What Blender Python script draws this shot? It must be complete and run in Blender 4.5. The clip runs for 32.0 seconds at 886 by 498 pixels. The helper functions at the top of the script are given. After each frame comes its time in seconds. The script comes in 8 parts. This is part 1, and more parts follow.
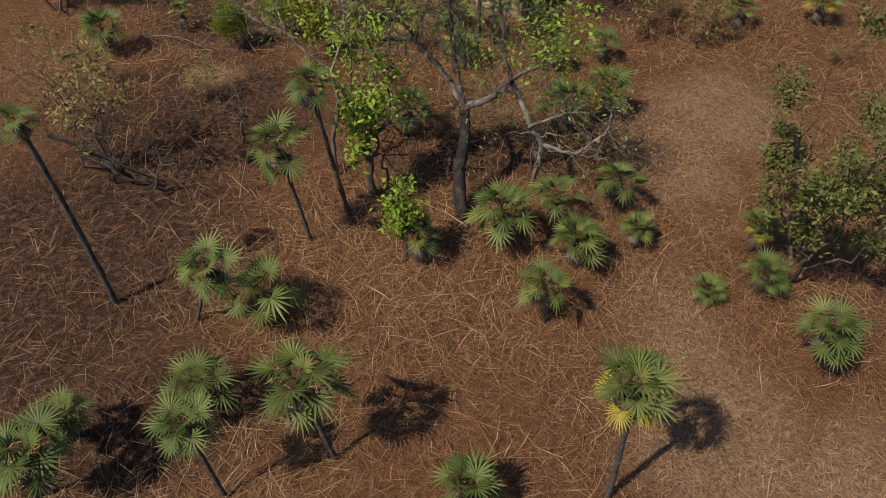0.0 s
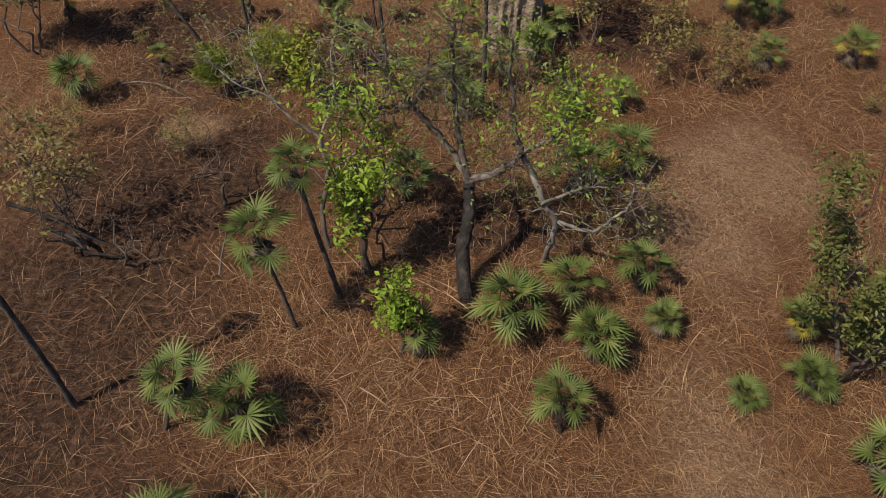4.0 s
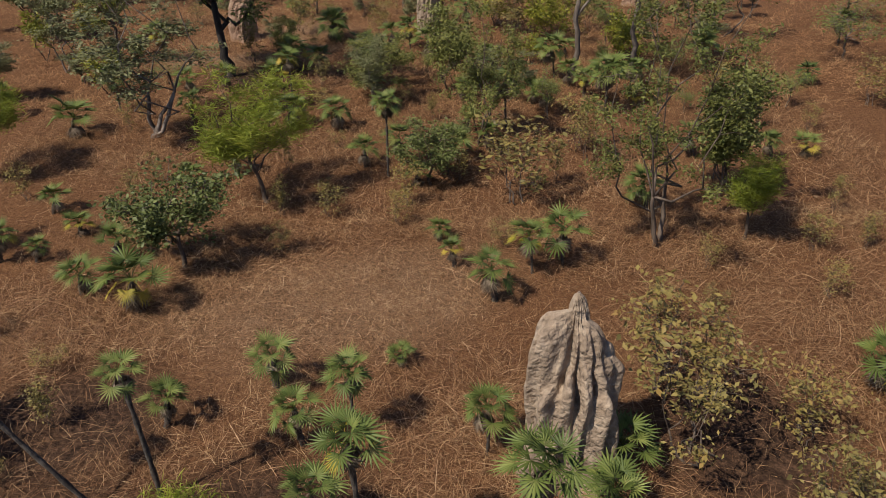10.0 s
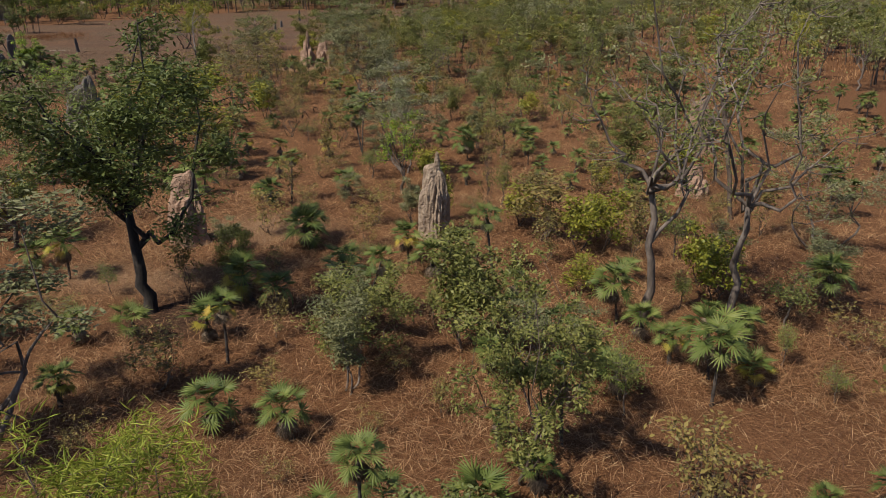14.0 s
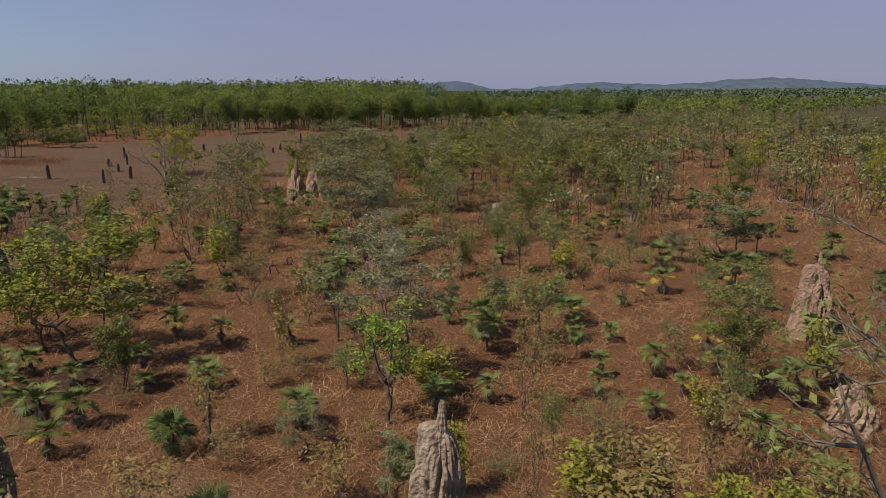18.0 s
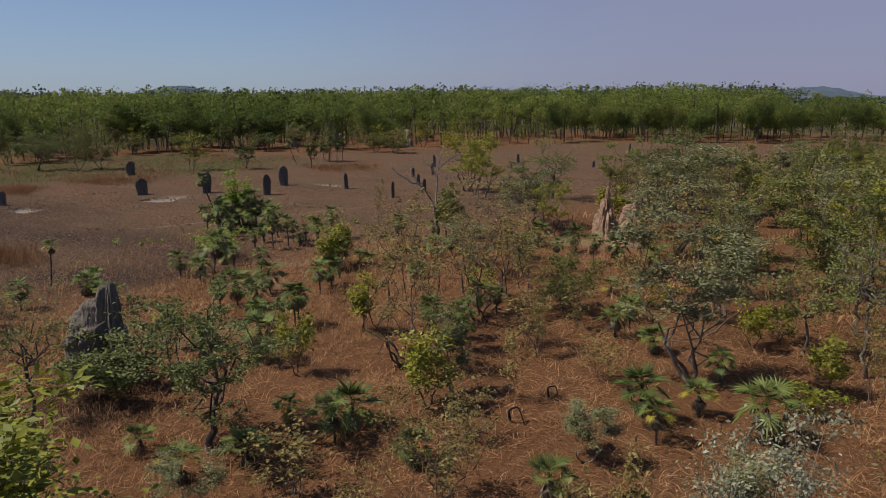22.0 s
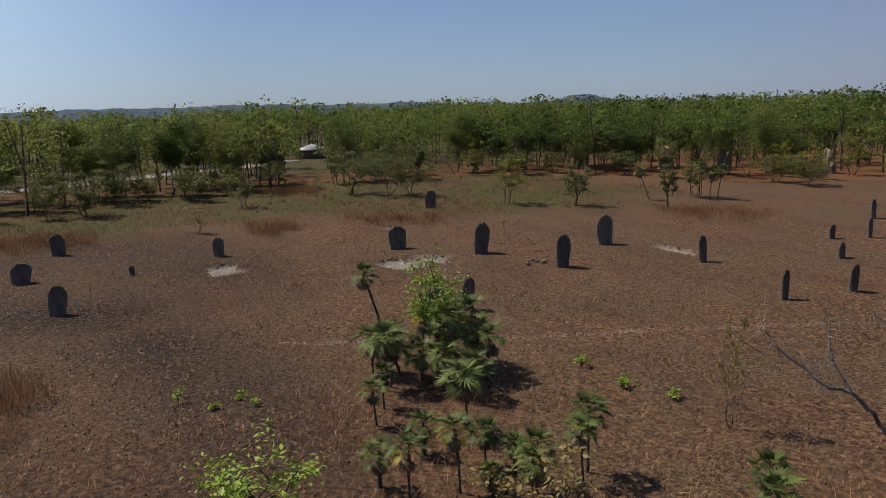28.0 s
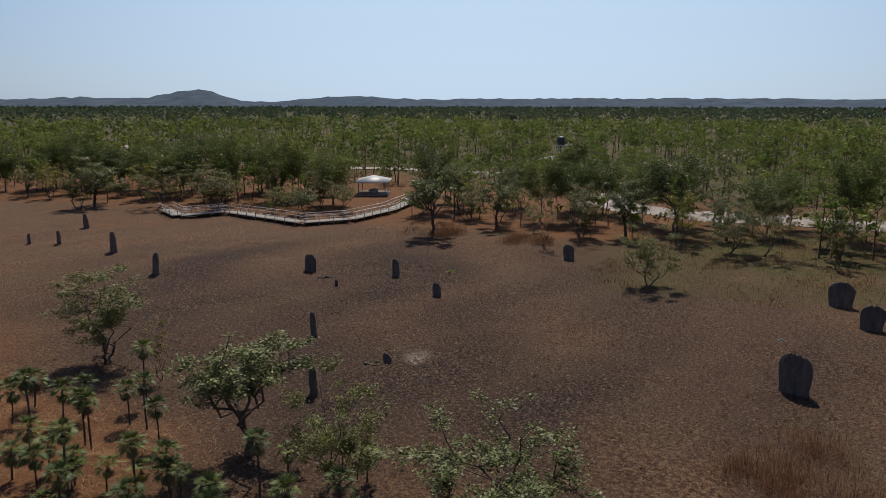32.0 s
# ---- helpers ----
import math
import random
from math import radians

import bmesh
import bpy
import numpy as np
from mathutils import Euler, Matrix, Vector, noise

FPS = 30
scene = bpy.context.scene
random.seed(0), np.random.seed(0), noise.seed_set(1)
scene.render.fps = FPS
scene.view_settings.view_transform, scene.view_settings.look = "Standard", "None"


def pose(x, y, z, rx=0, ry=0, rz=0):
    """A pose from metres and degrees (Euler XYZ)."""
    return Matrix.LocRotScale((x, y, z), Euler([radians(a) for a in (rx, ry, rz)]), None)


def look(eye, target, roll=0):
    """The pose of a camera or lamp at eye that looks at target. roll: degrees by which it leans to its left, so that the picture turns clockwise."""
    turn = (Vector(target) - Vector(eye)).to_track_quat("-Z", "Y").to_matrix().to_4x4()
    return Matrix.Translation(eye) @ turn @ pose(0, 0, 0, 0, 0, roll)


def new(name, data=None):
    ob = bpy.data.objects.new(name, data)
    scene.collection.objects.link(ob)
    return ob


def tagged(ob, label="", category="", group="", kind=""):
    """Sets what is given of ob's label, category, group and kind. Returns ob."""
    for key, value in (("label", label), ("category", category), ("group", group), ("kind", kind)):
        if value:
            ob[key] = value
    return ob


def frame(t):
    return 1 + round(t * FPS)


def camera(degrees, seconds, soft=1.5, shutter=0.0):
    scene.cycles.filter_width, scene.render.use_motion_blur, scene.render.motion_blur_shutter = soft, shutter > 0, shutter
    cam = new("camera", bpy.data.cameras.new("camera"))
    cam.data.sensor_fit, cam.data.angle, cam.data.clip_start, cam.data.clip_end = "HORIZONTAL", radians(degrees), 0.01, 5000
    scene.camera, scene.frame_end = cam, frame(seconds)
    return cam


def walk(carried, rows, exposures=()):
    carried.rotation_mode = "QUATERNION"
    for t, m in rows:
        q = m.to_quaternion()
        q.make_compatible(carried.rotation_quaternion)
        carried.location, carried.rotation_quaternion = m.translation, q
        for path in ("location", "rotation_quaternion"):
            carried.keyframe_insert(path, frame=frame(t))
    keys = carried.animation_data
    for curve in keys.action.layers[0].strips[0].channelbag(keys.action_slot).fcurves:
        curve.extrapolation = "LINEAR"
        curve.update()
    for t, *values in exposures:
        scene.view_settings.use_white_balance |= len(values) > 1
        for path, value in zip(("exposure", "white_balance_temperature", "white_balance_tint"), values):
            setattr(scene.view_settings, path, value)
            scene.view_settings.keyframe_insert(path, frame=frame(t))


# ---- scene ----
# The camera: a drone that flies low over savanna woodland, then over a plain, climbs and turns.
cam = camera(63.6, 32.0, soft=0.6)
ROWS = [
    (0.0, -0.008, -0.023, 11.101, 0.29, -46.34, 0.20),
    (0.5, -0.010, 0.180, 11.094, 0.33, -46.38, 0.20),
    (1.0, -0.016, 0.369, 11.083, 0.33, -46.32, 0.20),
    (1.5, -0.037, 0.584, 11.064, 0.25, -46.28, 0.30),
    (2.0, -0.033, 0.844, 11.062, 0.33, -46.34, 0.30),
    (2.5, -0.009, 1.113, 11.048, 0.50, -46.30, 0.10),
    (4.5, -0.020, 2.830, 11.020, 0.60, -45.95, 0.00),
    (5.0, -0.025, 3.380, 11.000, 0.80, -45.60, -0.10),
    (5.5, -0.033, 3.990, 10.989, 1.28, -44.37, -0.20),
    (6.0, -0.060, 4.730, 10.980, 1.10, -42.95, -0.50),
    (6.5, -0.100, 5.500, 10.950, 1.15, -41.55, -0.80),
    (7.0, -0.150, 6.320, 10.920, 1.10, -40.15, -1.00),
    (7.5, -0.225, 7.147, 10.904, 0.88, -38.36, -1.30),
    (8.0, -0.206, 8.049, 10.883, 0.97, -37.05, -1.40),
    (8.5, -0.254, 8.961, 10.881, 0.85, -35.80, -1.40),
    (9.0, -0.282, 9.907, 10.861, 0.80, -34.51, -1.40),
    (9.5, -0.296, 10.910, 10.806, 0.82, -33.14, -1.40),
    (10.0, -0.319, 11.982, 10.756, 0.77, -31.76, -1.20),
    (10.5, -0.368, 13.181, 10.768, 0.70, -30.54, -1.10),
    (11.0, -0.419, 14.547, 10.795, 0.66, -29.41, -1.00),
    (11.5, -0.479, 15.983, 10.796, 0.62, -28.25, -0.80),
    (12.0, -0.514, 17.507, 10.739, 0.67, -26.91, -0.80),
    (12.5, -0.528, 19.068, 10.687, 0.76, -25.56, -1.00),
    (13.0, -0.586, 20.682, 10.601, 0.72, -24.18, -0.90),
    (13.5, -0.687, 22.328, 10.559, 0.62, -22.83, -0.80),
    (14.0, -0.813, 23.939, 10.537, 0.40, -21.43, -0.30),
    (14.5, -0.816, 25.629, 10.576, 0.43, -20.22, -0.10),
    (15.0, -0.782, 27.343, 10.571, 0.52, -19.00, -0.00),
    (15.5, -0.719, 29.074, 10.560, 0.75, -17.79, -0.10),
    (17.5, -0.872, 35.517, 10.410, 0.85, -13.42, -0.60),
    (18.0, -0.927, 37.389, 10.375, 1.00, -12.44, -0.50),
    (18.2, -0.948, 38.118, 10.354, 1.20, -12.12, -0.54),
    (18.5, -0.979, 39.211, 10.323, 2.57, -11.62, -0.60),
    (19.0, -1.061, 41.022, 10.346, 6.01, -11.74, -0.90),
    (19.5, -1.182, 43.032, 10.306, 9.08, -11.83, -1.10),
    (20.0, -1.378, 45.264, 10.225, 12.00, -11.80, -1.10),
    (20.5, -1.754, 47.863, 10.133, 14.73, -11.68, -0.80),
    (21.0, -2.284, 50.966, 10.046, 17.94, -11.71, -0.70),
    (21.5, -3.054, 54.511, 9.932, 22.13, -11.62, -0.60),
    (22.0, -4.023, 58.335, 9.898, 27.28, -11.68, -0.50),
    (22.5, -5.391, 62.416, 9.772, 32.47, -11.62, -0.40),
    (23.0, -7.090, 66.545, 9.698, 37.91, -11.54, -0.20),
    (23.5, -8.930, 70.691, 9.604, 44.21, -11.53, -0.40),
    (24.0, -11.164, 74.661, 9.397, 50.34, -11.27, -0.50),
    (24.5, -13.733, 78.645, 9.257, 57.10, -11.10, -0.60),
    (24.7, -14.860, 80.099, 9.269, 57.60, -11.03, -0.64),
    (25.0, -16.551, 82.281, 9.288, 57.58, -10.92, -0.70),
    (25.5, -18.745, 84.919, 9.263, 57.52, -10.75, -0.70),
    (27.5, -20.979, 87.426, 9.524, 58.23, -10.63, -1.00),
    (28.0, -20.921, 87.323, 10.389, 58.29, -10.69, -1.10),
    (28.5, -20.880, 87.267, 11.626, 58.42, -10.75, -1.10),
    (29.0, -20.904, 87.245, 12.726, 58.47, -10.78, -1.10),
    (29.5, -20.866, 87.288, 13.514, 58.59, -10.80, -1.20),
    (30.0, -20.882, 87.307, 14.144, 58.62, -10.84, -1.10),
    (30.4, -21.052, 87.097, 14.538, 58.80, -10.84, -1.10),
    (30.5, -21.094, 87.045, 14.636, 62.10, -10.84, -1.10),
    (30.6, -21.296, 86.950, 14.719, 70.90, -10.83, -0.88),
    (30.8, -21.699, 86.759, 14.884, 84.90, -10.82, -0.44),
    (31.0, -22.102, 86.568, 15.049, 98.73, -10.81, 0.00),
    (31.2, -22.198, 86.501, 15.165, 113.44, -10.93, 0.10),
    (31.3, -22.317, 86.434, 15.261, 120.40, -11.03, 0.13),
    (31.4, -22.436, 86.368, 15.357, 125.60, -11.14, 0.17),
    (31.5, -22.555, 86.301, 15.453, 127.75, -11.24, 0.20),
    (32.0, -22.643, 86.298, 15.736, 128.68, -11.45, 0.10),
]
walk(cam, [(t, pose(x, y, z, 90 + pitch, 0, yaw) @ pose(0, 0, 0, 0, 0, roll)) for t, x, y, z, yaw, pitch, roll in ROWS],
     [(0.0, 0.24), (5.0, 0.3), (9.0, 0.48), (15.0, 0.48), (18.0, 0.34), (21.0, 0.26), (25.0, 0.24), (30.4, 0.22), (31.3, 0.1), (32.0, 0.08)])

# ---- sky, sun, exposure ----
SUN_FROM = Vector((-0.82, -0.57, 0.0)).normalized()
SUN_HEIGHT = 54.0
world = bpy.data.worlds.new("world")
scene.world = world
world.use_nodes = True
wn = world.node_tree
wn.nodes.clear()
sky = wn.nodes.new("ShaderNodeTexSky")
sky.sky_type = "NISHITA"
sky.sun_disc = False
sky.sun_elevation = radians(SUN_HEIGHT)
sky.sun_rotation = math.atan2(SUN_FROM.x, SUN_FROM.y)
sky.air_density, sky.dust_density, sky.ozone_density = 1.0, 0.6, 5.0
back = wn.nodes.new("ShaderNodeBackground")
back.inputs["Strength"].default_value = 0.066
wout = wn.nodes.new("ShaderNodeOutputWorld")
tint = wn.nodes.new("ShaderNodeMix")
tint.data_type, tint.blend_type = "RGBA", "MULTIPLY"
tint.inputs[0].default_value = 1.0
tint.inputs[7].default_value = (0.9, 0.95, 1.10, 1)
wn.links.new(sky.outputs[0], tint.inputs[6])
haze = wn.nodes.new("ShaderNodeMix")
haze.data_type = "RGBA"
haze.inputs[0].default_value = 0.2
haze.inputs[7].default_value = (2.9, 3.7, 5.6, 1)
wn.links.new(tint.outputs[2], haze.inputs[6])
way = wn.nodes.new("ShaderNodeTexCoord").outputs["Generated"]


def sky_share(direction, lo, hi, top):
    """How far a direction of the sky lies towards another one, as a share."""
    dot = wn.nodes.new("ShaderNodeVectorMath")
    dot.operation = "DOT_PRODUCT"
    dot.inputs[1].default_value = direction
    wn.links.new(way, dot.inputs[0])
    r = wn.nodes.new("ShaderNodeMapRange")
    r.interpolation_type = "SMOOTHSTEP"
    for key, value in (("From Min", lo), ("From Max", hi), ("To Min", 0.0 if lo < hi else top), ("To Max", top if lo < hi else 0.0)):
        r.inputs[key].default_value = value
    if lo > hi:
        r.inputs["From Min"].default_value, r.inputs["From Max"].default_value = hi, lo
    wn.links.new(dot.outputs["Value"], r.inputs["Value"])
    return r.outputs[0]


# dust low over the land, the lilac smoke of a bush fire to the north, and the bright sky below the sun
last = haze.outputs[2]
for share, colour in ((sky_share((0, 0, 1), 0.3, -0.02, 0.32), (4.4, 5.5, 7.6, 1)), (sky_share((0.25, 0.97, 0.0), 0.5, 1.0, 0.75), (3.2, 3.1, 4.65, 1)),
                      (sky_share((-0.8, -0.56, 0.2), 0.6, 1.1, 0.88), (8.6, 11.0, 13.6, 1))):
    layer = wn.nodes.new("ShaderNodeMix")
    layer.data_type = "RGBA"
    wn.links.new(share, layer.inputs[0])
    wn.links.new(last, layer.inputs[6])
    layer.inputs[7].default_value = colour
    last = layer.outputs[2]
wn.links.new(last, back.inputs["Color"])
wn.links.new(back.outputs[0], wout.inputs["Surface"])
sun = new("sun", bpy.data.lights.new("sun", "SUN"))
sun.data.energy, sun.data.angle, sun.data.color = 4.3, radians(0.55), (1.0, 0.93, 0.82)
ray = SUN_FROM * -math.cos(radians(SUN_HEIGHT)) + Vector((0, 0, -math.sin(radians(SUN_HEIGHT))))
sun.matrix_world = look((0, 0, 60), Vector((0, 0, 60)) + ray)


# ---- materials ----
def material(name, colours, scale=4.0, rough=0.8, bump=0.0, bump_scale=None, island=0.0, each=0.0, through_light=0.0,
             stretch=(1, 1, 1), gloss=0.3, detail=4.0, plant=0.0):
    """A surface whose colour wanders over the given ones; island: share of the change from piece to piece; each: from object to object; plant: from tree to tree of a joined wood."""
    m = bpy.data.materials.new(name)
    m.use_nodes = True
    nt = m.node_tree
    nt.nodes.clear()
    def node(kind, **values):
        n = nt.nodes.new(kind)
        for key, value in values.items():
            n.inputs[key].default_value = value
        return n
    join = nt.links.new
    out = node("ShaderNodeOutputMaterial")
    bsdf = node("ShaderNodeBsdfPrincipled", **{"Roughness": rough, "Specular IOR Level": gloss})
    place = node("ShaderNodeTexCoord")
    mapping = node("ShaderNodeMapping", Scale=stretch)
    join(place.outputs["Object"], mapping.inputs["Vector"])
    grain = node("ShaderNodeTexNoise", Scale=scale, Detail=detail, Roughness=0.65)
    join(mapping.outputs[0], grain.inputs["Vector"])
    value = grain.outputs["Fac"]
    spread = node("ShaderNodeMapRange", **{"From Min": 0.28, "From Max": 0.72})
    join(value, spread.inputs["Value"])
    value = spread.outputs[0]
    for share, source in ((island, "ShaderNodeNewGeometry"), (each, "ShaderNodeObjectInfo")):
        if share:
            s = node(source)
            mix = nt.nodes.new("ShaderNodeMix")
            mix.inputs[0].default_value = share
            join(value, mix.inputs[2])
            join(s.outputs["Random Per Island" if island and source == "ShaderNodeNewGeometry" else "Random"], mix.inputs[3])
            value = mix.outputs[0]
    if plant:
        s = nt.nodes.new("ShaderNodeAttribute")
        s.attribute_name = "plant"
        mix = nt.nodes.new("ShaderNodeMix")
        mix.inputs[0].default_value = plant
        join(value, mix.inputs[2])
        join(s.outputs["Fac"], mix.inputs[3])
        value = mix.outputs[0]
    ramp = nt.nodes.new("ShaderNodeValToRGB")
    while len(ramp.color_ramp.elements) < len(colours):
        ramp.color_ramp.elements.new(0.5)
    for i, c in enumerate(colours):
        ramp.color_ramp.elements[i].position = i / (len(colours) - 1)
        ramp.color_ramp.elements[i].color = (*c, 1)
    join(value, ramp.inputs[0])
    join(ramp.outputs[0], bsdf.inputs["Base Color"])
    if bump:
        fine = node("ShaderNodeTexNoise", Scale=bump_scale or scale * 4, Detail=5.0)
        join(mapping.outputs[0], fine.inputs["Vector"])
        b = node("ShaderNodeBump", Strength=bump, Distance=0.12 if "clay" in name else 0.05)
        join(fine.outputs["Fac"], b.inputs["Height"])
        join(b.outputs[0], bsdf.inputs["Normal"])
    if through_light:
        trans = node("ShaderNodeBsdfTranslucent")
        join(ramp.outputs[0], trans.inputs["Color"])
        both = node("ShaderNodeMixShader", Fac=through_light)
        join(bsdf.outputs[0], both.inputs[1])
        join(trans.outputs[0], both.inputs[2])
        join(both.outputs[0], out.inputs["Surface"])
    else:
        join(bsdf.outputs[0], out.inputs["Surface"])
    return m


def leaf_material(name, colours, rough=0.5, each=0.25, scale=1.2, island=0.6, thin=0.22, plant=0.0, gloss=0.22):
    return material(name, colours, scale=scale, rough=rough, island=island, each=each, through_light=thin, gloss=gloss, plant=plant)


LEAF = {
    "bright": leaf_material("bright leaves", [(0.085, 0.125, 0.014), (0.21, 0.29, 0.028), (0.38, 0.46, 0.06)]),
    "green2": leaf_material("green leaves", [(0.045, 0.056, 0.016), (0.115, 0.132, 0.038), (0.25, 0.255, 0.09)]),
    "grey": leaf_material("grey-green leaves", [(0.06, 0.063, 0.025), (0.155, 0.155, 0.066), (0.33, 0.315, 0.17)]),
    "dark": leaf_material("dark leaves", [(0.03, 0.044, 0.011), (0.09, 0.11, 0.025), (0.21, 0.215, 0.065)]),
    "leafy": leaf_material("olive leaves", [(0.042, 0.048, 0.012), (0.125, 0.13, 0.032), (0.28, 0.262, 0.072)]),
    "yellow": leaf_material("yellow-green leaves", [(0.081, 0.094, 0.012), (0.203, 0.200, 0.024), (0.365, 0.312, 0.042)]),
    # near-white end stands for sunlight on the leaves, which are brownish green
    "white": leaf_material("leaves with painted sheen", [(0.07, 0.07, 0.035), (0.25, 0.25, 0.16), (0.58, 0.56, 0.43)]),
    "sap": leaf_material("brownish leaves", [(0.068, 0.050, 0.019), (0.14, 0.115, 0.038), (0.25, 0.19, 0.056), (0.26, 0.125, 0.042)]),
    "call": leaf_material("feathery needles", [(0.09, 0.125, 0.016), (0.21, 0.245, 0.03), (0.4, 0.4, 0.06)]),
    "bare": leaf_material("sparse leaves", [(0.068, 0.088, 0.024), (0.149, 0.163, 0.042), (0.257, 0.250, 0.072)]),
    "wood": leaf_material("woodland leaves", [(0.026, 0.04, 0.012), (0.06, 0.085, 0.022), (0.105, 0.135, 0.03), (0.17, 0.185, 0.04), (0.2, 0.165, 0.055)], each=0.45, scale=0.3, island=0.35, thin=0.25, gloss=0.08),
    "joined": leaf_material("woodland crowns", [(0.04, 0.06, 0.016), (0.088, 0.12, 0.028), (0.145, 0.178, 0.04), (0.215, 0.228, 0.055), (0.225, 0.185, 0.07)], each=0.0, scale=0.25, island=0.3, thin=0.4, plant=0.55, gloss=0.05),
    # trees towards the horizon: distance haze is mixed into this paler grey-green
    "far": leaf_material("far leaves, haze painted in", [(0.05, 0.07, 0.042), (0.078, 0.104, 0.06), (0.115, 0.142, 0.08), (0.16, 0.178, 0.1)], each=0.0, scale=0.05, island=0.2, thin=0.2, plant=0.5, gloss=0.0),
}
BARK_DARK = material("charred bark", [(0.009, 0.0075, 0.0068), (0.024, 0.019, 0.016), (0.066, 0.052, 0.042)], scale=5, rough=0.9, bump=0.6, stretch=(1, 1, 0.3))
BARK_PALE = material("pale bark", [(0.07, 0.055, 0.045), (0.19, 0.155, 0.125), (0.36, 0.31, 0.26)], scale=4, rough=0.85, bump=0.4, stretch=(1, 1, 0.3))
BARK_BROWN = material("brown bark", [(0.03, 0.022, 0.017), (0.085, 0.06, 0.044), (0.16, 0.12, 0.09)], scale=5, rough=0.9, bump=0.5, stretch=(1, 1, 0.3))
BARK_MID = material("grey-brown bark", [(0.04, 0.031, 0.025), (0.115, 0.088, 0.07), (0.24, 0.195, 0.16)], scale=4, rough=0.88, bump=0.45, stretch=(1, 1, 0.3))
BARK_DEAD = material("weathered dead wood", [(0.05, 0.04, 0.035), (0.16, 0.13, 0.11), (0.3, 0.26, 0.23)], scale=4, rough=0.9, bump=0.4, stretch=(1, 1, 0.3))
FROND = material("fan palm leaf", [(0.014, 0.022, 0.006), (0.046, 0.068, 0.016), (0.105, 0.13, 0.03), (0.25, 0.255, 0.075)], scale=1.2, rough=0.5, island=0.55, each=0.3, through_light=0.14, gloss=0.2)
FROND_YELLOW = leaf_material("yellowing palm leaf", [(0.13, 0.14, 0.025), (0.3, 0.24, 0.03), (0.4, 0.27, 0.05)], rough=0.5, each=0.5)
FROND_DEAD = leaf_material("dry palm leaf", [(0.06, 0.042, 0.028), (0.15, 0.11, 0.075), (0.32, 0.25, 0.18)], rough=0.85, each=0.4)
PALM_BARK = material("palm stem", [(0.025, 0.02, 0.017), (0.07, 0.055, 0.045), (0.15, 0.125, 0.1)], scale=9, rough=0.95, bump=0.8, stretch=(1, 1, 2.5))
CLAY_PALE = material("pale termite clay", [(0.11, 0.076, 0.053), (0.255, 0.186, 0.131), (0.4, 0.31, 0.225)], scale=3.0, rough=0.95, bump=1.0, bump_scale=9, each=0.15)
CLAY_RED = material("reddish termite clay", [(0.12, 0.075, 0.05), (0.27, 0.17, 0.115), (0.4, 0.27, 0.19)], scale=3.0, rough=0.95, bump=1.0, bump_scale=9, each=0.15)
CLAY_GREY = material("grey termite clay", [(0.053, 0.044, 0.037), (0.108, 0.091, 0.077), (0.19, 0.16, 0.134)], scale=2.5, rough=0.97, bump=0.8, bump_scale=12, each=0.25, stretch=(1, 1, 0.35))
STRAW = material("dry straw", [(0.05, 0.02, 0.01), (0.115, 0.05, 0.021), (0.19, 0.09, 0.038), (0.27, 0.145, 0.065), (0.37, 0.22, 0.108), (0.52, 0.36, 0.2)], scale=0.35, rough=0.65, island=0.8, through_light=0.15)
RUST = material("rusty dry grass", [(0.1, 0.043, 0.018), (0.22, 0.105, 0.045), (0.36, 0.195, 0.088), (0.52, 0.34, 0.18)], scale=0.35, rough=0.75, island=0.6, through_light=0.15)
LONG_STRAW = material("long pale straw", [(0.13, 0.058, 0.026), (0.23, 0.115, 0.052), (0.36, 0.2, 0.1), (0.55, 0.37, 0.22)], scale=0.35, rough=0.6, island=0.8, through_light=0.1)
TUSSOCK = material("short dry grass", [(0.035, 0.022, 0.016), (0.085, 0.05, 0.03), (0.15, 0.092, 0.052), (0.27, 0.19, 0.11)], scale=0.12, rough=0.8, island=0.5, through_light=0.15)
CROPPED = material("cropped dark tussock", [(0.03, 0.017, 0.01), (0.068, 0.038, 0.022), (0.12, 0.068, 0.037), (0.2, 0.125, 0.07)], scale=0.12, rough=0.9, island=0.5)
REED = material("tall rusty grass", [(0.075, 0.032, 0.014), (0.18, 0.08, 0.033), (0.33, 0.18, 0.08)], scale=0.3, rough=0.8, island=0.6, through_light=0.2)
GREEN_GRASS = material("green grass", [(0.05, 0.06, 0.015), (0.11, 0.12, 0.03), (0.2, 0.18, 0.06)], scale=0.2, rough=0.8, island=0.6, through_light=0.2)
CRUMBS = material("pale dusty clay crumbs", [(0.1, 0.074, 0.056), (0.165, 0.126, 0.097), (0.24, 0.19, 0.15)], scale=2.0, rough=0.97, island=0.5)
DECK = material("weathered timber", [(0.17, 0.15, 0.13), (0.3, 0.27, 0.24), (0.42, 0.39, 0.35)], scale=3, rough=0.85, each=0.4, bump=0.2)
STEEL = material("galvanised steel", [(0.4, 0.4, 0.4), (0.55, 0.55, 0.55)], scale=6, rough=0.45)
ROOFING = material("pale metal roofing", [(0.24, 0.24, 0.24), (0.36, 0.36, 0.355)], scale=1.0, rough=0.5, each=0.2)
GRAVEL = material("pale gravel road", [(0.17, 0.135, 0.112), (0.25, 0.21, 0.185), (0.33, 0.295, 0.265)], scale=0.4, rough=0.95, bump=0.3, bump_scale=8)
CAR_PAINT = material("white car paint", [(0.7, 0.7, 0.7), (0.8, 0.8, 0.8)], scale=1, rough=0.25, gloss=0.5)
RUBBER = material("black rubber", [(0.01, 0.01, 0.01), (0.03, 0.03, 0.03)], scale=6, rough=0.8)
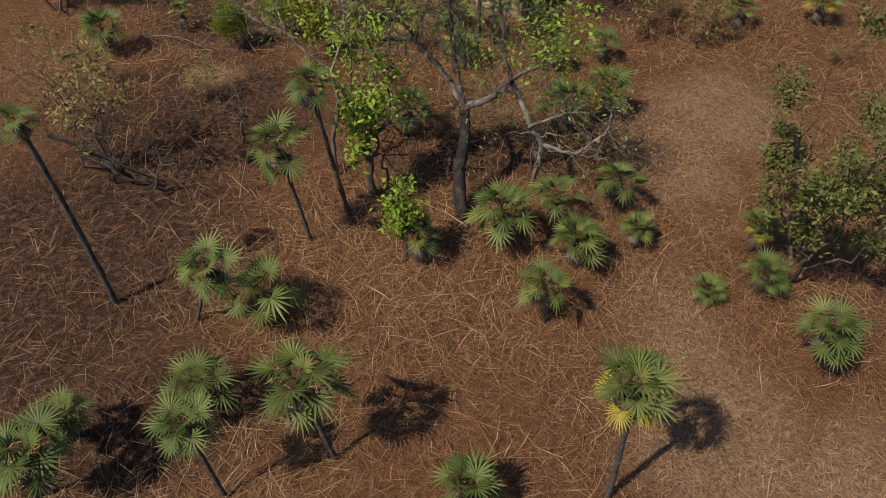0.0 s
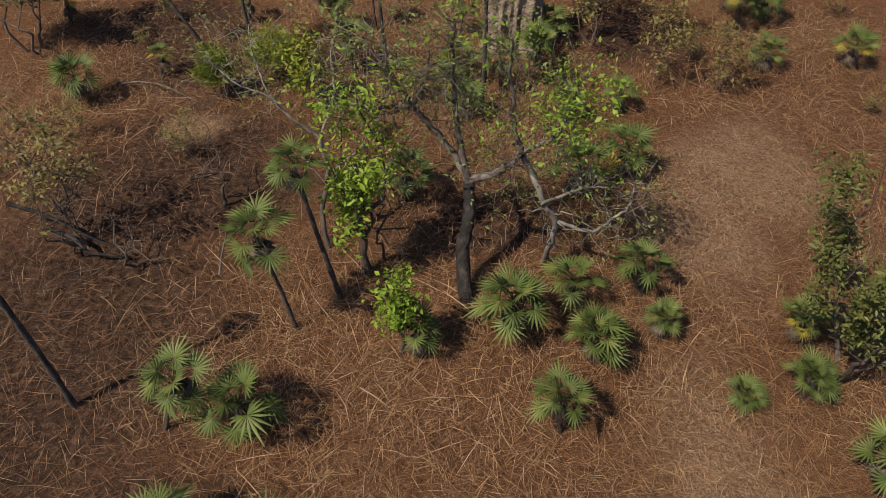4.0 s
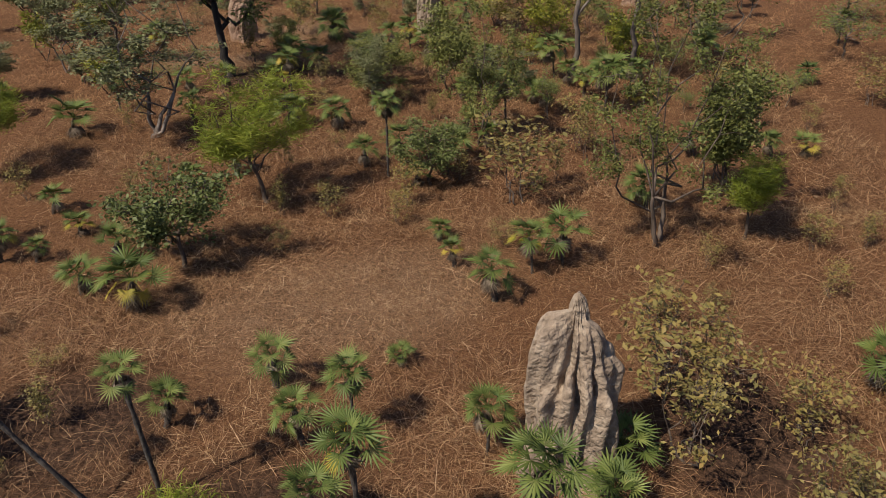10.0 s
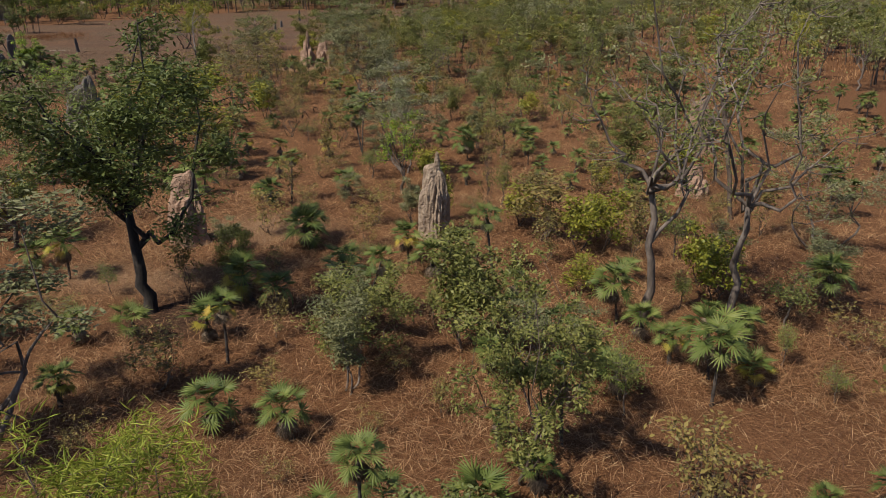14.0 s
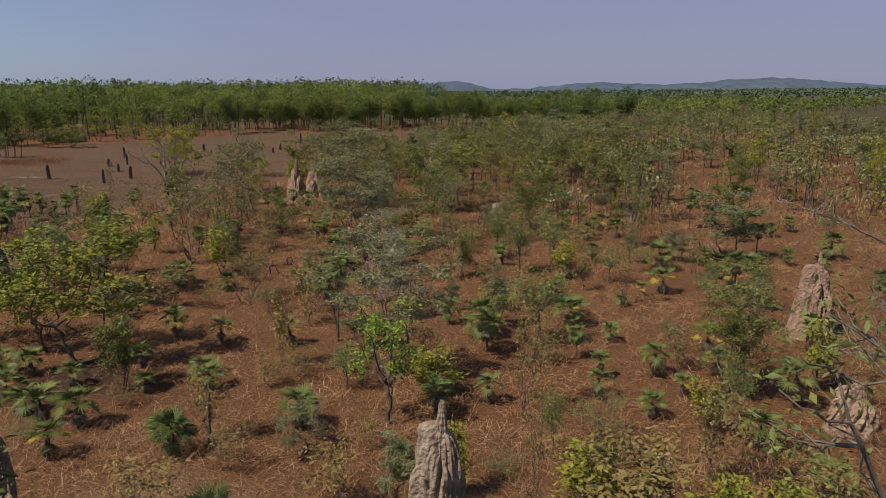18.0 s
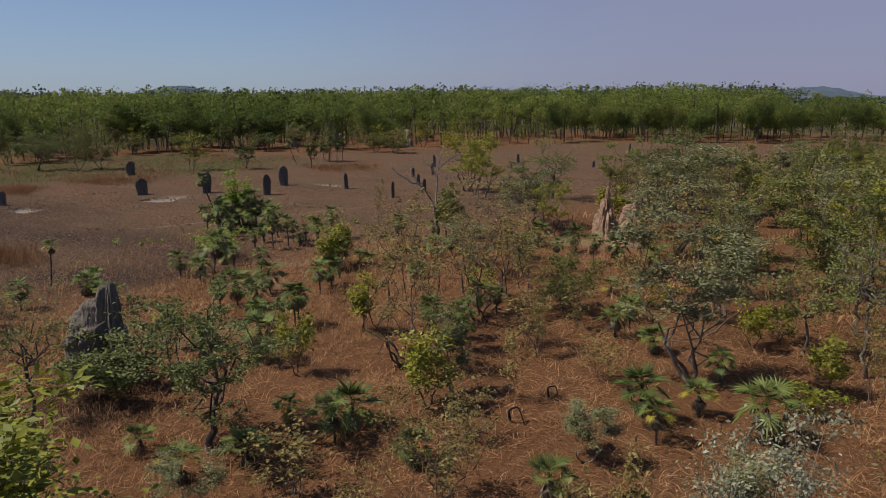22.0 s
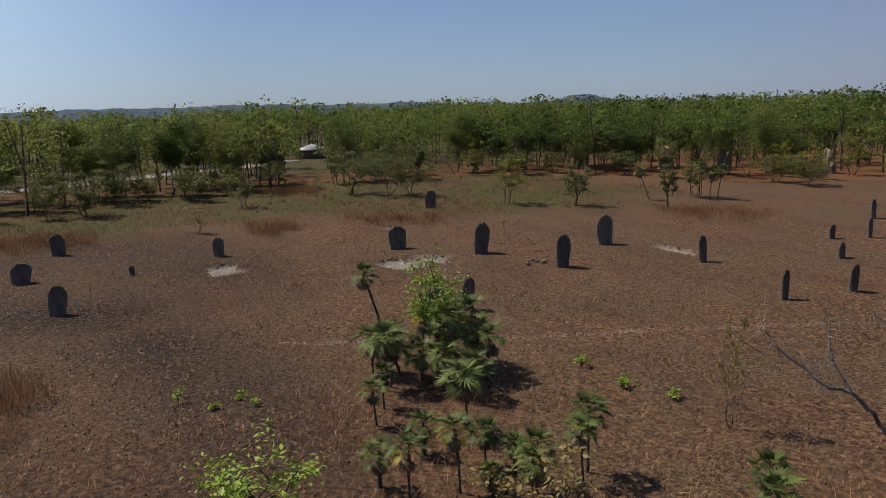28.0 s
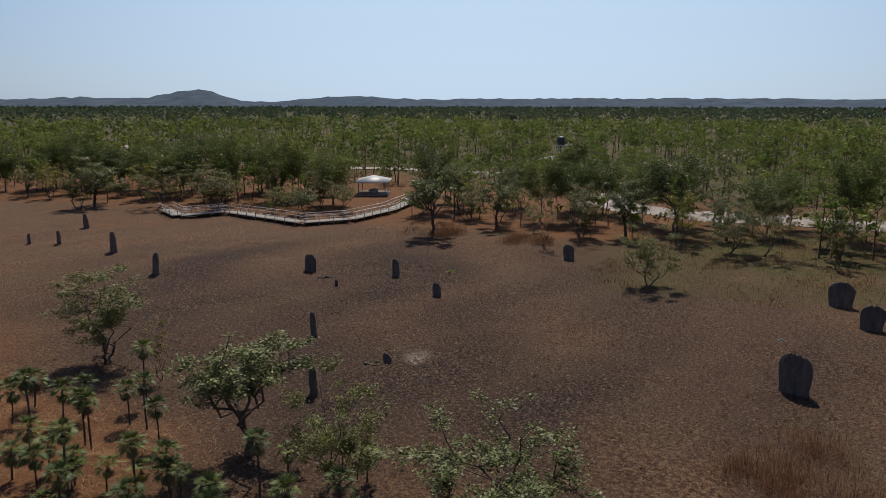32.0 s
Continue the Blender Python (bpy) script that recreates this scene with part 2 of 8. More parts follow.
DARK_GLASS = material("dark car glass", [(0.01, 0.012, 0.015), (0.02, 0.025, 0.03)], scale=1, rough=0.08, gloss=0.6)
TANK = material("dark green paint", [(0.03, 0.045, 0.04), (0.06, 0.075, 0.065)], scale=2, rough=0.5)
# the blue is aerial haze put into the colour of green wooded slopes
FAR_HILL = material("wooded far hills, haze painted in", [(0.052, 0.067, 0.088), (0.072, 0.091, 0.118), (0.093, 0.115, 0.142)], scale=0.02, rough=1.0, gloss=0.0, bump=0.0)


# ---- mesh helpers ----
def mesh(name, verts, faces, mat, smooth=False):
    """A mesh from an array of corners and arrays of triangles and quads."""
    me = bpy.data.meshes.new(name)
    verts = np.asarray(verts, np.float32)
    if not isinstance(faces, list):
        faces = [faces]
    faces = [np.asarray(f, np.int32) for f in faces if len(f)]
    loops = np.concatenate([f.ravel() for f in faces])
    totals = np.concatenate([np.full(len(f), f.shape[1], np.int32) for f in faces])
    starts = np.concatenate([[0], np.cumsum(totals)[:-1]]).astype(np.int32)
    me.vertices.add(len(verts))
    me.vertices.foreach_set("co", verts.ravel())
    me.loops.add(len(loops))
    me.loops.foreach_set("vertex_index", loops)
    me.polygons.add(len(totals))
    me.polygons.foreach_set("loop_start", starts)
    me.polygons.foreach_set("loop_total", totals)
    if smooth:
        me.polygons.foreach_set("use_smooth", np.ones(len(totals), bool))
    me.update(calc_edges=True)
    me.validate()
    me.materials.append(mat)
    return me


def piece(name, me, parent=None, m=None, label=""):
    """An object on a mesh, under a thing or alone."""
    ob = new(name, me)
    if parent:
        ob.parent = parent
    if m is not None:
        ob.matrix_basis = m
    if label:
        ob["label"] = label
    return ob


class Heap:
    """Gathers corners and faces of one mesh."""
    def __init__(self):
        self.v, self.f3, self.f4, self.n = [], [], [], 0
    def add(self, v, f3=None, f4=None):
        v = np.asarray(v, float)
        if f3 is not None and len(f3):
            self.f3.append(np.asarray(f3) + self.n)
        if f4 is not None and len(f4):
            self.f4.append(np.asarray(f4) + self.n)
        self.v.append(v)
        self.n += len(v)
    def box(self, lo, hi):
        (a, b, c), (d, e, f) = lo, hi
        self.add([(a, b, c), (d, b, c), (d, e, c), (a, e, c), (a, b, f), (d, b, f), (d, e, f), (a, e, f)],
                 f4=[(3, 2, 1, 0), (4, 5, 6, 7), (0, 1, 5, 4), (1, 2, 6, 5), (2, 3, 7, 6), (3, 0, 4, 7)])
    def tube(self, points, radii, sides=6):
        p = np.asarray(points, float)
        r = np.asarray(radii, float)
        d = np.gradient(p, axis=0)
        d /= np.linalg.norm(d, axis=1)[:, None] + 1e-9
        a = np.cross(d, (0.31, 0.83, 0.47))
        a /= np.linalg.norm(a, axis=1)[:, None] + 1e-9
        b = np.cross(d, a)
        ang = np.linspace(0, 2 * np.pi, sides, endpoint=False)
        ring = a[:, None] * np.cos(ang)[None, :, None] + b[:, None] * np.sin(ang)[None, :, None]
        v = (p[:, None] + ring * r[:, None, None]).reshape(-1, 3)
        k = len(p)
        i, j = np.meshgrid(np.arange(k - 1), np.arange(sides), indexing="ij")
        i, j = i.ravel(), j.ravel()
        q = np.stack([i * sides + j, i * sides + (j + 1) % sides, (i + 1) * sides + (j + 1) % sides, (i + 1) * sides + j], 1)
        caps = [[(k - 1) * sides, (k - 1) * sides + s, (k - 1) * sides + s + 1] for s in range(1, sides - 1)]
        self.add(v, caps, q)
    def mesh(self, name, mat, smooth=False):
        return mesh(name, np.concatenate(self.v), [np.concatenate(f) for f in (self.f3, self.f4) if f], mat, smooth)


def unit(a):
    return a / (np.linalg.norm(a, axis=-1, keepdims=True) + 1e-9)


def leaves(rng, where, size, width, drop=0.2, jitter=0.35):
    """Corners and triangles of folded leaves at the given places."""
    n = len(where)
    along = rng.normal(size=(n, 3))
    along[:, 2] = along[:, 2] * 0.6 - drop
    along = unit(along)
    side = unit(np.cross(along, unit(rng.normal(size=(n, 3)) * 0.75 + (0, 0, 1.0))))
    up = np.cross(side, along)
    s = size * (1 + jitter * rng.normal(size=(n, 1))).clip(0.45, 1.7)
    base, tip = where, where + along * s
    mid = where + along * s * 0.5
    left = mid + side * s * width * 0.5 + up * s * 0.08
    right = mid - side * s * width * 0.5 + up * s * 0.08
    v = np.stack([base, left, tip, right], 1).reshape(-1, 3)
    k = np.arange(n)[:, None] * 4
    return v, np.concatenate([k + (0, 1, 2), k + (0, 2, 3)])


def vnoise(x, y, scale, seed=0):
    """Smooth noise over the plan, from -1 to 1."""
    rs = np.random.RandomState(seed)
    out = np.zeros_like(np.asarray(x, float))
    for k in range(6):
        a, ph = rs.uniform(0, 2 * np.pi), rs.uniform(0, 2 * np.pi)
        f = scale * rs.uniform(0.6, 1.8)
        out = out + np.sin((x * np.cos(a) + y * np.sin(a)) * f + ph + 1.3 * np.sin((y * np.cos(a) - x * np.sin(a)) * f * 0.7 + ph * 2))
    return out / 4.0


# ---- the plan of the ground ----
PLAIN = [(-62, -60), (-80, -22), (-86, -4), (-94, 27), (-101, 60), (-104, 77), (-114, 98), (-116, 112), (-114, 128), (-121, 151),
         (-112, 168), (-92, 176), (-80, 187), (-66, 204), (-49, 232), (-18, 232), (10, 252), (40, 246), (24, 222), (5, 195), (-14, 150),
         (-21, 126), (-27, 111), (-33, 99), (-36, 89), (-38, 80), (-36, 66), (-38, 46), (-41, 20), (-44, -60)]


def inside(x, y, ring, soft):
    """1 inside the outline, 0 outside, with an edge soft metres wide."""
    x, y = np.asarray(x, float), np.asarray(y, float)
    odd, near = np.zeros(x.shape, bool), np.full(x.shape, 1e9)
    for (ax, ay), (bx, by) in zip(ring, ring[1:] + ring[:1]):
        odd ^= ((ay > y) != (by > y)) & (x < (bx - ax) * (y - ay) / (by - ay + 1e-12) + ax)
        s = (((x - ax) * (bx - ax) + (y - ay) * (by - ay)) / ((bx - ax) ** 2 + (by - ay) ** 2)).clip(0, 1)
        near = np.minimum(near, np.hypot(x - ax - s * (bx - ax), y - ay - s * (by - ay)))
    return (np.where(odd, near, -near) / soft + 0.5).clip(0, 1)


def on_plain(x, y):
    return inside(x + 2.5 * vnoise(x, y, 0.25, 3), y + 2.5 * vnoise(x, y, 0.25, 4), PLAIN, 5.0)


def blob(x, y, cx, cy, rx, ry, seed=0):
    x, y = np.asarray(x, float), np.asarray(y, float)
    d = np.hypot((x - cx) / rx, (y - cy) / ry)
    close = d < 1.5
    out = np.zeros(d.shape)
    if close.any():
        out[close] = ((1.0 - d[close] - 0.25 * vnoise(x[close], y[close], 2.2 / min(rx, ry), seed)) * 1.9).clip(0, 1)
    return out


# pale, trodden or bare patches: centre and half widths
BARE = [(4.6, 6.0, 1.5, 4.8), (6.3, 3.2, 3.6, 2.2), (4.2, 2.6, 2.2, 1.6), (5.5, 13.5, 1.6, 3.0), (7.2, 16.0, 2.2, 2.4), (-6.5, 17.2, 1.1, 0.7), (-3.2, 26.5, 5.5, 3.4), (-8.5, 53.2, 3.6, 2.0), (7.5, 4.0, 3.0, 2.5),
        (-12.5, 48.0, 4.0, 1.5), (-17.0, 107.0, 5.0, 2.0), (-33.5, 93.0, 2.4, 1.4), (-31.0, 88.0, 3.0, 1.6), (-27.0, 80.0, 2.0, 3.0)]
# pits of cracked pale clay in the plain
CLAY = [(-65.3, 111.0, 2.7, 1.6), (-65.2, 113.8, 2.1, 1.1), (-70.1, 99.9, 2.3, 1.4), (-58.2, 131.5, 2.3, 1.0), (-69.3, 84.6, 1.2, 0.6), (-60.8, 119.5, 1.3, 0.5), (-79.5, 118.0, 2.0, 0.7), (-55.3, 57.6, 1.2, 0.5)]


def bare_ground(x, y):
    out = np.zeros(np.shape(x))
    for i, b in enumerate(BARE):
        out = np.maximum(out, blob(x, y, *b, seed=20 + i) * (0.6 if 20 < b[1] < 30 else 1.0))
    return out


def clay_ground(x, y):
    out = np.zeros(np.shape(x))
    for i, b in enumerate(CLAY):
        out = np.maximum(out, blob(x, y, *b, seed=50 + i))
    return (out * 2.2).clip(0, 1)


def green_ground(x, y):
    edge = inside(x, y, [(-80, 60), (-88, 84), (-92, 100), (-93, 116), (-84, 128), (-76, 140), (-84, 160), (-118, 165), (-132, 120), (-128, 84), (-112, 52), (-96, 52)], 8.0)
    return (edge * (0.75 + 0.5 * vnoise(x, y, 0.35, 9))).clip(0, 1)


# dark leaf litter with little straw
LITTER = [(-5.8, 17.0, 3.4, 1.8), (-6.5, 14.6, 4.0, 2.6), (-3.6, 20.6, 2.6, 1.6), (-7.5, 20.0, 3.0, 2.0), (-9.0, 9.5, 5.5, 6.5), (-9.5, 3.5, 4.0, 4.0), (-5.0, 6.5, 3.0, 2.2), (0.6, 13.6, 2.6, 1.4), (-9.0, 22.5, 3.5, 2.5), (5.5, 22.0, 2.5, 2.5), (-9.5, 45.0, 3.5, 3.0), (-4.0, 45.5, 2.5, 2.0), (-14.5, 62.0, 4.0, 3.0), (-25.0, 72.5, 3.0, 3.0)]


def litter_ground(x, y):
    out = np.zeros(np.shape(x))
    for i, b in enumerate(LITTER):
        out = np.maximum(out, blob(x, y, *b, seed=80 + i))
    return out


# dark soil in the plain, with backlit shade painted in: centre and half widths
DARKENED = [(-62, 50, 32, 34), (-74, 92, 17, 13), (-48, 92, 12, 6), (-40, 86, 8, 5), (-66, 28, 14, 12)]


def sooty_ground(x, y):
    out = np.zeros(np.shape(x))
    for i, b in enumerate(DARKENED):
        d = np.hypot((x - b[0]) / b[2], (y - b[1]) / b[3])
        out = np.maximum(out, ((1.25 - d) * 1.6).clip(0, 1))
    return (out * (0.7 + 0.5 * vnoise(x, y * 1.8, 0.22, 61))).clip(0, 1)


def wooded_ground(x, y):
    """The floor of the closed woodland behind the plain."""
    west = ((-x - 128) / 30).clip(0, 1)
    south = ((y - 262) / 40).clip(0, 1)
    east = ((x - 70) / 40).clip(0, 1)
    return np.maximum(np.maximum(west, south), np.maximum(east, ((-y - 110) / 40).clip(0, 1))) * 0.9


def rise(x, y):
    lie = 0.3 * np.exp(-((x + 84) / 16) ** 2 - ((y - 90) / 20) ** 2) - 0.42 * np.exp(-((x + 47) / 17) ** 2 - ((y - 137) / 24) ** 2)
    return lie + 0.05 * vnoise(x, y, 1.1, 1) + 0.06 * vnoise(x, y, 0.3, 2) - 0.3 * clay_ground(x, y)


def ground_material():
    m = bpy.data.materials.new("savanna ground")
    m.use_nodes = True
    nt = m.node_tree
    bsdf = nt.nodes["Principled BSDF"]
    bsdf.inputs["Roughness"].default_value = 0.95
    bsdf.inputs["Specular IOR Level"].default_value = 0.1
    join = nt.links.new
    where = nt.nodes.new("ShaderNodeTexCoord").outputs["Object"]
    def noise_at(scale, detail=6.0, stretch=None, distortion=0.0):
        n = nt.nodes.new("ShaderNodeTexNoise")
        n.inputs["Scale"].default_value, n.inputs["Detail"].default_value, n.inputs["Distortion"].default_value = scale, detail, distortion
        n.inputs["Roughness"].default_value = 0.65
        v = where
        if stretch:
            mp = nt.nodes.new("ShaderNodeMapping")
            mp.inputs["Scale"].default_value, mp.inputs["Rotation"].default_value = stretch[0], (0, 0, stretch[1])
            join(where, mp.inputs["Vector"])
            v = mp.outputs[0]
        join(v, n.inputs["Vector"])
        return n.outputs["Fac"]
    def ramp(value, colours, lo=0.3, hi=0.7):
        r = nt.nodes.new("ShaderNodeValToRGB")
        while len(r.color_ramp.elements) < len(colours):
            r.color_ramp.elements.new(0.5)
        for i, c in enumerate(colours):
            r.color_ramp.elements[i].position = lo + (hi - lo) * i / (len(colours) - 1)
            r.color_ramp.elements[i].color = (*c, 1)
        join(value, r.inputs[0])
        return r.outputs[0]
    def mix(fac, a, b):
        n = nt.nodes.new("ShaderNodeMix")
        n.data_type = "RGBA"
        for value, socket in ((fac, n.inputs[0]), (a, n.inputs[6]), (b, n.inputs[7])):
            if isinstance(value, float):
                socket.default_value = value
            else:
                join(value, socket)
        return n.outputs[2]
    def zone(name):
        n = nt.nodes.new("ShaderNodeAttribute")
        n.attribute_name = name
        return n.outputs["Fac"]
    # woodland floor: litter and trodden straw
    wood = mix(noise_at(0.5), ramp(noise_at(9.0, 8.0), [(0.026, 0.012, 0.006), (0.096, 0.043, 0.02), (0.215, 0.108, 0.05)]),
               ramp(noise_at(48.0, 5.0, None, 0.8), [(0.038, 0.017, 0.009), (0.143, 0.064, 0.028), (0.355, 0.197, 0.093)]))
    bare = mix(ramp(noise_at(1.6, 6.0), [(0, 0, 0), (1, 1, 1)], 0.42, 0.66), ramp(noise_at(14.0, 8.0), [(0.05, 0.028, 0.015), (0.17, 0.1, 0.053), (0.38, 0.25, 0.15)]), ramp(noise_at(26.0, 8.0), [(0.056, 0.031, 0.016), (0.215, 0.132, 0.075), (0.44, 0.305, 0.19)]))
    rusty = ramp(noise_at(4.5, 8.0, None, 0.4), [(0.036, 0.019, 0.012), (0.108, 0.057, 0.032), (0.225, 0.134, 0.074)], 0.37, 0.64)
    dull = ramp(noise_at(7.0, 8.0, None, 0.4), [(0.034, 0.02, 0.013), (0.097, 0.059, 0.034), (0.195, 0.133, 0.08)], 0.37, 0.64)
    warm = mix(ramp(noise_at(0.11, 5.0), [(0, 0, 0), (1, 1, 1)], 0.42, 0.58), rusty, dull)
    streak = ramp(noise_at(0.25, 5.0, ((0.25, 1.0, 1.0), 0.5)), [(0, 0, 0), (1, 1, 1)], 0.5, 0.62)
    warm = mix(streak, warm, ramp(noise_at(6.0, 8.0), [(0.036, 0.02, 0.013), (0.088, 0.048, 0.03), (0.175, 0.105, 0.066)], 0.37, 0.64))
    plain = mix(zone("darkened"), warm, ramp(noise_at(5.0, 8.0, None, 0.4), [(0.013, 0.008, 0.006), (0.038, 0.0235, 0.0175), (0.105, 0.07, 0.053)], 0.38, 0.64))
    clay = ramp(noise_at(2.5, 6.0), [(0.13, 0.107, 0.087), (0.225, 0.188, 0.155), (0.32, 0.275, 0.232)])
    green = ramp(noise_at(1.5, 6.0), [(0.042, 0.031, 0.013), (0.063, 0.054, 0.02), (0.1, 0.084, 0.032)])
    dark = ramp(noise_at(7.0, 8.0), [(0.016, 0.009, 0.006), (0.05, 0.027, 0.016), (0.13, 0.07, 0.04)])
    col = mix(zone("litter"), wood, dark)
    col = mix(zone("bare"), col, bare)
    col = mix(zone("plain"), col, plain)
    col = mix(zone("green"), col, green)
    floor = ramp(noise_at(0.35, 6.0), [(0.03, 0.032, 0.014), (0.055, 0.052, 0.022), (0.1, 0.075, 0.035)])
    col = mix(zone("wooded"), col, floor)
    col = mix(zone("clay"), col, clay)
    join(col, bsdf.inputs["Base Color"])
    b = nt.nodes.new("ShaderNodeBump")
    b.inputs["Strength"].default_value, b.inputs["Distance"].default_value = 0.7, 0.08
    join(noise_at(24.0, 6.0), b.inputs["Height"])
    lumps = nt.nodes.new("ShaderNodeBump")
    lumps.inputs["Strength"].default_value, lumps.inputs["Distance"].default_value = 0.6, 0.25
    join(noise_at(4.5, 5.0), lumps.inputs["Height"])
    join(b.outputs[0], lumps.inputs["Normal"])
    join(lumps.outputs[0], bsdf.inputs["Normal"])
    return m


def axis(lo, hi, step, far):
    inner = np.arange(lo, hi + 0.1, step)
    grow = np.cumsum(step * 1.22 ** np.arange(1, 60))
    grow = grow[grow < far]
    return np.concatenate([lo - grow[::-1], inner, hi + grow])


gx, gy = axis(-125, 30, 1.0, 3600), axis(-40, 200, 1.0, 3600)
gx = np.unique(np.round(np.concatenate([gx, np.arange(-73, -57.9, 0.25), np.arange(-10, 10.1, 0.5)]), 3))
gy = np.unique(np.round(np.concatenate([gy, np.arange(94, 112.1, 0.25), np.arange(130, 137.1, 0.5), np.arange(2, 32.1, 0.5)]), 3))
X, Y = np.meshgrid(gx, gy)
near = ((X > -140) & (X < 45) & (Y > -60) & (Y < 230)).astype(float)
Z = rise(X, Y) * near
nxg, nyg = len(gx), len(gy)
i, j = np.meshgrid(np.arange(nxg - 1), np.arange(nyg - 1))
i, j = i.ravel(), j.ravel()
quads = np.stack([j * nxg + i, j * nxg + i + 1, (j + 1) * nxg + i + 1, (j + 1) * nxg + i], 1)
ground_mesh = mesh("ground", np.stack([X, Y, Z], -1).reshape(-1, 3), quads, ground_material(), True)
for name, zone in (("plain", on_plain), ("bare", bare_ground), ("clay", clay_ground), ("green", green_ground), ("litter", litter_ground), ("wooded", wooded_ground), ("darkened", sooty_ground)):
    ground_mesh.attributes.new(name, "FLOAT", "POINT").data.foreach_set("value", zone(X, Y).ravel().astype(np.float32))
ground = tagged(new("ground", ground_mesh), "dry reddish savanna ground with straw and leaf litter", "ground", kind="structure")


def hills(name, label, base, bumps, away, seed):
    """A long low range far off: distance, and humps (bearing, width, height)."""
    rng = np.random.RandomState(seed)
    yaw = np.linspace(0, 360, 721)
    top = np.full(len(yaw), float(base)) + 0.12 * base * vnoise(yaw, yaw * 0, 0.35, seed)
    for b, w, h in bumps:
        top += h * np.exp(-(((yaw - b + 180) % 360 - 180) / w) ** 2)
    top = top + rng.uniform(-1, 1, len(yaw)) * 0.012 * away * 0.1
    a = np.radians(yaw)
    rows = []
    for k, (out, high) in enumerate(((0.0, -0.02), (120, 0.45), (220, 0.8), (300, 1.0), (700, -0.02))):
        rad = away + out
        rows.append(np.stack([-40 - np.sin(a) * rad, 90 + np.cos(a) * rad, top * high + (k in (1, 2)) * rng.uniform(-2, 2, len(yaw))], -1))
    v = np.concatenate(rows)
    n = len(yaw)
    q = [(k * n + s, k * n + (s + 1) % n, (k + 1) * n + (s + 1) % n, (k + 1) * n + s) for k in range(4) for s in range(n - 1)]
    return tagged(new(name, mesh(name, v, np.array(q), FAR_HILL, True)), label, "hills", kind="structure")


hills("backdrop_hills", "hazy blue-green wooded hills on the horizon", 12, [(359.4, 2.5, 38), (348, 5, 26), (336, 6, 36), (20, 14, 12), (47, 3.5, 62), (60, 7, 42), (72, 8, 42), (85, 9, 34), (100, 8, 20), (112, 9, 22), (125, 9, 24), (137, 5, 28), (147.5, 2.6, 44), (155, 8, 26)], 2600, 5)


# ---- termite mounds ----
def magnetic_mound(x, y, h, length, thick, turn=0.0, lean=0.0, seed=0, label="tall thin grey termite mound like a gravestone on the plain"):
    """A wedge-shaped slab that stands north to south, thin at its crest."""
    n, m = 64, 22
    a = np.linspace(0, 2 * np.pi, n, endpoint=False)
    crest = 1 - 0.09 * np.abs(vnoise(np.cos(a) * 2.5, a * 0, 2.6, seed)) - 0.05 * np.abs(np.cos(a)) ** 4 - 0.07 * np.abs(vnoise(np.cos(a) * 9, a * 0, 2.2, seed + 5))
    v = []
    for k in range(m):
        u = k / (m - 1)
        wide = (0.80 + 0.2 * math.sin(min(u / 0.6, 1) * math.pi / 2)) * math.sqrt(max(0.05, 1 - max(0, (u - 0.66) / 0.36) ** 2.2)) + 0.14 * math.exp(-u * 16)
        thin = (1 - 0.66 * u ** 1.15) + 0.35 * math.exp(-u * 14)
        c, s = np.cos(a), np.sin(a)
        rib = 1 + 0.2 * vnoise(a * 3 + seed, np.full(n, u * 2.0), 1.6, seed + 1) + 0.22 * vnoise(c * 9 + np.sign(s) * 3, np.full(n, u * 1.2), 1.5, seed + 4)
        py = np.sign(c) * np.abs(c) ** 0.8 * length / 2 * wide
        px = np.sign(s) * np.abs(s) ** 0.8 * thick / 2 * thin * rib
        pz = u * h * (crest if k == m - 1 else 1 - (1 - crest) * u ** 3) - 0.05 * (k == 0)
        v.append(np.stack([px + lean * u * h, py + 0.04 * h * vnoise(np.full(n, u * 3), a * 0, 1.0, seed + 2), pz * np.ones(n)], -1))
    v.append(np.array([[lean * h, 0, h * crest.mean() * 1.0]]))
    v = np.concatenate(v)
    q = [(k * n + s, k * n + (s + 1) % n, (k + 1) * n + (s + 1) % n, (k + 1) * n + s) for k in range(m - 1) for s in range(n)]
    t = [((m - 1) * n + s, (m - 1) * n + (s + 1) % n, m * n) for s in range(n)]
    ob = new("magnetic_termite_mound", mesh("magnetic_termite_mound", v, [np.array(t), np.array(q)], CLAY_GREY, True))
    ob.matrix_basis = pose(x, y, float(rise(np.array(x), np.array(y))), 0, 0, turn)
    return tagged(ob, label, "termite mound", "magnetic termite mounds")


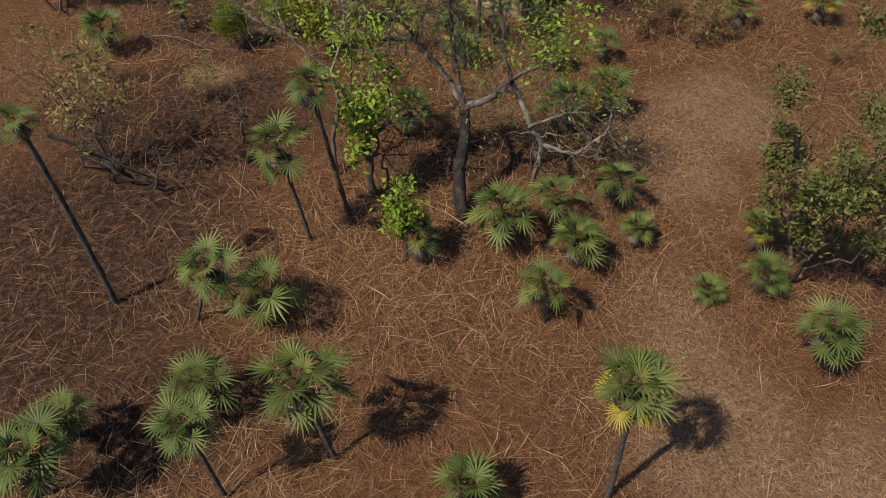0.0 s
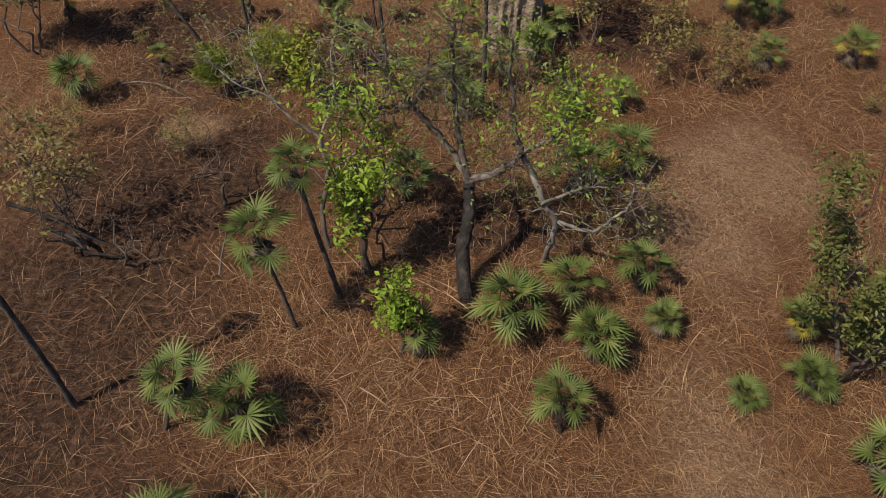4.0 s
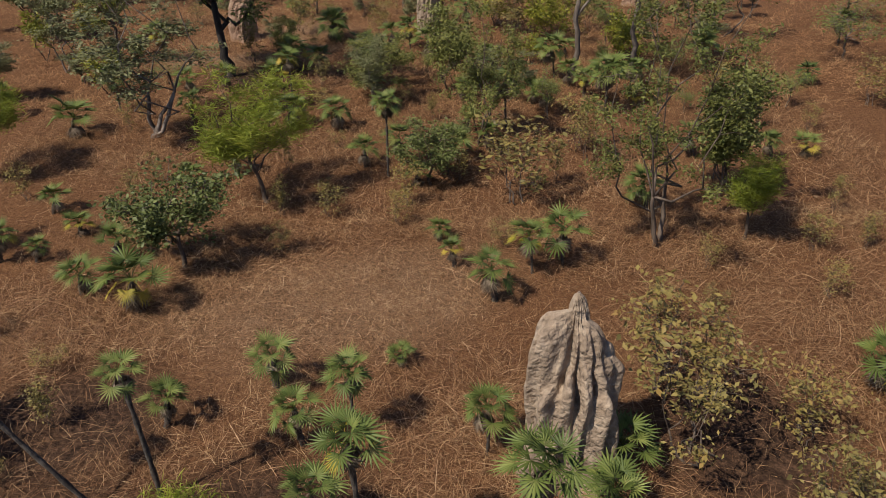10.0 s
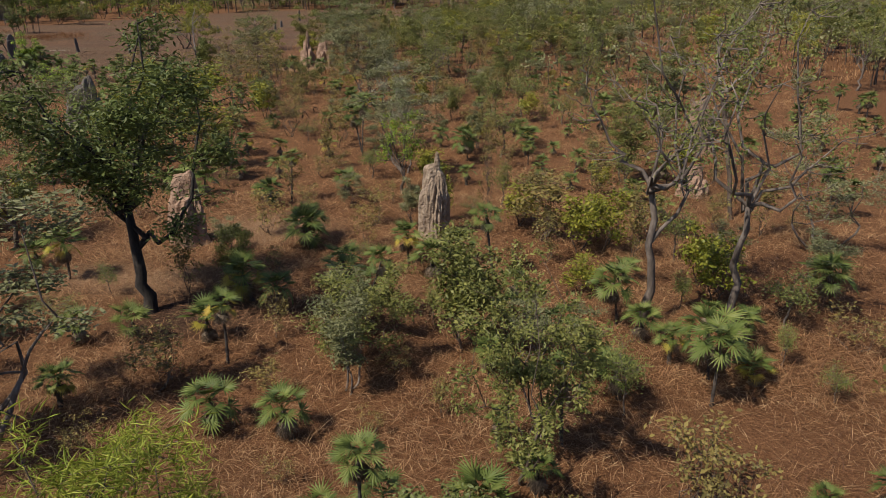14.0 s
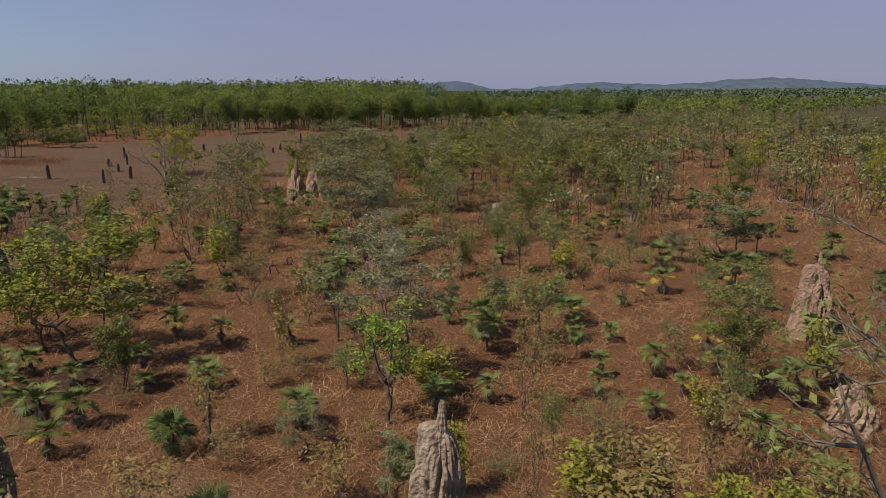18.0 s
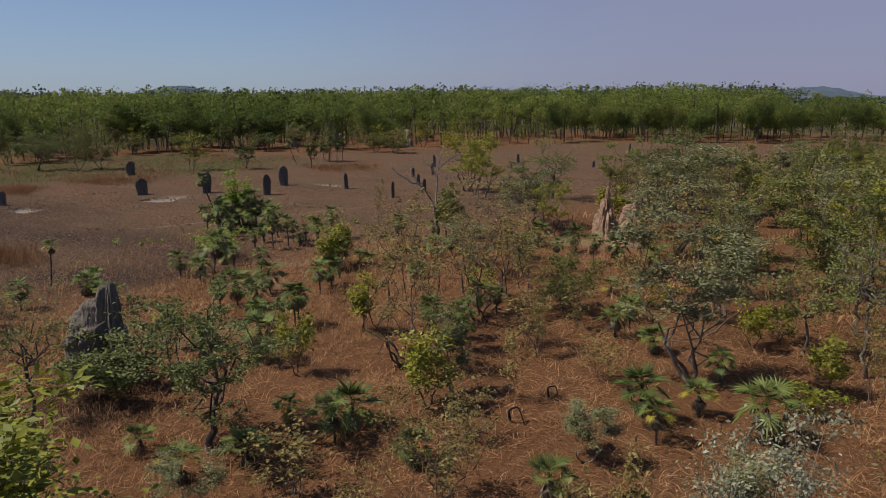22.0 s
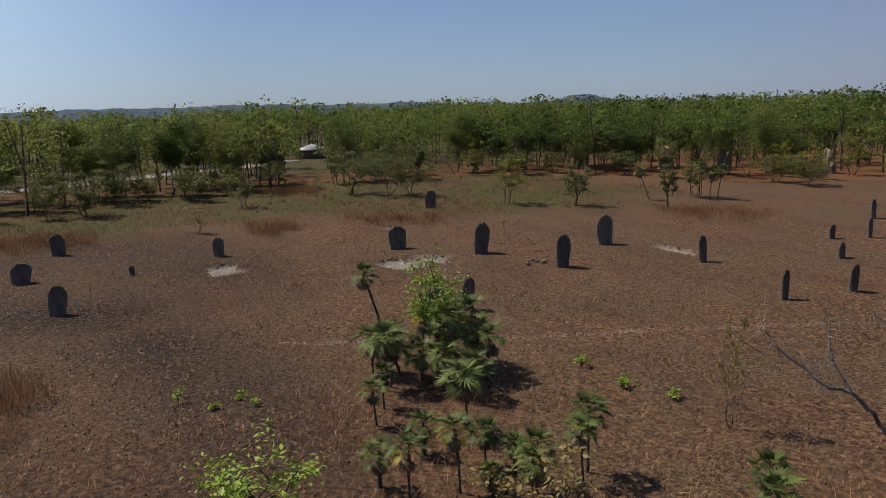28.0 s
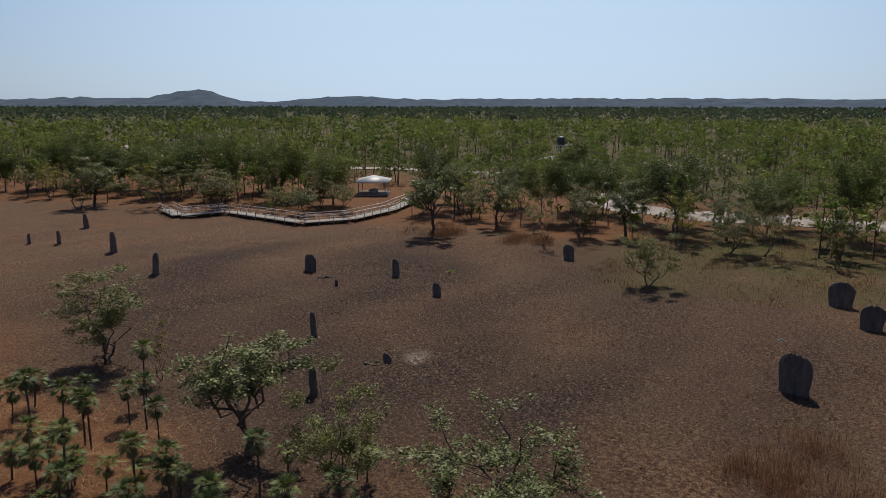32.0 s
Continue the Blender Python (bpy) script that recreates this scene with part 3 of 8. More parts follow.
def cathedral_mound(x, y, h, r, spires, mat=None, turn=0.0, seed=0, label="tall ridged pale clay cathedral termite mound", taper=0.3):
    """Buttresses of clay grown together into one skin; spires: place, height and radius, each as shares."""
    n, m = 120, 64
    a = np.linspace(0, 2 * np.pi, n, endpoint=False)
    top = max(spires, key=lambda s: s[2])
    rows = []
    for k in range(m):
        u = k / (m - 1)
        core = np.array(top[:2]) * min(1.0, (u / 0.55) ** 2)
        rad = np.full(n, 0.02)
        for i, (ox, oy, hh, rr) in enumerate(spires):
            v = u / hh
            if v >= 1:
                continue
            size = rr * (1.15 - taper * v) * (1 - v ** 10) ** 0.5 + 0.16 * math.exp(-v * 10)
            dx, dy = ox - core[0] + 0.04 * math.sin(u * 7 + i * 2 + seed), oy - core[1] + 0.04 * math.cos(u * 6 + i)
            along = np.cos(a) * dx + np.sin(a) * dy
            gap = size * size - (dx * dx + dy * dy - along * along)
            rad = np.maximum(rad, np.where(gap > 0, along + np.sqrt(np.maximum(gap, 0)), 0))
        soft = (np.roll(rad, 1) + rad * 2 + np.roll(rad, -1)) / 4
        cu = np.full(n, u * 1.0)
        rough = 1 + 0.09 * vnoise(np.cos(a) * 5, np.sin(a) * 5 + cu * 9, 1.2, seed) + 0.05 * vnoise(np.cos(a) * 14, np.sin(a) * 14 + cu * 30, 1.2, seed + 1)
        flute = 1 + (0.07 * np.sin(a * 13 + seed + 2 * math.sin(u * 6)) + 0.06 * np.sin(a * 23 + 2 * seed + 3 * math.sin(u * 4))) * min(1, u * 4)
        rad = soft * rough * flute
        rows.append(np.stack([(core[0] + np.cos(a) * rad) * r, (core[1] + np.sin(a) * rad) * r, np.full(n, u * h - 0.08) + 0.012 * h * vnoise(np.cos(a) * 3, np.sin(a) * 3 + cu * 5, 1.5, seed + 3) * (0 < k < m - 1)], -1))
    v = np.concatenate(rows + [rows[-1].mean(0)[None]])
    q = [(s * n + i, s * n + (i + 1) % n, (s + 1) * n + (i + 1) % n, (s + 1) * n + i) for s in range(m - 1) for i in range(n)]
    t = [((m - 1) * n + i, (m - 1) * n + (i + 1) % n, m * n) for i in range(n)]
    ob = new("cathedral_termite_mound", mesh("cathedral_termite_mound", v, [np.array(t), np.array(q)], mat or CLAY_PALE, True))
    ob.matrix_basis = pose(x, y, 0.0, 0, 0, turn)
    return tagged(ob, label, "termite mound", "cathedral termite mounds")


magnetic_mound(-90.00, 128.50, 2.09, 1.47, 0.53, -2, 0.04, 0)
magnetic_mound(-70.20, 113.58, 1.86, 1.50, 0.54, -5, -0.02, 1)
magnetic_mound(-64.81, 117.86, 2.43, 1.38, 0.50, 0, 0.05, 2)
magnetic_mound(-62.46, 128.39, 2.55, 1.50, 0.54, -9, 0.00, 3)
magnetic_mound(-53.80, 129.50, 2.05, 0.90, 0.32, 6, -0.04, 4)
magnetic_mound(-43.00, 129.30, 1.69, 0.90, 0.32, 1, 0.04, 5)
magnetic_mound(-50.15, 105.00, 2.05, 1.50, 0.54, -3, 0.00, 6)
magnetic_mound(-53.40, 145.10, 1.24, 0.90, 0.32, 3, 0.05, 7)
magnetic_mound(-48.85, 138.50, 1.20, 0.90, 0.32, 5, -0.02, 8)
magnetic_mound(-47.06, 168.99, 1.48, 0.90, 0.32, -6, -0.00, 9)
magnetic_mound(-42.53, 159.54, 1.36, 0.90, 0.32, 8, -0.02, 10)
magnetic_mound(-32.80, 186.16, 2.36, 0.90, 0.32, -7, 0.02, 11)
magnetic_mound(-33.17, 164.38, 1.01, 0.90, 0.32, -5, 0.03, 12)
magnetic_mound(-33.51, 171.22, 1.26, 0.90, 0.32, -9, 0.02, 13)
magnetic_mound(-59.27, 84.33, 1.42, 1.06, 0.38, 4, 0.01, 14)
magnetic_mound(-63.75, 89.30, 1.70, 0.96, 0.34, -7, -0.01, 15)
magnetic_mound(-73.13, 87.82, 1.36, 1.22, 0.44, 5, -0.04, 16)
magnetic_mound(-82.24, 90.54, 1.73, 1.08, 0.39, -2, 0.01, 17)
magnetic_mound(-74.95, 100.78, 1.48, 0.89, 0.32, 3, 0.04, 18)
magnetic_mound(-71.84, 94.21, 0.65, 0.37, 0.25, -2, -0.00, 19)
magnetic_mound(-57.66, 119.72, 2.34, 1.21, 0.43, -2, 0.02, 20)
magnetic_mound(-56.60, 157.60, 1.96, 0.79, 0.29, 0, -0.03, 21)
magnetic_mound(-51.90, 148.00, 1.79, 0.55, 0.25, -7, 0.03, 22)
magnetic_mound(-52.10, 108.10, 1.90, 0.85, 0.31, 4, 0.05, 23)
magnetic_mound(-44.10, 124.30, 1.80, 0.63, 0.25, 0, 0.02, 24)
magnetic_mound(-59.47, 11.32, 2.35, 1.37, 0.49, -4, 0.03, 25)
magnetic_mound(-56.89, 24.30, 2.17, 1.20, 0.43, -6, -0.04, 26)
magnetic_mound(-47.11, 57.55, 1.77, 0.70, 0.25, -7, -0.01, 27)
magnetic_mound(-53.76, 49.99, 1.86, 0.68, 0.25, -9, 0.01, 28)
magnetic_mound(-70.60, 42.24, 1.73, 0.99, 0.36, -9, -0.01, 29)
magnetic_mound(-63.97, 78.17, 2.37, 1.80, 0.55, -6, 0.03, 30)
magnetic_mound(-79.12, 79.73, 1.86, 1.59, 0.55, 5, -0.01, 31)
magnetic_mound(-84.58, 76.80, 2.02, 1.90, 0.55, 4, -0.04, 32)
magnetic_mound(-87.22, 51.30, 1.67, 1.39, 0.50, -7, 0.03, 33)
magnetic_mound(-65.08, -6.90, 1.92, 1.28, 0.46, -3, 0.05, 34)
magnetic_mound(-57.74, 2.18, 1.63, 0.81, 0.29, 4, 0.02, 35)
magnetic_mound(-55.70, -0.86, 1.31, 0.65, 0.25, 4, -0.05, 36)
magnetic_mound(-66.99, 34.52, 1.72, 1.49, 0.54, 3, 0.02, 37)
magnetic_mound(-67.58, 49.68, 1.17, 0.95, 0.34, -5, 0.03, 38)
magnetic_mound(-53.41, 57.22, 0.55, 0.77, 0.32, -5, -0.03, 39)
magnetic_mound(-64.49, 40.76, 0.61, 0.33, 0.25, 3, -0.01, 40)
cathedral_mound(1.75, 21.40, 4.00, 0.95, [(-0.30, 0.15, 0.92, 0.36), (0.02, 0.20, 1.0, 0.24), (0.22, 0.05, 0.88, 0.38), (-0.5, -0.05, 0.87, 0.30), (0.55, 0.0, 0.72, 0.34), (0.66, 0.2, 0.76, 0.16), (-0.12, -0.42, 0.66, 0.17), (-0.42, -0.4, 0.60, 0.22), (0.16, -0.42, 0.70, 0.15), (0.5, -0.4, 0.56, 0.26), (0.0, 0.45, 0.7, 0.4)], CLAY_PALE, 0, 0, "tall ridged pale clay cathedral termite mound")
cathedral_mound(-1.35, 52.20, 3.75, 0.72, [(0.12, 0, 1.0, 0.2), (-0.28, 0.05, 0.86, 0.46), (0.3, -0.05, 0.8, 0.42), (-0.1, -0.42, 0.7, 0.28), (-0.55, -0.15, 0.6, 0.28), (0.55, 0.1, 0.58, 0.28), (0.05, 0.4, 0.72, 0.38), (0.25, -0.45, 0.6, 0.2)], CLAY_PALE, 0, 1, "tall ridged pale clay cathedral termite mound")
cathedral_mound(-11.50, 51.80, 3.10, 0.82, [(-0.35, 0, 0.96, 0.36), (0.32, 0.1, 1.0, 0.30), (0.05, -0.35, 0.66, 0.40), (0.6, -0.1, 0.55, 0.26), (-0.62, -0.2, 0.5, 0.26), (0, 0.4, 0.6, 0.36)], CLAY_RED, 0, 2, "ridged reddish cathedral termite mound among shrubs")
cathedral_mound(14.40, 67.00, 3.70, 1.05, [(0.12, 0, 1.0, 0.2), (-0.28, 0.05, 0.86, 0.46), (0.3, -0.05, 0.8, 0.42), (-0.1, -0.42, 0.7, 0.28), (-0.55, -0.15, 0.6, 0.28), (0.55, 0.1, 0.58, 0.28), (0.05, 0.4, 0.72, 0.38), (0.25, -0.45, 0.6, 0.2)], CLAY_RED, 0, 3, "ridged reddish cathedral termite mound among shrubs", 0.7)
cathedral_mound(11.30, 58.10, 1.60, 0.85, [(-0.35, 0, 0.96, 0.36), (0.32, 0.1, 1.0, 0.30), (0.05, -0.35, 0.66, 0.40), (0.6, -0.1, 0.55, 0.26), (-0.62, -0.2, 0.5, 0.26), (0, 0.4, 0.6, 0.36)], CLAY_RED, 0, 4, "ridged reddish cathedral termite mound among shrubs")
cathedral_mound(-26.58, 74.55, 3.78, 1.25, [(-0.75, 0, 0.66, 0.2), (-0.5, 0.1, 0.74, 0.18), (-0.25, -0.1, 0.8, 0.2), (0.02, 0.05, 0.84, 0.2), (0.3, 0.0, 0.97, 0.2), (0.55, 0.05, 1.0, 0.24), (0.78, 0.0, 0.6, 0.2), (-0.1, -0.4, 0.5, 0.16), (-0.45, -0.35, 0.55, 0.15), (0.25, -0.38, 0.62, 0.16), (0.6, -0.3, 0.55, 0.17), (0.1, 0.35, 0.6, 0.25)], CLAY_GREY, 25, 5, "dark grey finned cathedral termite mound with a jagged crest", 0.45)
cathedral_mound(-17.00, 109.30, 4.10, 1.05, [(0.05, 0, 1.0, 0.34), (-0.3, 0.05, 0.74, 0.36), (0.35, -0.05, 0.62, 0.36), (-0.1, -0.42, 0.6, 0.3), (-0.6, -0.15, 0.46, 0.32), (0.6, 0.1, 0.44, 0.32), (0.05, 0.4, 0.6, 0.38), (0.3, -0.45, 0.5, 0.26)], CLAY_RED, 0, 8, "pointed reddish cathedral termite mound among shrubs", 0.85)
cathedral_mound(-15.00, 108.20, 3.00, 1.05, [(-0.3, 0, 0.95, 0.34), (0.28, 0.1, 1.0, 0.32), (0.02, -0.35, 0.66, 0.34), (0.62, -0.1, 0.6, 0.28), (-0.62, -0.2, 0.5, 0.28), (0, 0.4, 0.6, 0.34)], CLAY_RED, 0, 9, "pointed reddish cathedral termite mound among shrubs", 0.7)
cathedral_mound(2.60, 95.60, 1.50, 0.70, [(-0.35, 0, 0.96, 0.36), (0.32, 0.1, 1.0, 0.30), (0.05, -0.35, 0.66, 0.40), (0.6, -0.1, 0.55, 0.26), (-0.62, -0.2, 0.5, 0.26), (0, 0.4, 0.6, 0.36)], CLAY_PALE, 0, 10, "tall ridged pale clay cathedral termite mound")
cathedral_mound(-16.20, 126.00, 1.70, 0.50, [(0.12, 0, 1.0, 0.2), (-0.28, 0.05, 0.86, 0.46), (0.3, -0.05, 0.8, 0.42), (-0.1, -0.42, 0.7, 0.28), (-0.55, -0.15, 0.6, 0.28), (0.55, 0.1, 0.58, 0.28), (0.05, 0.4, 0.72, 0.38), (0.25, -0.45, 0.6, 0.2)], CLAY_RED, 0, 11, "ridged reddish cathedral termite mound among shrubs")

cathedral_mound(-109.4, 189.7, 4.2, 1.6, [(-0.35, 0, 0.96, 0.36), (0.32, 0.1, 1.0, 0.30), (0.05, -0.35, 0.66, 0.40), (0.6, -0.1, 0.55, 0.26), (-0.62, -0.2, 0.5, 0.26), (0, 0.4, 0.6, 0.36)], CLAY_RED, 0, 30, "ridged cathedral termite mound under woodland trees")
cathedral_mound(-104.2, 198.5, 4.6, 1.5, [(-0.35, 0, 0.96, 0.36), (0.32, 0.1, 1.0, 0.30), (0.05, -0.35, 0.66, 0.40), (0.6, -0.1, 0.55, 0.26), (-0.62, -0.2, 0.5, 0.26), (0, 0.4, 0.6, 0.36)], CLAY_PALE, 70, 31, "ridged cathedral termite mound under woodland trees")
cathedral_mound(-85.6, 199.6, 4.0, 1.4, [(-0.35, 0, 0.96, 0.36), (0.32, 0.1, 1.0, 0.30), (0.05, -0.35, 0.66, 0.40), (0.6, -0.1, 0.55, 0.26), (-0.62, -0.2, 0.5, 0.26), (0, 0.4, 0.6, 0.36)], CLAY_PALE, 140, 32, "ridged cathedral termite mound under woodland trees")

# ---- fan palms ----
def fan_mesh(name, mat, seed, petiole, radius, segs, spread, droop, fold, bend=0.0):
    """One costapalmate leaf: stalk along +x, then a fan of narrow split segments."""
    rng = np.random.RandomState(seed)
    heap = Heap()
    s = np.linspace(0, 1, 5)
    stalk = np.stack([s * petiole, 0 * s, 0.10 * petiole * np.sin(s * np.pi)], -1)
    heap.tube(stalk, 0.013 - 0.006 * s, 3)
    hub = stalk[-1]
    for k in range(segs):
        a = (k / (segs - 1) - 0.5) * spread
        long = radius * (0.72 + 0.28 * math.cos(a * 0.8)) * rng.uniform(0.88, 1.06)
        d = np.array([math.cos(a) * math.cos(bend), math.sin(a), fold * abs(math.sin(a)) - math.cos(a) * math.sin(bend)])
        side = np.array([-math.sin(a), math.cos(a), 0.0])
        wide = radius * spread / segs * 0.2
        mid = hub + d * long * 0.46 + (0, 0, -droop * long * 0.05)
        tip = hub + d * long + (0, 0, -droop * long * rng.uniform(0.15, 0.5))
        lift = np.array([0, 0, 0.6 * wide])
        v = [hub, mid + side * wide - lift, mid + lift, mid - side * wide - lift, tip]
        heap.add(v, [(0, 2, 1), (0, 3, 2), (1, 2, 4), (2, 3, 4)])
    return heap.mesh(name, mat)


FANS = [fan_mesh("frond", FROND, 10 + k, 0.50, 0.50, 14, 3.5 + 0.35 * k, 0.15 + 0.25 * k, 0.25, 0.35 + 0.2 * k) for k in range(3)]
FANS_YELLOW = [fan_mesh("frond_yellow", FROND_YELLOW, 20 + k, 0.44, 0.42, 18, 3.6, 0.6, 0.2, 0.4) for k in range(2)]
FANS_DEAD = [fan_mesh("frond_dead", FROND_DEAD, 30 + k, 0.34, 0.50, 11, 2.4, 1.5, -0.2) for k in range(2)]


def stem_mesh(seed, thick):
    rng = np.random.RandomState(seed)
    heap = Heap()
    u = np.linspace(0, 1, 13)
    bend = 0.03 * np.sin(u * np.pi * rng.uniform(0.8, 1.6))
    heap.tube(np.stack([bend, 0.4 * bend, u - 0.03], -1), thick * (1.25 - 0.35 * u) * (1 + 0.18 * np.sin(np.arange(13) * 2.6)), 8)
    return heap.mesh("stem", PALM_BARK, True)


STEMS = [stem_mesh(40, 0.033), stem_mesh(41, 0.038), stem_mesh(42, 0.07), stem_mesh(43, 0.085)]


def crown_turns(rng, n, low, high):
    """Turns of n leaves round a crown: upright in its middle, drooping at its rim."""
    for k in range(n):
        u = (k + 0.5) / n
        yield (0, -(high + (low - high) * u ** 1.25) + rng.uniform(-7, 7), k * 137.5 + rng.uniform(-15, 15))


def joined(meshes, name, mat):
    """Copies of meshes at their poses, as one mesh."""
    heap = Heap()
    for me, m in meshes:
        v = np.array([m @ q.co for q in me.vertices])
        f3 = [p.vertices[:] for p in me.polygons if len(p.vertices) == 3]
        f4 = [p.vertices[:] for p in me.polygons if len(p.vertices) == 4]
        heap.add(v, f3, f4)
    return heap.mesh(name, mat)


def skirt_mesh(seed, n):
    rng = np.random.RandomState(seed)
    return joined([(FANS_DEAD[k % 2], pose(0, 0, -0.04 * k / n, 0, rng.uniform(52, 86), k * 360 / n + rng.uniform(-20, 20))) for k in range(n)], "dead_skirt", FROND_DEAD)


SKIRTS = [skirt_mesh(50, 8), skirt_mesh(51, 13), skirt_mesh(52, 18)]
CROWNS_FAR = []
for seed in range(4):
    rng = np.random.RandomState(60 + seed)
    CROWNS_FAR.append(joined([(FANS[k % 3], pose(0, 0, 0, *turn)) for k, turn in enumerate(crown_turns(rng, 17, -36, 80))], "crown", FROND))
palm_count = 0


def fan_palm(x, y, h, r, lx=0.0, ly=0.0, near=True, kind=0):
    """A fan palm: crown height, crown radius, how far the crown leans away from the foot; kind 1: yellowing, 2: with a thick dry skirt."""
    global palm_count
    palm_count += 1
    rng = np.random.RandomState(palm_count)
    z = float(rise(np.array(x), np.array(y)))
    what = "tall slender fan palm" if h > 2.0 else "low fan palm"
    state = {0: "with green leaves", 1: "with yellowing outer leaves", 2: "with a skirt of dry leaves"}[kind]
    root = tagged(new("fan_palm"), f"{what} {state}", "palm", "fan palms")
    root.matrix_basis = pose(x, y, z)
    top = Vector((lx, ly, h))
    turn = top.to_track_quat("Z", "Y").to_matrix().to_4x4()
    size = r / 0.88
    stem = STEMS[palm_count % 2] if h > 1.0 else STEMS[2 + palm_count % 2]
    sx = (1.0 if h > 1.0 else 0.9) * min(1.3, 0.8 + 0.12 * h)
    piece("stem", stem, root, turn @ pose(0, 0, 0, 0, 0, rng.uniform(0, 360)) @ Matrix.Diagonal((sx, sx, top.length, 1)))
    head = Matrix.Translation(top) @ pose(0, 0, 0, rng.uniform(-8, 8) - 6 * ly, rng.uniform(-8, 8) + 6 * lx, rng.uniform(0, 360)) @ Matrix.Scale(size, 4)
    if near:
        n = rng.randint(12, 18)
        for k, turn in enumerate(crown_turns(rng, n, -36 if h > 0.8 else -2, 76)):
            old = kind == 1 and k >= n - 4
            me = FANS_YELLOW[k % 2] if old else FANS[k % 3]
            grow = rng.uniform(0.85, 1.1) * (0.75 if k < 2 else 1.0)
            piece("frond", me, root, head @ pose(0, 0, 0, rng.uniform(-25, 25), turn[1], turn[2]) @ Matrix.Scale(grow, 4), "yellowing fan leaf" if old else "")
    else:
        piece("crown", CROWNS_FAR[palm_count % 4], root, head)
    skirt = SKIRTS[2] if kind == 2 else SKIRTS[0] if h < 0.9 else SKIRTS[1]
    piece("dead_skirt", skirt, root, head @ Matrix.Scale(0.95, 4), "hanging grey-brown dead leaves")
    return root


# ---- trees and shrubs ----
def branch(rng, start, goal, bend, k=7):
    """A crooked line from start to goal."""
    u = np.linspace(0, 1, k)[:, None]
    p = start + (goal - start) * u
    span = np.linalg.norm(goal - start)
    wig = np.cumsum(rng.normal(size=(k, 3)), 0)
    wig = wig - wig[0] - (wig[-1] - wig[0]) * u
    p = p + wig * bend * span * 0.085
    p[:, 2] -= 0.10 * span * np.sin(u[:, 0] * np.pi)
    return p


FORMS = {
    # fork height, limbs, twigs a limb, leaf clusters a twig, leaves a cluster, leaf length, leaf width, cluster spread, crookedness, stem thickness, stems, bark
    "bright": (0.34, 7, 8, 3, 12, 0.125, 0.45, 0.13, 0.7, 0.018, 1, BARK_BROWN),
    "green2": (0.35, 8, 9, 4, 34, 0.095, 0.55, 0.115, 0.9, 0.018, 1, BARK_BROWN),
    "grey": (0.25, 8, 9, 4, 34, 0.09, 0.50, 0.12, 0.9, 0.015, 3, BARK_MID),
    "dark": (0.36, 9, 12, 4, 46, 0.15, 0.32, 0.26, 0.8, 0.018, 1, BARK_DARK),
    "leafy": (0.22, 8, 10, 4, 34, 0.1, 0.42, 0.125, 0.7, 0.013, 2, BARK_BROWN),
    "yellow": (0.28, 7, 8, 4, 18, 0.12, 0.50, 0.14, 0.9, 0.013, 2, BARK_BROWN),
    "white": (0.2, 9, 11, 4, 26, 0.075, 0.5, 0.16, 1.0, 0.014, 3, BARK_PALE),
    "sap": (0.22, 8, 9, 2, 14, 0.10, 0.50, 0.11, 1.0, 0.010, 3, BARK_BROWN),
    "bare": (0.42, 8, 11, 2, 14, 0.11, 0.40, 0.22, 0.9, 0.0125, 1, BARK_MID),
    "dead": (0.35, 5, 5, 0, 0, 0.1, 0.4, 0.1, 1.6, 0.011, 1, BARK_BROWN),
    "call": (0.40, 9, 9, 3, 44, 0.18, 0.055, 0.12, 0.5, 0.011, 1, BARK_BROWN),
    "wood": (0.34, 10, 10, 4, 30, 0.2, 0.42, 0.40, 0.8, 0.012, 1, BARK_MID),
}


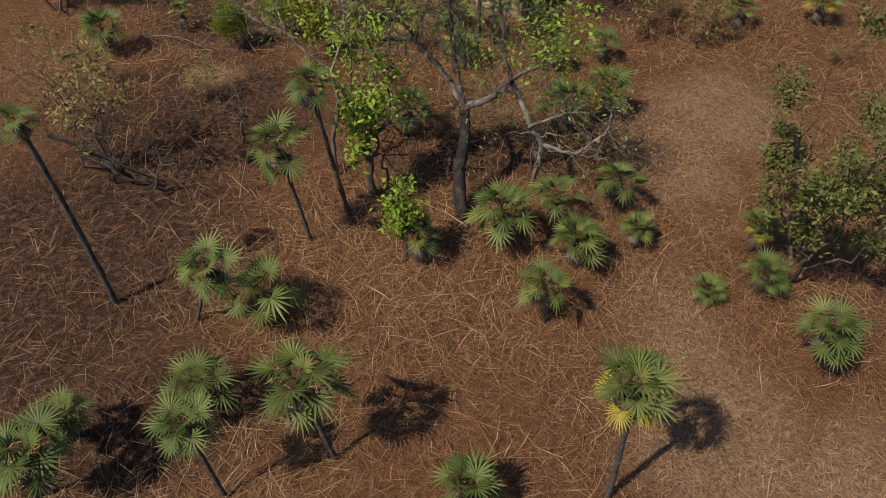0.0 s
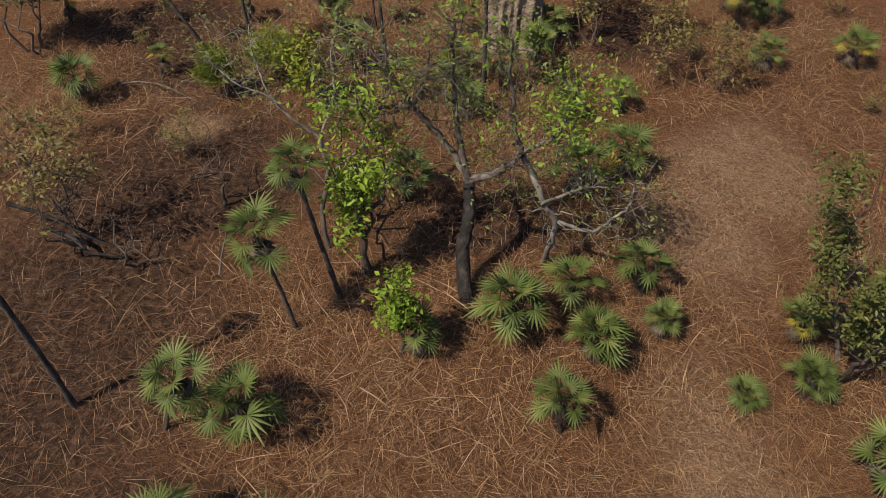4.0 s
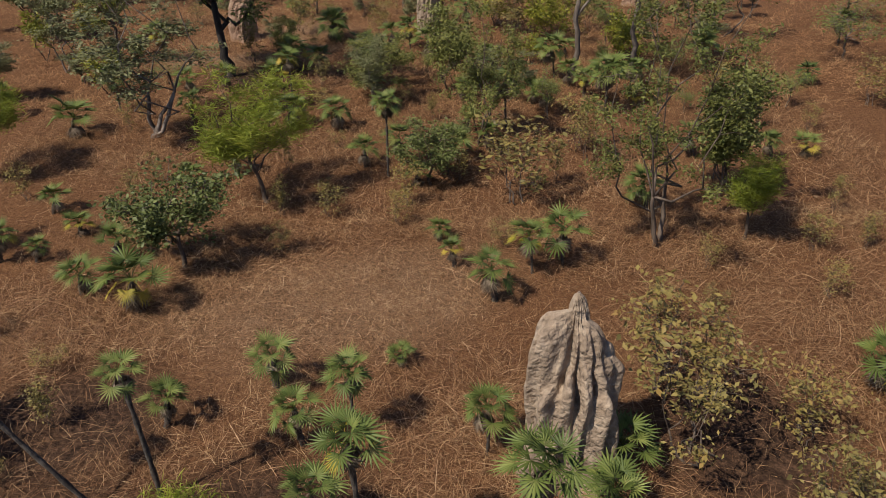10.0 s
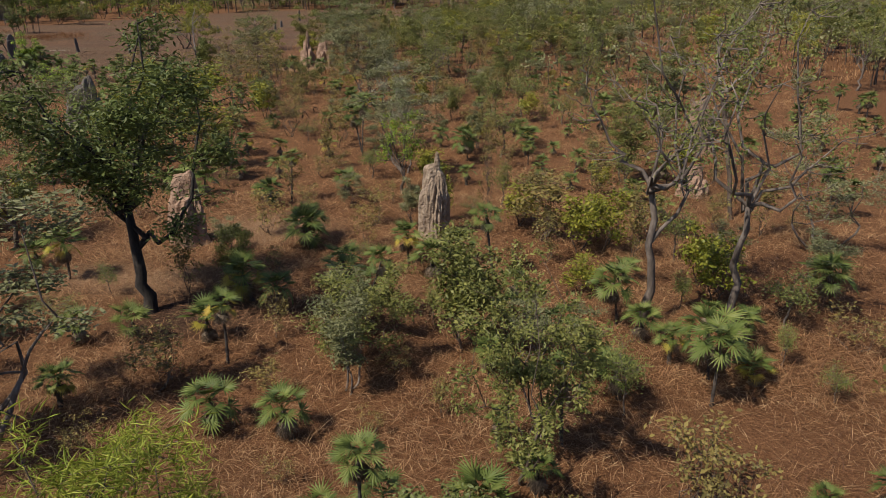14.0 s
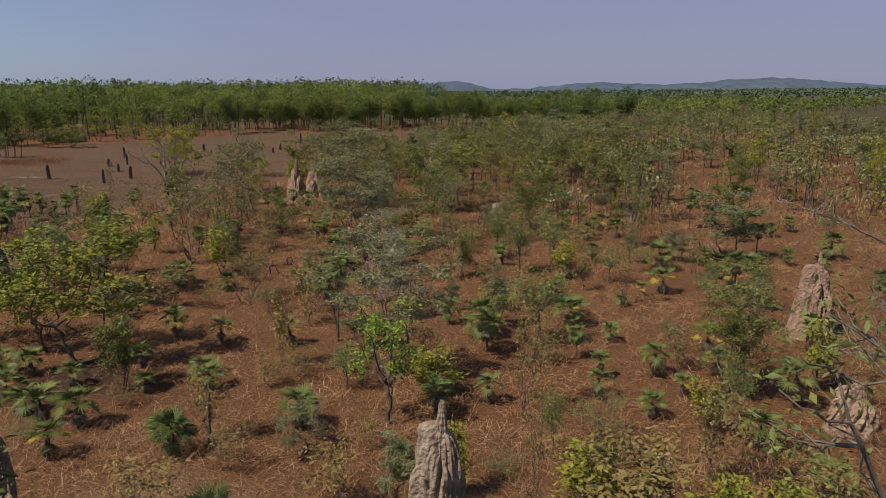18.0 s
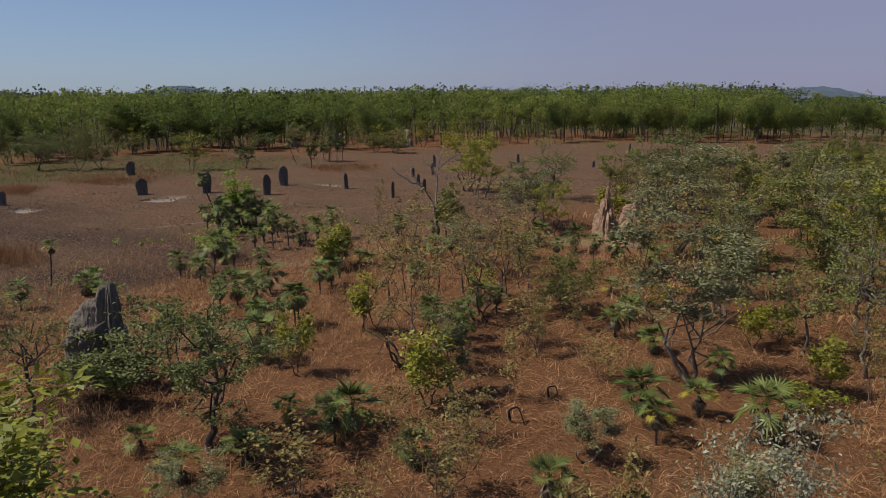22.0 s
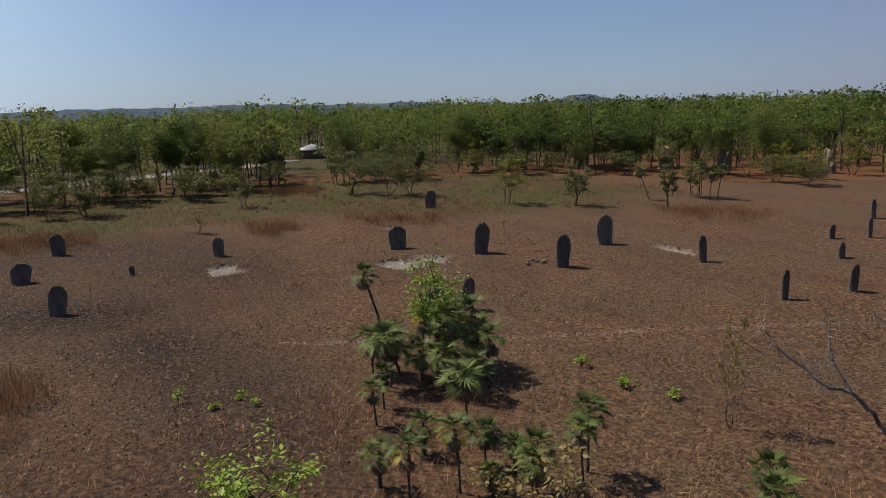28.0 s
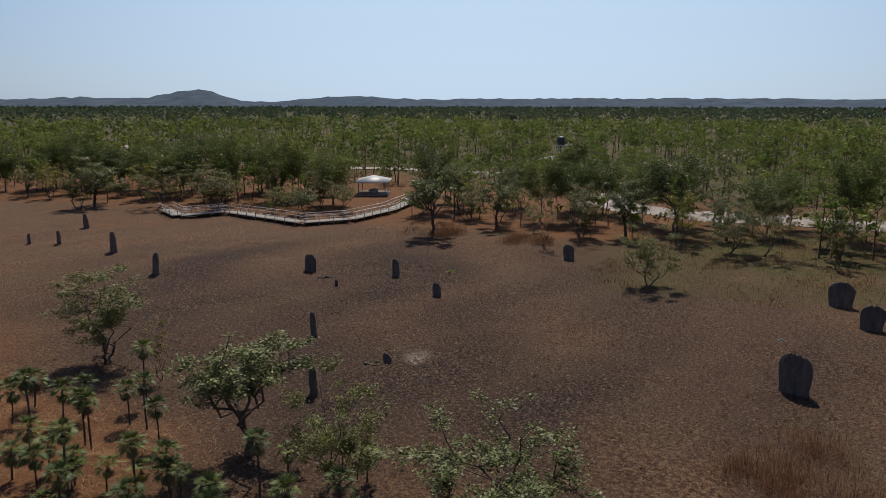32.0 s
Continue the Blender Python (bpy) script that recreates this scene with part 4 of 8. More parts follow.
def grow_tree(kind, seed, h, w):
    """The meshes of a tree's wood and of its leaves, foot at the origin."""
    rng = np.random.RandomState(seed)
    fork, limbs, twigs, clusters, many, leaf, wide, spread, bend, thick, stems, bark = FORMS[kind]
    wood, tips = Heap(), []
    r0 = thick * h + 0.008
    per = max(2, limbs // stems)
    for s in range(stems):
        foot = np.array([rng.normal() * 0.05, rng.normal() * 0.05, -0.1]) * (stems > 1) + (0, 0, -0.05)
        a0 = rng.uniform(0, 2 * np.pi)
        out = (0.0 if stems == 1 else 0.22) * w
        head = np.array([math.cos(a0) * out + 0.05 * w * rng.normal(), math.sin(a0) * out + 0.05 * w * rng.normal(), fork * h])
        trunk = branch(rng, foot, head, 0.45 * bend, 8)
        rr = r0 / math.sqrt(stems)
        u = np.linspace(0, 1, 8)
        wood.tube(trunk, rr * (1.1 - 0.45 * u + 0.3 * np.exp(-u * 9)), 8)
        for l in range(per):
            a = a0 + 2 * np.pi * (l + rng.uniform(-0.25, 0.25)) / per
            up = 1.0 if l == 0 else rng.uniform(0.62, 0.98)
            reach = rng.uniform(0.12, 0.2) if l == 0 else rng.uniform(0.28, 0.46)
            goal = np.array([math.cos(a) * w * reach, math.sin(a) * w * reach, h * up * 0.95])
            goal[:2] += head[:2] * 0.5
            limb = branch(rng, trunk[-1] if rng.rand() > 0.25 else trunk[5], goal, bend, 8)
            u = np.linspace(0, 1, 8)
            wood.tube(limb, rr * (0.50 - 0.40 * u), 6)
            if kind != "dead":
                tips.append(goal)
            for t in range(twigs):
                k = rng.randint(3, 8)
                p = limb[k]
                d = unit(np.array([math.cos(a) + rng.normal() * 0.8, math.sin(a) + rng.normal() * 0.8, rng.uniform(-0.15, 0.9)]))
                end = p + d * w * rng.uniform(0.12, 0.24)
                end[2] = min(max(end[2], 0.18 * h), h)
                twig = branch(rng, p, end, bend * 1.2, 5)
                wood.tube(twig, rr * np.linspace(0.13, 0.035, 5) + 0.003, 4)
                for c in range(clusters):
                    tips.append(twig[-1 - min(c, 3)] + rng.normal(size=3) * spread * 0.35)
    tips = np.array(tips)
    if len(tips):
        slide = -0.7 * tips[:, :2].mean(0)
        tips[:, :2] += slide * (tips[:, 2:] / h).clip(0, 1) ** 0.5
        for v in wood.v:
            v[:, :2] += slide * (v[:, 2:] / h).clip(0, 1) ** 0.5
    wood_mesh = wood.mesh("trunk", bark, True)
    if not len(tips) or not many:
        return wood_mesh, None
    many = many * min(1.0, max(0.35, h / 4.6))
    amount = np.maximum(1, (many * rng.uniform(0.3, 1.5, len(tips))).astype(int))
    at = np.repeat(tips, amount, 0)
    at = at + rng.normal(size=at.shape) * spread * (1.0, 1.0, 0.7)
    at[:, 2] = np.maximum(at[:, 2], 0.1 * h)
    if kind == "call":
        v, f = leaves(rng, at, leaf, wide, drop=-0.5)
    else:
        v, f = leaves(rng, at, leaf, wide, drop=0.35 if kind in ("dark", "bare", "wood") else 0.1)
    return wood_mesh, mesh("crown", v, f, LEAF[kind])


PROTOS = {}
SIZES = {"bright": (2.4, 4.6), "green2": (2.6, 5.5), "grey": (4.0, 6.0), "dark": (8.8,), "leafy": (3.0, 5.6, 7.5), "yellow": (2.2, 5.0), "white": (5.0,), "sap": (2.2, 4.2, 6.2),
         "bare": (3.2, 6.0, 9.4), "dead": (6.7,), "call": (1.5, 4.0), "wood": (9.0, 11.5)}
LABELS = {
    "bright": ("small tree with fresh bright green leaves", "tree"), "green2": ("bushy round tree with glossy green leaves", "tree"), "grey": ("many-stemmed tree with grey-green leaves", "tree"),
    "dark": ("tall eucalypt with dark drooping leaves and charred trunk", "tree"), "leafy": ("leafy olive-green bushy tree in dry grass", "tree"), "yellow": ("shrub with yellow-green leaves in dry grass", "shrub"),
    "white": ("tall shrub, sunlit sheen painted into its pale leaves", "shrub"), "sap": ("sparse brownish shrub with thin crooked stems", "shrub"), "bare": ("nearly leafless tree with pale crooked branches", "tree"),
    "dead": ("dead leafless tree with crooked weathered limbs", "tree"), "call": ("feathery yellow-green sapling with thin trunk", "tree"), "wood": ("open woodland eucalypt with olive crown", "tree")}
NAMES = {"sap": "shrub", "yellow": "shrub", "white": "shrub", "wood": "eucalypt", "dark": "eucalypt", "leafy": "bushy_tree", "dead": "dead_tree", "bare": "bare_tree", "call": "sapling"}
tree_count = 0


def tree(kind, x, y, h, w, turn=None, label=""):
    """A tree of a kind, of that height and crown width."""
    global tree_count
    tree_count += 1
    sizes = SIZES[kind]
    k = min(range(len(sizes)), key=lambda s: abs(math.log(sizes[s] / h)))
    ratio = w / h
    variant = (tree_count % 2, 0 if ratio < 0.45 else 1 if ratio < 0.85 else 2)
    key = (kind, k, *variant)
    if key not in PROTOS:
        hh = sizes[k]
        made = grow_tree(kind, hash_of(key), hh, hh * (0.30, 0.55, 0.9)[variant[1]])
        shape = made[1] or made[0]
        co = np.empty(len(shape.vertices) * 3, np.float32)
        shape.vertices.foreach_get("co", co)
        co = co.reshape(-1, 3)
        PROTOS[key] = (float(np.quantile(co[:, 2], 0.985)), 2 * float(np.quantile(np.abs(co[:, :2]), 0.95)), *made)
    hh, ww, wood_mesh, leaf_mesh = PROTOS[key]
    root = tagged(new(NAMES.get(kind, "tree")), label or LABELS[kind][0], LABELS[kind][1], f"{kind} woody plants")
    s = (w / ww, w / ww, h / hh)
    z = float(rise(np.array(x), np.array(y))) if -130 < x < 40 else 0.0
    root.matrix_basis = pose(x, y, z, 0, 0, (tree_count * 97) % 360 if turn is None else turn) @ Matrix.Diagonal((*s, 1))
    piece("trunk", wood_mesh, root)
    if leaf_mesh:
        piece("crown", leaf_mesh, root)
    return root


def hash_of(key):
    return sum((i + 1) * 131 * sum(ord(c) for c in str(part)) for i, part in enumerate(key)) % 99991


def drawn_tree(name, label, at, limbs, tufts, bark, leaf, seed, leaf_size=0.1):
    """A tree of given limbs (points and thickness at both ends, from its foot) and leaf tufts (place, spread, number)."""
    rng = np.random.RandomState(seed)
    root = tagged(new(name), label, "tree")
    root.matrix_basis = pose(*at)
    tips = [(np.array(q, float), s, n) for q, s, n in tufts]
    small = []
    for k, (points, r0, r1, twigs) in enumerate(limbs):
        heap = Heap()
        p = np.array(points, float)
        u = np.linspace(0, len(p) - 1, 5 * len(p))
        line = np.stack([np.interp(u, np.arange(len(p)), p[:, c]) for c in range(3)], -1)
        for _ in range(3):
            line[1:-1] = (line[:-2] + 2 * line[1:-1] + line[2:]) / 4
        line[1:-1] += rng.normal(size=line[1:-1].shape) * min(0.02, r0 * 0.25)
        heap.tube(line, np.linspace(r0, r1, len(line)), 8)
        for _ in range(6 * twigs):
            s = line[rng.randint(len(line) // 3, len(line))]
            e = s + unit(rng.normal(size=3) + (0, 0, 0.45)) * rng.uniform(0.3, 1.2)
            t = branch(rng, s, e, 1.5, 6)
            heap.tube(t, np.linspace(max(0.4 * r1, 0.009), 0.004, 6), 4)
            if leaf and rng.rand() < 0.8:
                small.append((e, 0.15, rng.randint(7, 22)))
        piece("trunk" if k == 0 else "limb", heap.mesh("limb", bark[min(k, len(bark) - 1)], True), root)
    if leaf and tips:
        at_ = np.concatenate([q + rng.normal(size=(int(2.4 * n), 3)) * s * 1.15 for q, s, n in tips])
        v, f = leaves(rng, at_, leaf_size, 0.45, drop=0.1)
        piece("leaves", mesh("leaves", v, f, leaf), root, None, "bright green leaf tufts")
        at_ = np.concatenate([q + rng.normal(size=(n, 3)) * s for q, s, n in small])
        v, f = leaves(rng, at_, leaf_size * 0.7, 0.45, drop=0.1)
        piece("sparse_leaves", mesh("leaves", v, f, LEAF["bare"]), root)
    return root


# the crooked half-bare tree with a charred trunk
drawn_tree("tree", "crooked half-bare tree, charred trunk, bright leaf tufts", (0.36, 11.34, 0.0), [
    ([(0.00, 0.05, -0.05), (-0.09, 0.69, 1.00), (0.02, 0.91, 1.60), (0.01, 1.20, 2.20)], 0.150, 0.110, 0),
    ([(0.02, 1.27, 2.15), (-0.25, 1.54, 2.60), (-0.67, 1.71, 3.10), (-1.01, 1.80, 3.50), (-1.52, 1.67, 3.60), (-2.09, 1.62, 3.60), (-2.69, 1.59, 3.80)], 0.075, 0.020, 9),
    ([(-1.01, 1.80, 3.50), (-1.38, 1.65, 4.20), (-1.44, 1.39, 4.90)], 0.045, 0.015, 8),
    ([(-1.01, 1.80, 3.50), (-0.69, 0.98, 5.00)], 0.040, 0.012, 6),
    ([(0.02, 1.27, 2.15), (-0.26, 1.55, 3.40), (-0.33, 1.34, 4.60), (-0.29, 1.03, 5.60)], 0.070, 0.015, 10),
    ([(-0.01, 1.34, 2.10), (0.33, 1.08, 2.50), (0.79, 1.16, 2.70), (0.94, 1.15, 3.00), (0.73, 1.26, 3.70), (0.61, 1.15, 4.70), (0.60, 0.82, 5.50)], 0.085, 0.015, 12),
    ([(0.95, 1.20, 2.90), (1.10, 1.25, 2.60), (1.33, 0.82, 2.20), (1.69, 0.83, 1.60), (1.66, 0.95, 0.80), (1.61, 1.24, -0.05)], 0.060, 0.055, 2),
    ([(1.69, 0.83, 1.60), (2.00, 0.77, 1.50), (2.43, 0.71, 1.40), (2.79, 0.94, 1.60), (3.07, 0.98, 1.80), (3.14, 1.20, 2.30)], 0.045, 0.014, 5),
    ([(1.34, 0.76, 2.10), (2.13, 1.12, 2.20), (2.85, 1.13, 2.20)], 0.035, 0.012, 4),
    ([(0.94, 1.15, 3.00), (1.52, 1.04, 3.40), (1.75, 1.18, 4.00), (1.70, 0.93, 4.60)], 0.045, 0.012, 7),
], [((1.66, 0.52, 4.60), 0.30, 150), ((1.40, 0.62, 4.20), 0.25, 70), ((1.90, 0.90, 3.80), 0.25, 80), ((-1.35, 1.27, 4.40), 0.25, 40), ((-2.59, 1.30, 3.90), 0.25, 40), ((-2.06, 1.49, 3.80), 0.25, 60), ((-0.29, 0.80, 5.50), 0.25, 30), ((0.60, 0.81, 5.40), 0.25, 30), ((2.80, 1.05, 2.40), 0.20, 25), ((0.52, 1.18, 3.50), 0.25, 40), ((-2.99, 2.05, 4.10), 0.30, 40)], [BARK_DARK, BARK_MID, BARK_MID, BARK_MID, BARK_MID, BARK_MID, BARK_PALE, BARK_PALE, BARK_PALE, BARK_MID], LEAF["bright"], 5)
drawn_tree("tree", "slender bare tree with pale bent limbs and few leaves", (-2.55, 12.9, 0.0), [
    ([(0.0, 0.0, -0.05), (-0.1, 0.2, 0.9), (0.15, 0.4, 1.8), (0.05, 0.5, 2.6)], 0.06, 0.04, 1),
    ([(0.05, 0.5, 2.6), (-0.5, 0.6, 3.0), (-0.9, 0.9, 3.3), (-1.5, 0.95, 3.5), (-2.0, 1.3, 3.8)], 0.035, 0.01, 4),
    ([(-0.9, 0.9, 3.3), (-1.2, 1.4, 3.9), (-1.3, 1.9, 4.2)], 0.02, 0.008, 3),
    ([(0.05, 0.5, 2.6), (0.4, 0.8, 3.4), (0.3, 1.3, 4.0), (0.5, 1.6, 4.4)], 0.03, 0.01, 4),
    ([(0.15, 0.4, 1.8), (0.8, 0.7, 2.2), (1.2, 1.2, 2.7)], 0.028, 0.009, 3),
], [((-1.4, 1.2, 3.6), 0.25, 20), ((0.5, 1.6, 4.4), 0.25, 26), ((-2.0, 1.3, 3.8), 0.2, 16)], [BARK_MID, BARK_PALE], LEAF["bare"], 9)
# the dead tree at the plain's edge
drawn_tree("dead_tree", "dead crooked tree with bare grey limbs", (-27.78, 103.86, 0.0), [
    ([(0.01, -0.00, -0.03), (-0.27, 0.09, 1.43), (-0.40, 0.14, 2.13)], 0.110, 0.090, 0),
    ([(-0.40, 0.14, 2.13), (-0.53, -0.17, 2.88), (-0.82, -0.56, 3.60), (-1.18, -0.94, 4.16), (-1.53, -1.28, 4.19), (-2.00, -1.50, 4.59), (-2.46, -1.73, 4.91), (-2.79, -1.89, 5.39)], 0.060, 0.020, 7),
    ([(-1.18, -0.94, 4.16), (-1.69, -0.95, 4.76), (-1.99, -0.75, 5.60)], 0.035, 0.010, 3),
    ([(-0.40, 0.14, 2.13), (-0.63, 0.75, 3.26), (-0.70, 1.02, 4.32), (-0.71, 1.25, 5.02), (-0.67, 1.38, 5.74), (-0.52, 1.94, 6.61)], 0.085, 0.020, 7),
    ([(-0.71, 1.25, 5.02), (-0.56, 2.23, 5.49), (-0.45, 2.87, 5.73), (-0.16, 3.80, 5.96)], 0.050, 0.020, 4),
    ([(-0.73, 1.16, 4.85), (0.01, 1.01, 4.36), (0.56, 1.54, 4.48)], 0.045, 0.015, 4),
    ([(-0.73, 1.04, 4.50), (-0.91, 0.61, 5.15), (-1.22, -0.21, 5.82)], 0.030, 0.010, 3),
], [], [BARK_DARK, BARK_DEAD], None, 6)
tree("green2", -27.53, 104.36, 3.6, 1.2)
# the tall crooked tree with few leaves
drawn_tree("tree", "tall crooked pale tree with few yellow-green leaves", (11.88, 54.34, 0.0), [
    ([(-0.00, -0.01, -0.03), (-0.27, 0.71, 3.00), (-0.54, 1.09, 4.59), (-0.77, 1.38, 5.85)], 0.100, 0.075, 2),
    ([(-0.77, 1.38, 5.85), (-0.89, 1.92, 7.0), (-0.5, 2.11, 7.7), (0.3, 2.2, 8.2), (0.9, 2.5, 8.8)], 0.065, 0.020, 7),
    ([(-0.77, 1.38, 5.85), (-1.90, 1.23, 6.55), (-2.91, 1.23, 7.04), (-3.75, 1.17, 7.30), (-4.46, 1.24, 7.62)], 0.035, 0.010, 6),
    ([(-0.47, 0.71, 3.01), (-1.27, 1.10, 3.39), (-2.21, 1.24, 3.61), (-3.04, 1.21, 3.53)], 0.030, 0.009, 5),
    ([(-0.62, 1.01, 4.27), (-1.70, 0.88, 4.65), (-2.07, 0.93, 5.31)], 0.028, 0.009, 4),
    ([(-0.69, 1.27, 5.38), (0.40, 1.77, 6.10), (1.36, 2.25, 7.18), (1.61, 2.66, 8.46)], 0.060, 0.015, 6),
], [((-1.25, 1.72, 7.28), 0.30, 60), ((-1.57, 1.60, 6.81), 0.30, 50), ((-1.81, 1.79, 7.60), 0.25, 30), ((-0.75, 1.87, 7.91), 0.25, 40), ((0.21, 1.66, 6.95), 0.35, 70)], [BARK_BROWN, BARK_PALE], LEAF["yellow"], 8)


# the trees and shrubs that stand near the way
tree("bright", -0.88, 10.17, 2.2, 0.72)
tree("bright", -1.70, 12.29, 3.98, 1.41)
tree("leafy", 7.22, 9.85, 5.26, 2.97, None, "many-stemmed tree with dull grey-green leaves")
tree("sap", -7.86, 12.93, 3.82, 2.43)
tree("call", -6.14, 18.57, 1.46, 0.88)
tree("grey", -12.17, 21.01, 3.90, 2.27)
tree("sap", 4.19, 21.57, 3.29, 2.47)
tree("sap", 5.61, 19.26, 2.60, 1.28)
tree("sap", 7.37, 18.97, 1.97, 1.21)
tree("green2", -7.73, 28.60, 2.88, 2.78)
tree("call", -16.32, 34.83, 3.80, 2.63)
tree("sap", 4.03, 23.21, 2.68, 1.92)
tree("call", -4.74, 19.32, 1.46, 1.28)
tree("yellow", -3.73, 18.19, 2.13, 0.87)
tree("sap", 6.53, 21.95, 1.74, 1.10)
tree("sap", 16.95, 40.08, 2.04, 1.43)
tree("sap", 4.21, 36.01, 2.21, 1.27)
tree("leafy", 5.72, 29.41, 7.48, 3.79)
tree("call", 8.09, 29.62, 2.51, 1.11)
tree("sap", 1.81, 31.96, 2.87, 2.33)
tree("call", -6.25, 32.45, 4.07, 2.97)
tree("grey", -11.85, 37.91, 6.01, 4.14)
tree("dark", -10.72, 45.27, 8.87, 6.25)
tree("bare", 5.41, 44.33, 10.8, 5.6)
tree("bare", 8.14, 43.77, 9.8, 5.2)
tree("grey", 13.94, 50.66, 4.92, 4.79)
tree("leafy", 0.77, 36.90, 5.23, 2.96)
tree("sap", 4.49, 34.83, 2.37, 1.12)
tree("leafy", 8.03, 32.13, 4.01, 1.62)
tree("sap", 10.23, 38.77, 2.37, 0.96)
tree("grey", -3.11, 61.82, 5.73, 3.84)
tree("yellow", -15.08, 63.67, 5.64, 4.3)
tree("sap", 3.02, 51.80, 2.70, 2.12)
tree("yellow", 4.33, 50.09, 2.36, 1.62)
tree("sap", 1.28, 58.82, 4.55, 0.97)
tree("sap", -8.36, 57.31, 2.48, 1.18)
tree("sap", -4.09, 53.72, 1.79, 1.25)
tree("bright", -3.09, 58.32, 4.00, 2.09)
tree("white", -4.04, 69.44, 5.15, 2.5)
tree("sap", -11.59, 72.95, 3.14, 2.44)
tree("sap", 0.80, 52.01, 5.75, 0.77)
tree("leafy", 8.48, 60.43, 4.62, 2.25)
tree("yellow", 5.51, 52.00, 1.62, 1.58)
tree("grey", -11.45, 104.67, 7.07, 4.63)
tree("sap", -0.24, 79.27, 2.53, 1.41)
tree("bare", 4.79, 78.36, 3.69, 2.06)
tree("bare", 7.52, 75.51, 2.16, 1.62)
tree("yellow", -20.79, 66.44, 2.94, 2.82)
tree("leafy", -12.84, 60.96, 2.71, 1.28)
tree("sap", -7.83, 88.78, 6.38, 5.49)
tree("sap", -18.40, 83.17, 6.17, 4.19)
tree("sap", -16.79, 86.98, 6.60, 4.09)
tree("sap", -17.25, 89.45, 6.22, 4.76)
tree("yellow", -34.04, 126.06, 6.56, 3.60)
tree("green2", -14.90, 125.60, 6.38, 5.38)
tree("leafy", -3.11, 98.81, 6.44, 4.34)
tree("leafy", 4.53, 125.14, 6.52, 6.86)
tree("leafy", 10.48, 137.23, 6.42, 6.31)
tree("grey", 14.30, 133.71, 6.52, 6.40)
tree("grey", 15.91, 80.48, 4.09, 3.33)
tree("bare", 2.43, 65.70, 3.42, 2.41)
tree("bare", 2.82, 77.83, 3.62, 1.47)
tree("sap", 7.24, 70.98, 4.18, 0.95)
tree("sap", 17.21, 95.53, 5.05, 3.75)
tree("grey", 17.37, 103.22, 4.79, 4.28)
tree("leafy", 13.44, 100.38, 5.52, 4.11)
tree("sap", -1.55, 84.01, 3.52, 1.72)
tree("bare", 1.72, 81.36, 3.30, 1.29)
tree("green2", -18.94, 72.27, 4.80, 4.45)
tree("sap", -11.33, 71.56, 3.43, 2.23)
tree("sap", -13.69, 84.76, 2.24, 1.74)
tree("grey", -7.05, 83.34, 6.19, 3.90)
tree("leafy", -0.37, 77.30, 2.40, 1.12)
tree("yellow", -18.17, 65.13, 4.38, 3.0)
tree("yellow", -37.24, 130.55, 6.64, 4.08)
tree("grey", -23.61, 110.57, 4.64, 5.02)
tree("green2", -15.85, 132.27, 6.08, 5.45)
tree("bare", -25.23, 71.14, 4.60, 2.58)
tree("bare", -3.70, 88.64, 3.62, 2.64)
tree("grey", -2.14, 110.40, 5.42, 3.59)
tree("leafy", 8.80, 140.31, 6.08, 5.14)
tree("leafy", 9.50, 119.16, 5.36, 4.37)
tree("leafy", 14.38, 123.70, 5.59, 4.56)
tree("sap", 5.04, 86.89, 2.70, 1.56)
tree("sap", 11.27, 104.62, 4.56, 2.62)
tree("green2", -24.81, 73.88, 1.94, 3.28)
tree("sap", -17.20, 80.36, 5.22, 2.29)
tree("sap", -18.65, 86.19, 5.46, 2.78)
tree("sap", -19.19, 94.08, 3.98, 4.51)
tree("yellow", -39.80, 133.77, 6.44, 4.90)
tree("green2", -23.77, 112.48, 5.07, 4.82)
tree("bare", -27.11, 127.93, 6.26, 5.28)
tree("green2", -14.38, 122.69, 7.09, 6.19)
tree("sap", -12.95, 83.69, 3.13, 1.02)
tree("bare", -24.63, 76.47, 2.78, 1.10)
tree("yellow", -9.82, 92.77, 1.29, 1.31)
tree("sap", -12.46, 87.72, 2.19, 1.26)
tree("sap", -26.40, 94.30, 3.38, 3.29)
tree("sap", -32.57, 96.94, 2.94, 2.56)
tree("bright", -45.64, 102.29, 3.84, 2.2)
tree("bright", -37.56, 91.94, 2.2, 2.9)
tree("yellow", -29.10, 93.58, 2.80, 1.06)
tree("yellow", -29.07, 92.19, 2.69, 1.48)
tree("leafy", -26.74, 103.68, 4.19, 1.49)
tree("sap", -34.80, 106.91, 3.84, 0.88)
tree("yellow", -86.89, 137.15, 5.71, 3.49)
tree("green2", -81.10, 142.17, 4.56, 3.07)
tree("leafy", -77.14, 157.96, 4.32, 3.76)
tree("green2", -109.71, 127.72, 5.63, 5.66)
tree("leafy", -104.23, 130.26, 6.46, 6.26)
tree("leafy", -101.93, 133.02, 5.28, 4.68)
tree("sap", -107.11, 121.73, 3.98, 1.92)
tree("leafy", -103.73, 111.10, 4.20, 2.67)
tree("leafy", -107.27, 95.01, 4.73, 3.94)
tree("leafy", -107.93, 91.49, 4.53, 3.24)
tree("leafy", -108.56, 84.76, 3.57, 3.87)
tree("leafy", -114.93, 108.58, 4.04, 4.59)
tree("leafy", -119.31, 103.25, 3.47, 3.09)
tree("leafy", -124.79, 90.62, 5.11, 4.67)
tree("leafy", -77.44, 179.95, 4.06, 4.90)
tree("leafy", -82.94, 181.36, 3.84, 5.15)
tree("green2", -73.53, 148.50, 4.60, 1.65)
tree("sap", -86.65, 101.93, 2.61, 1.66)
tree("leafy", -42.34, 43.66, 5.90, 4.31)
tree("sap", -43.04, 48.95, 3.50, 1.30)
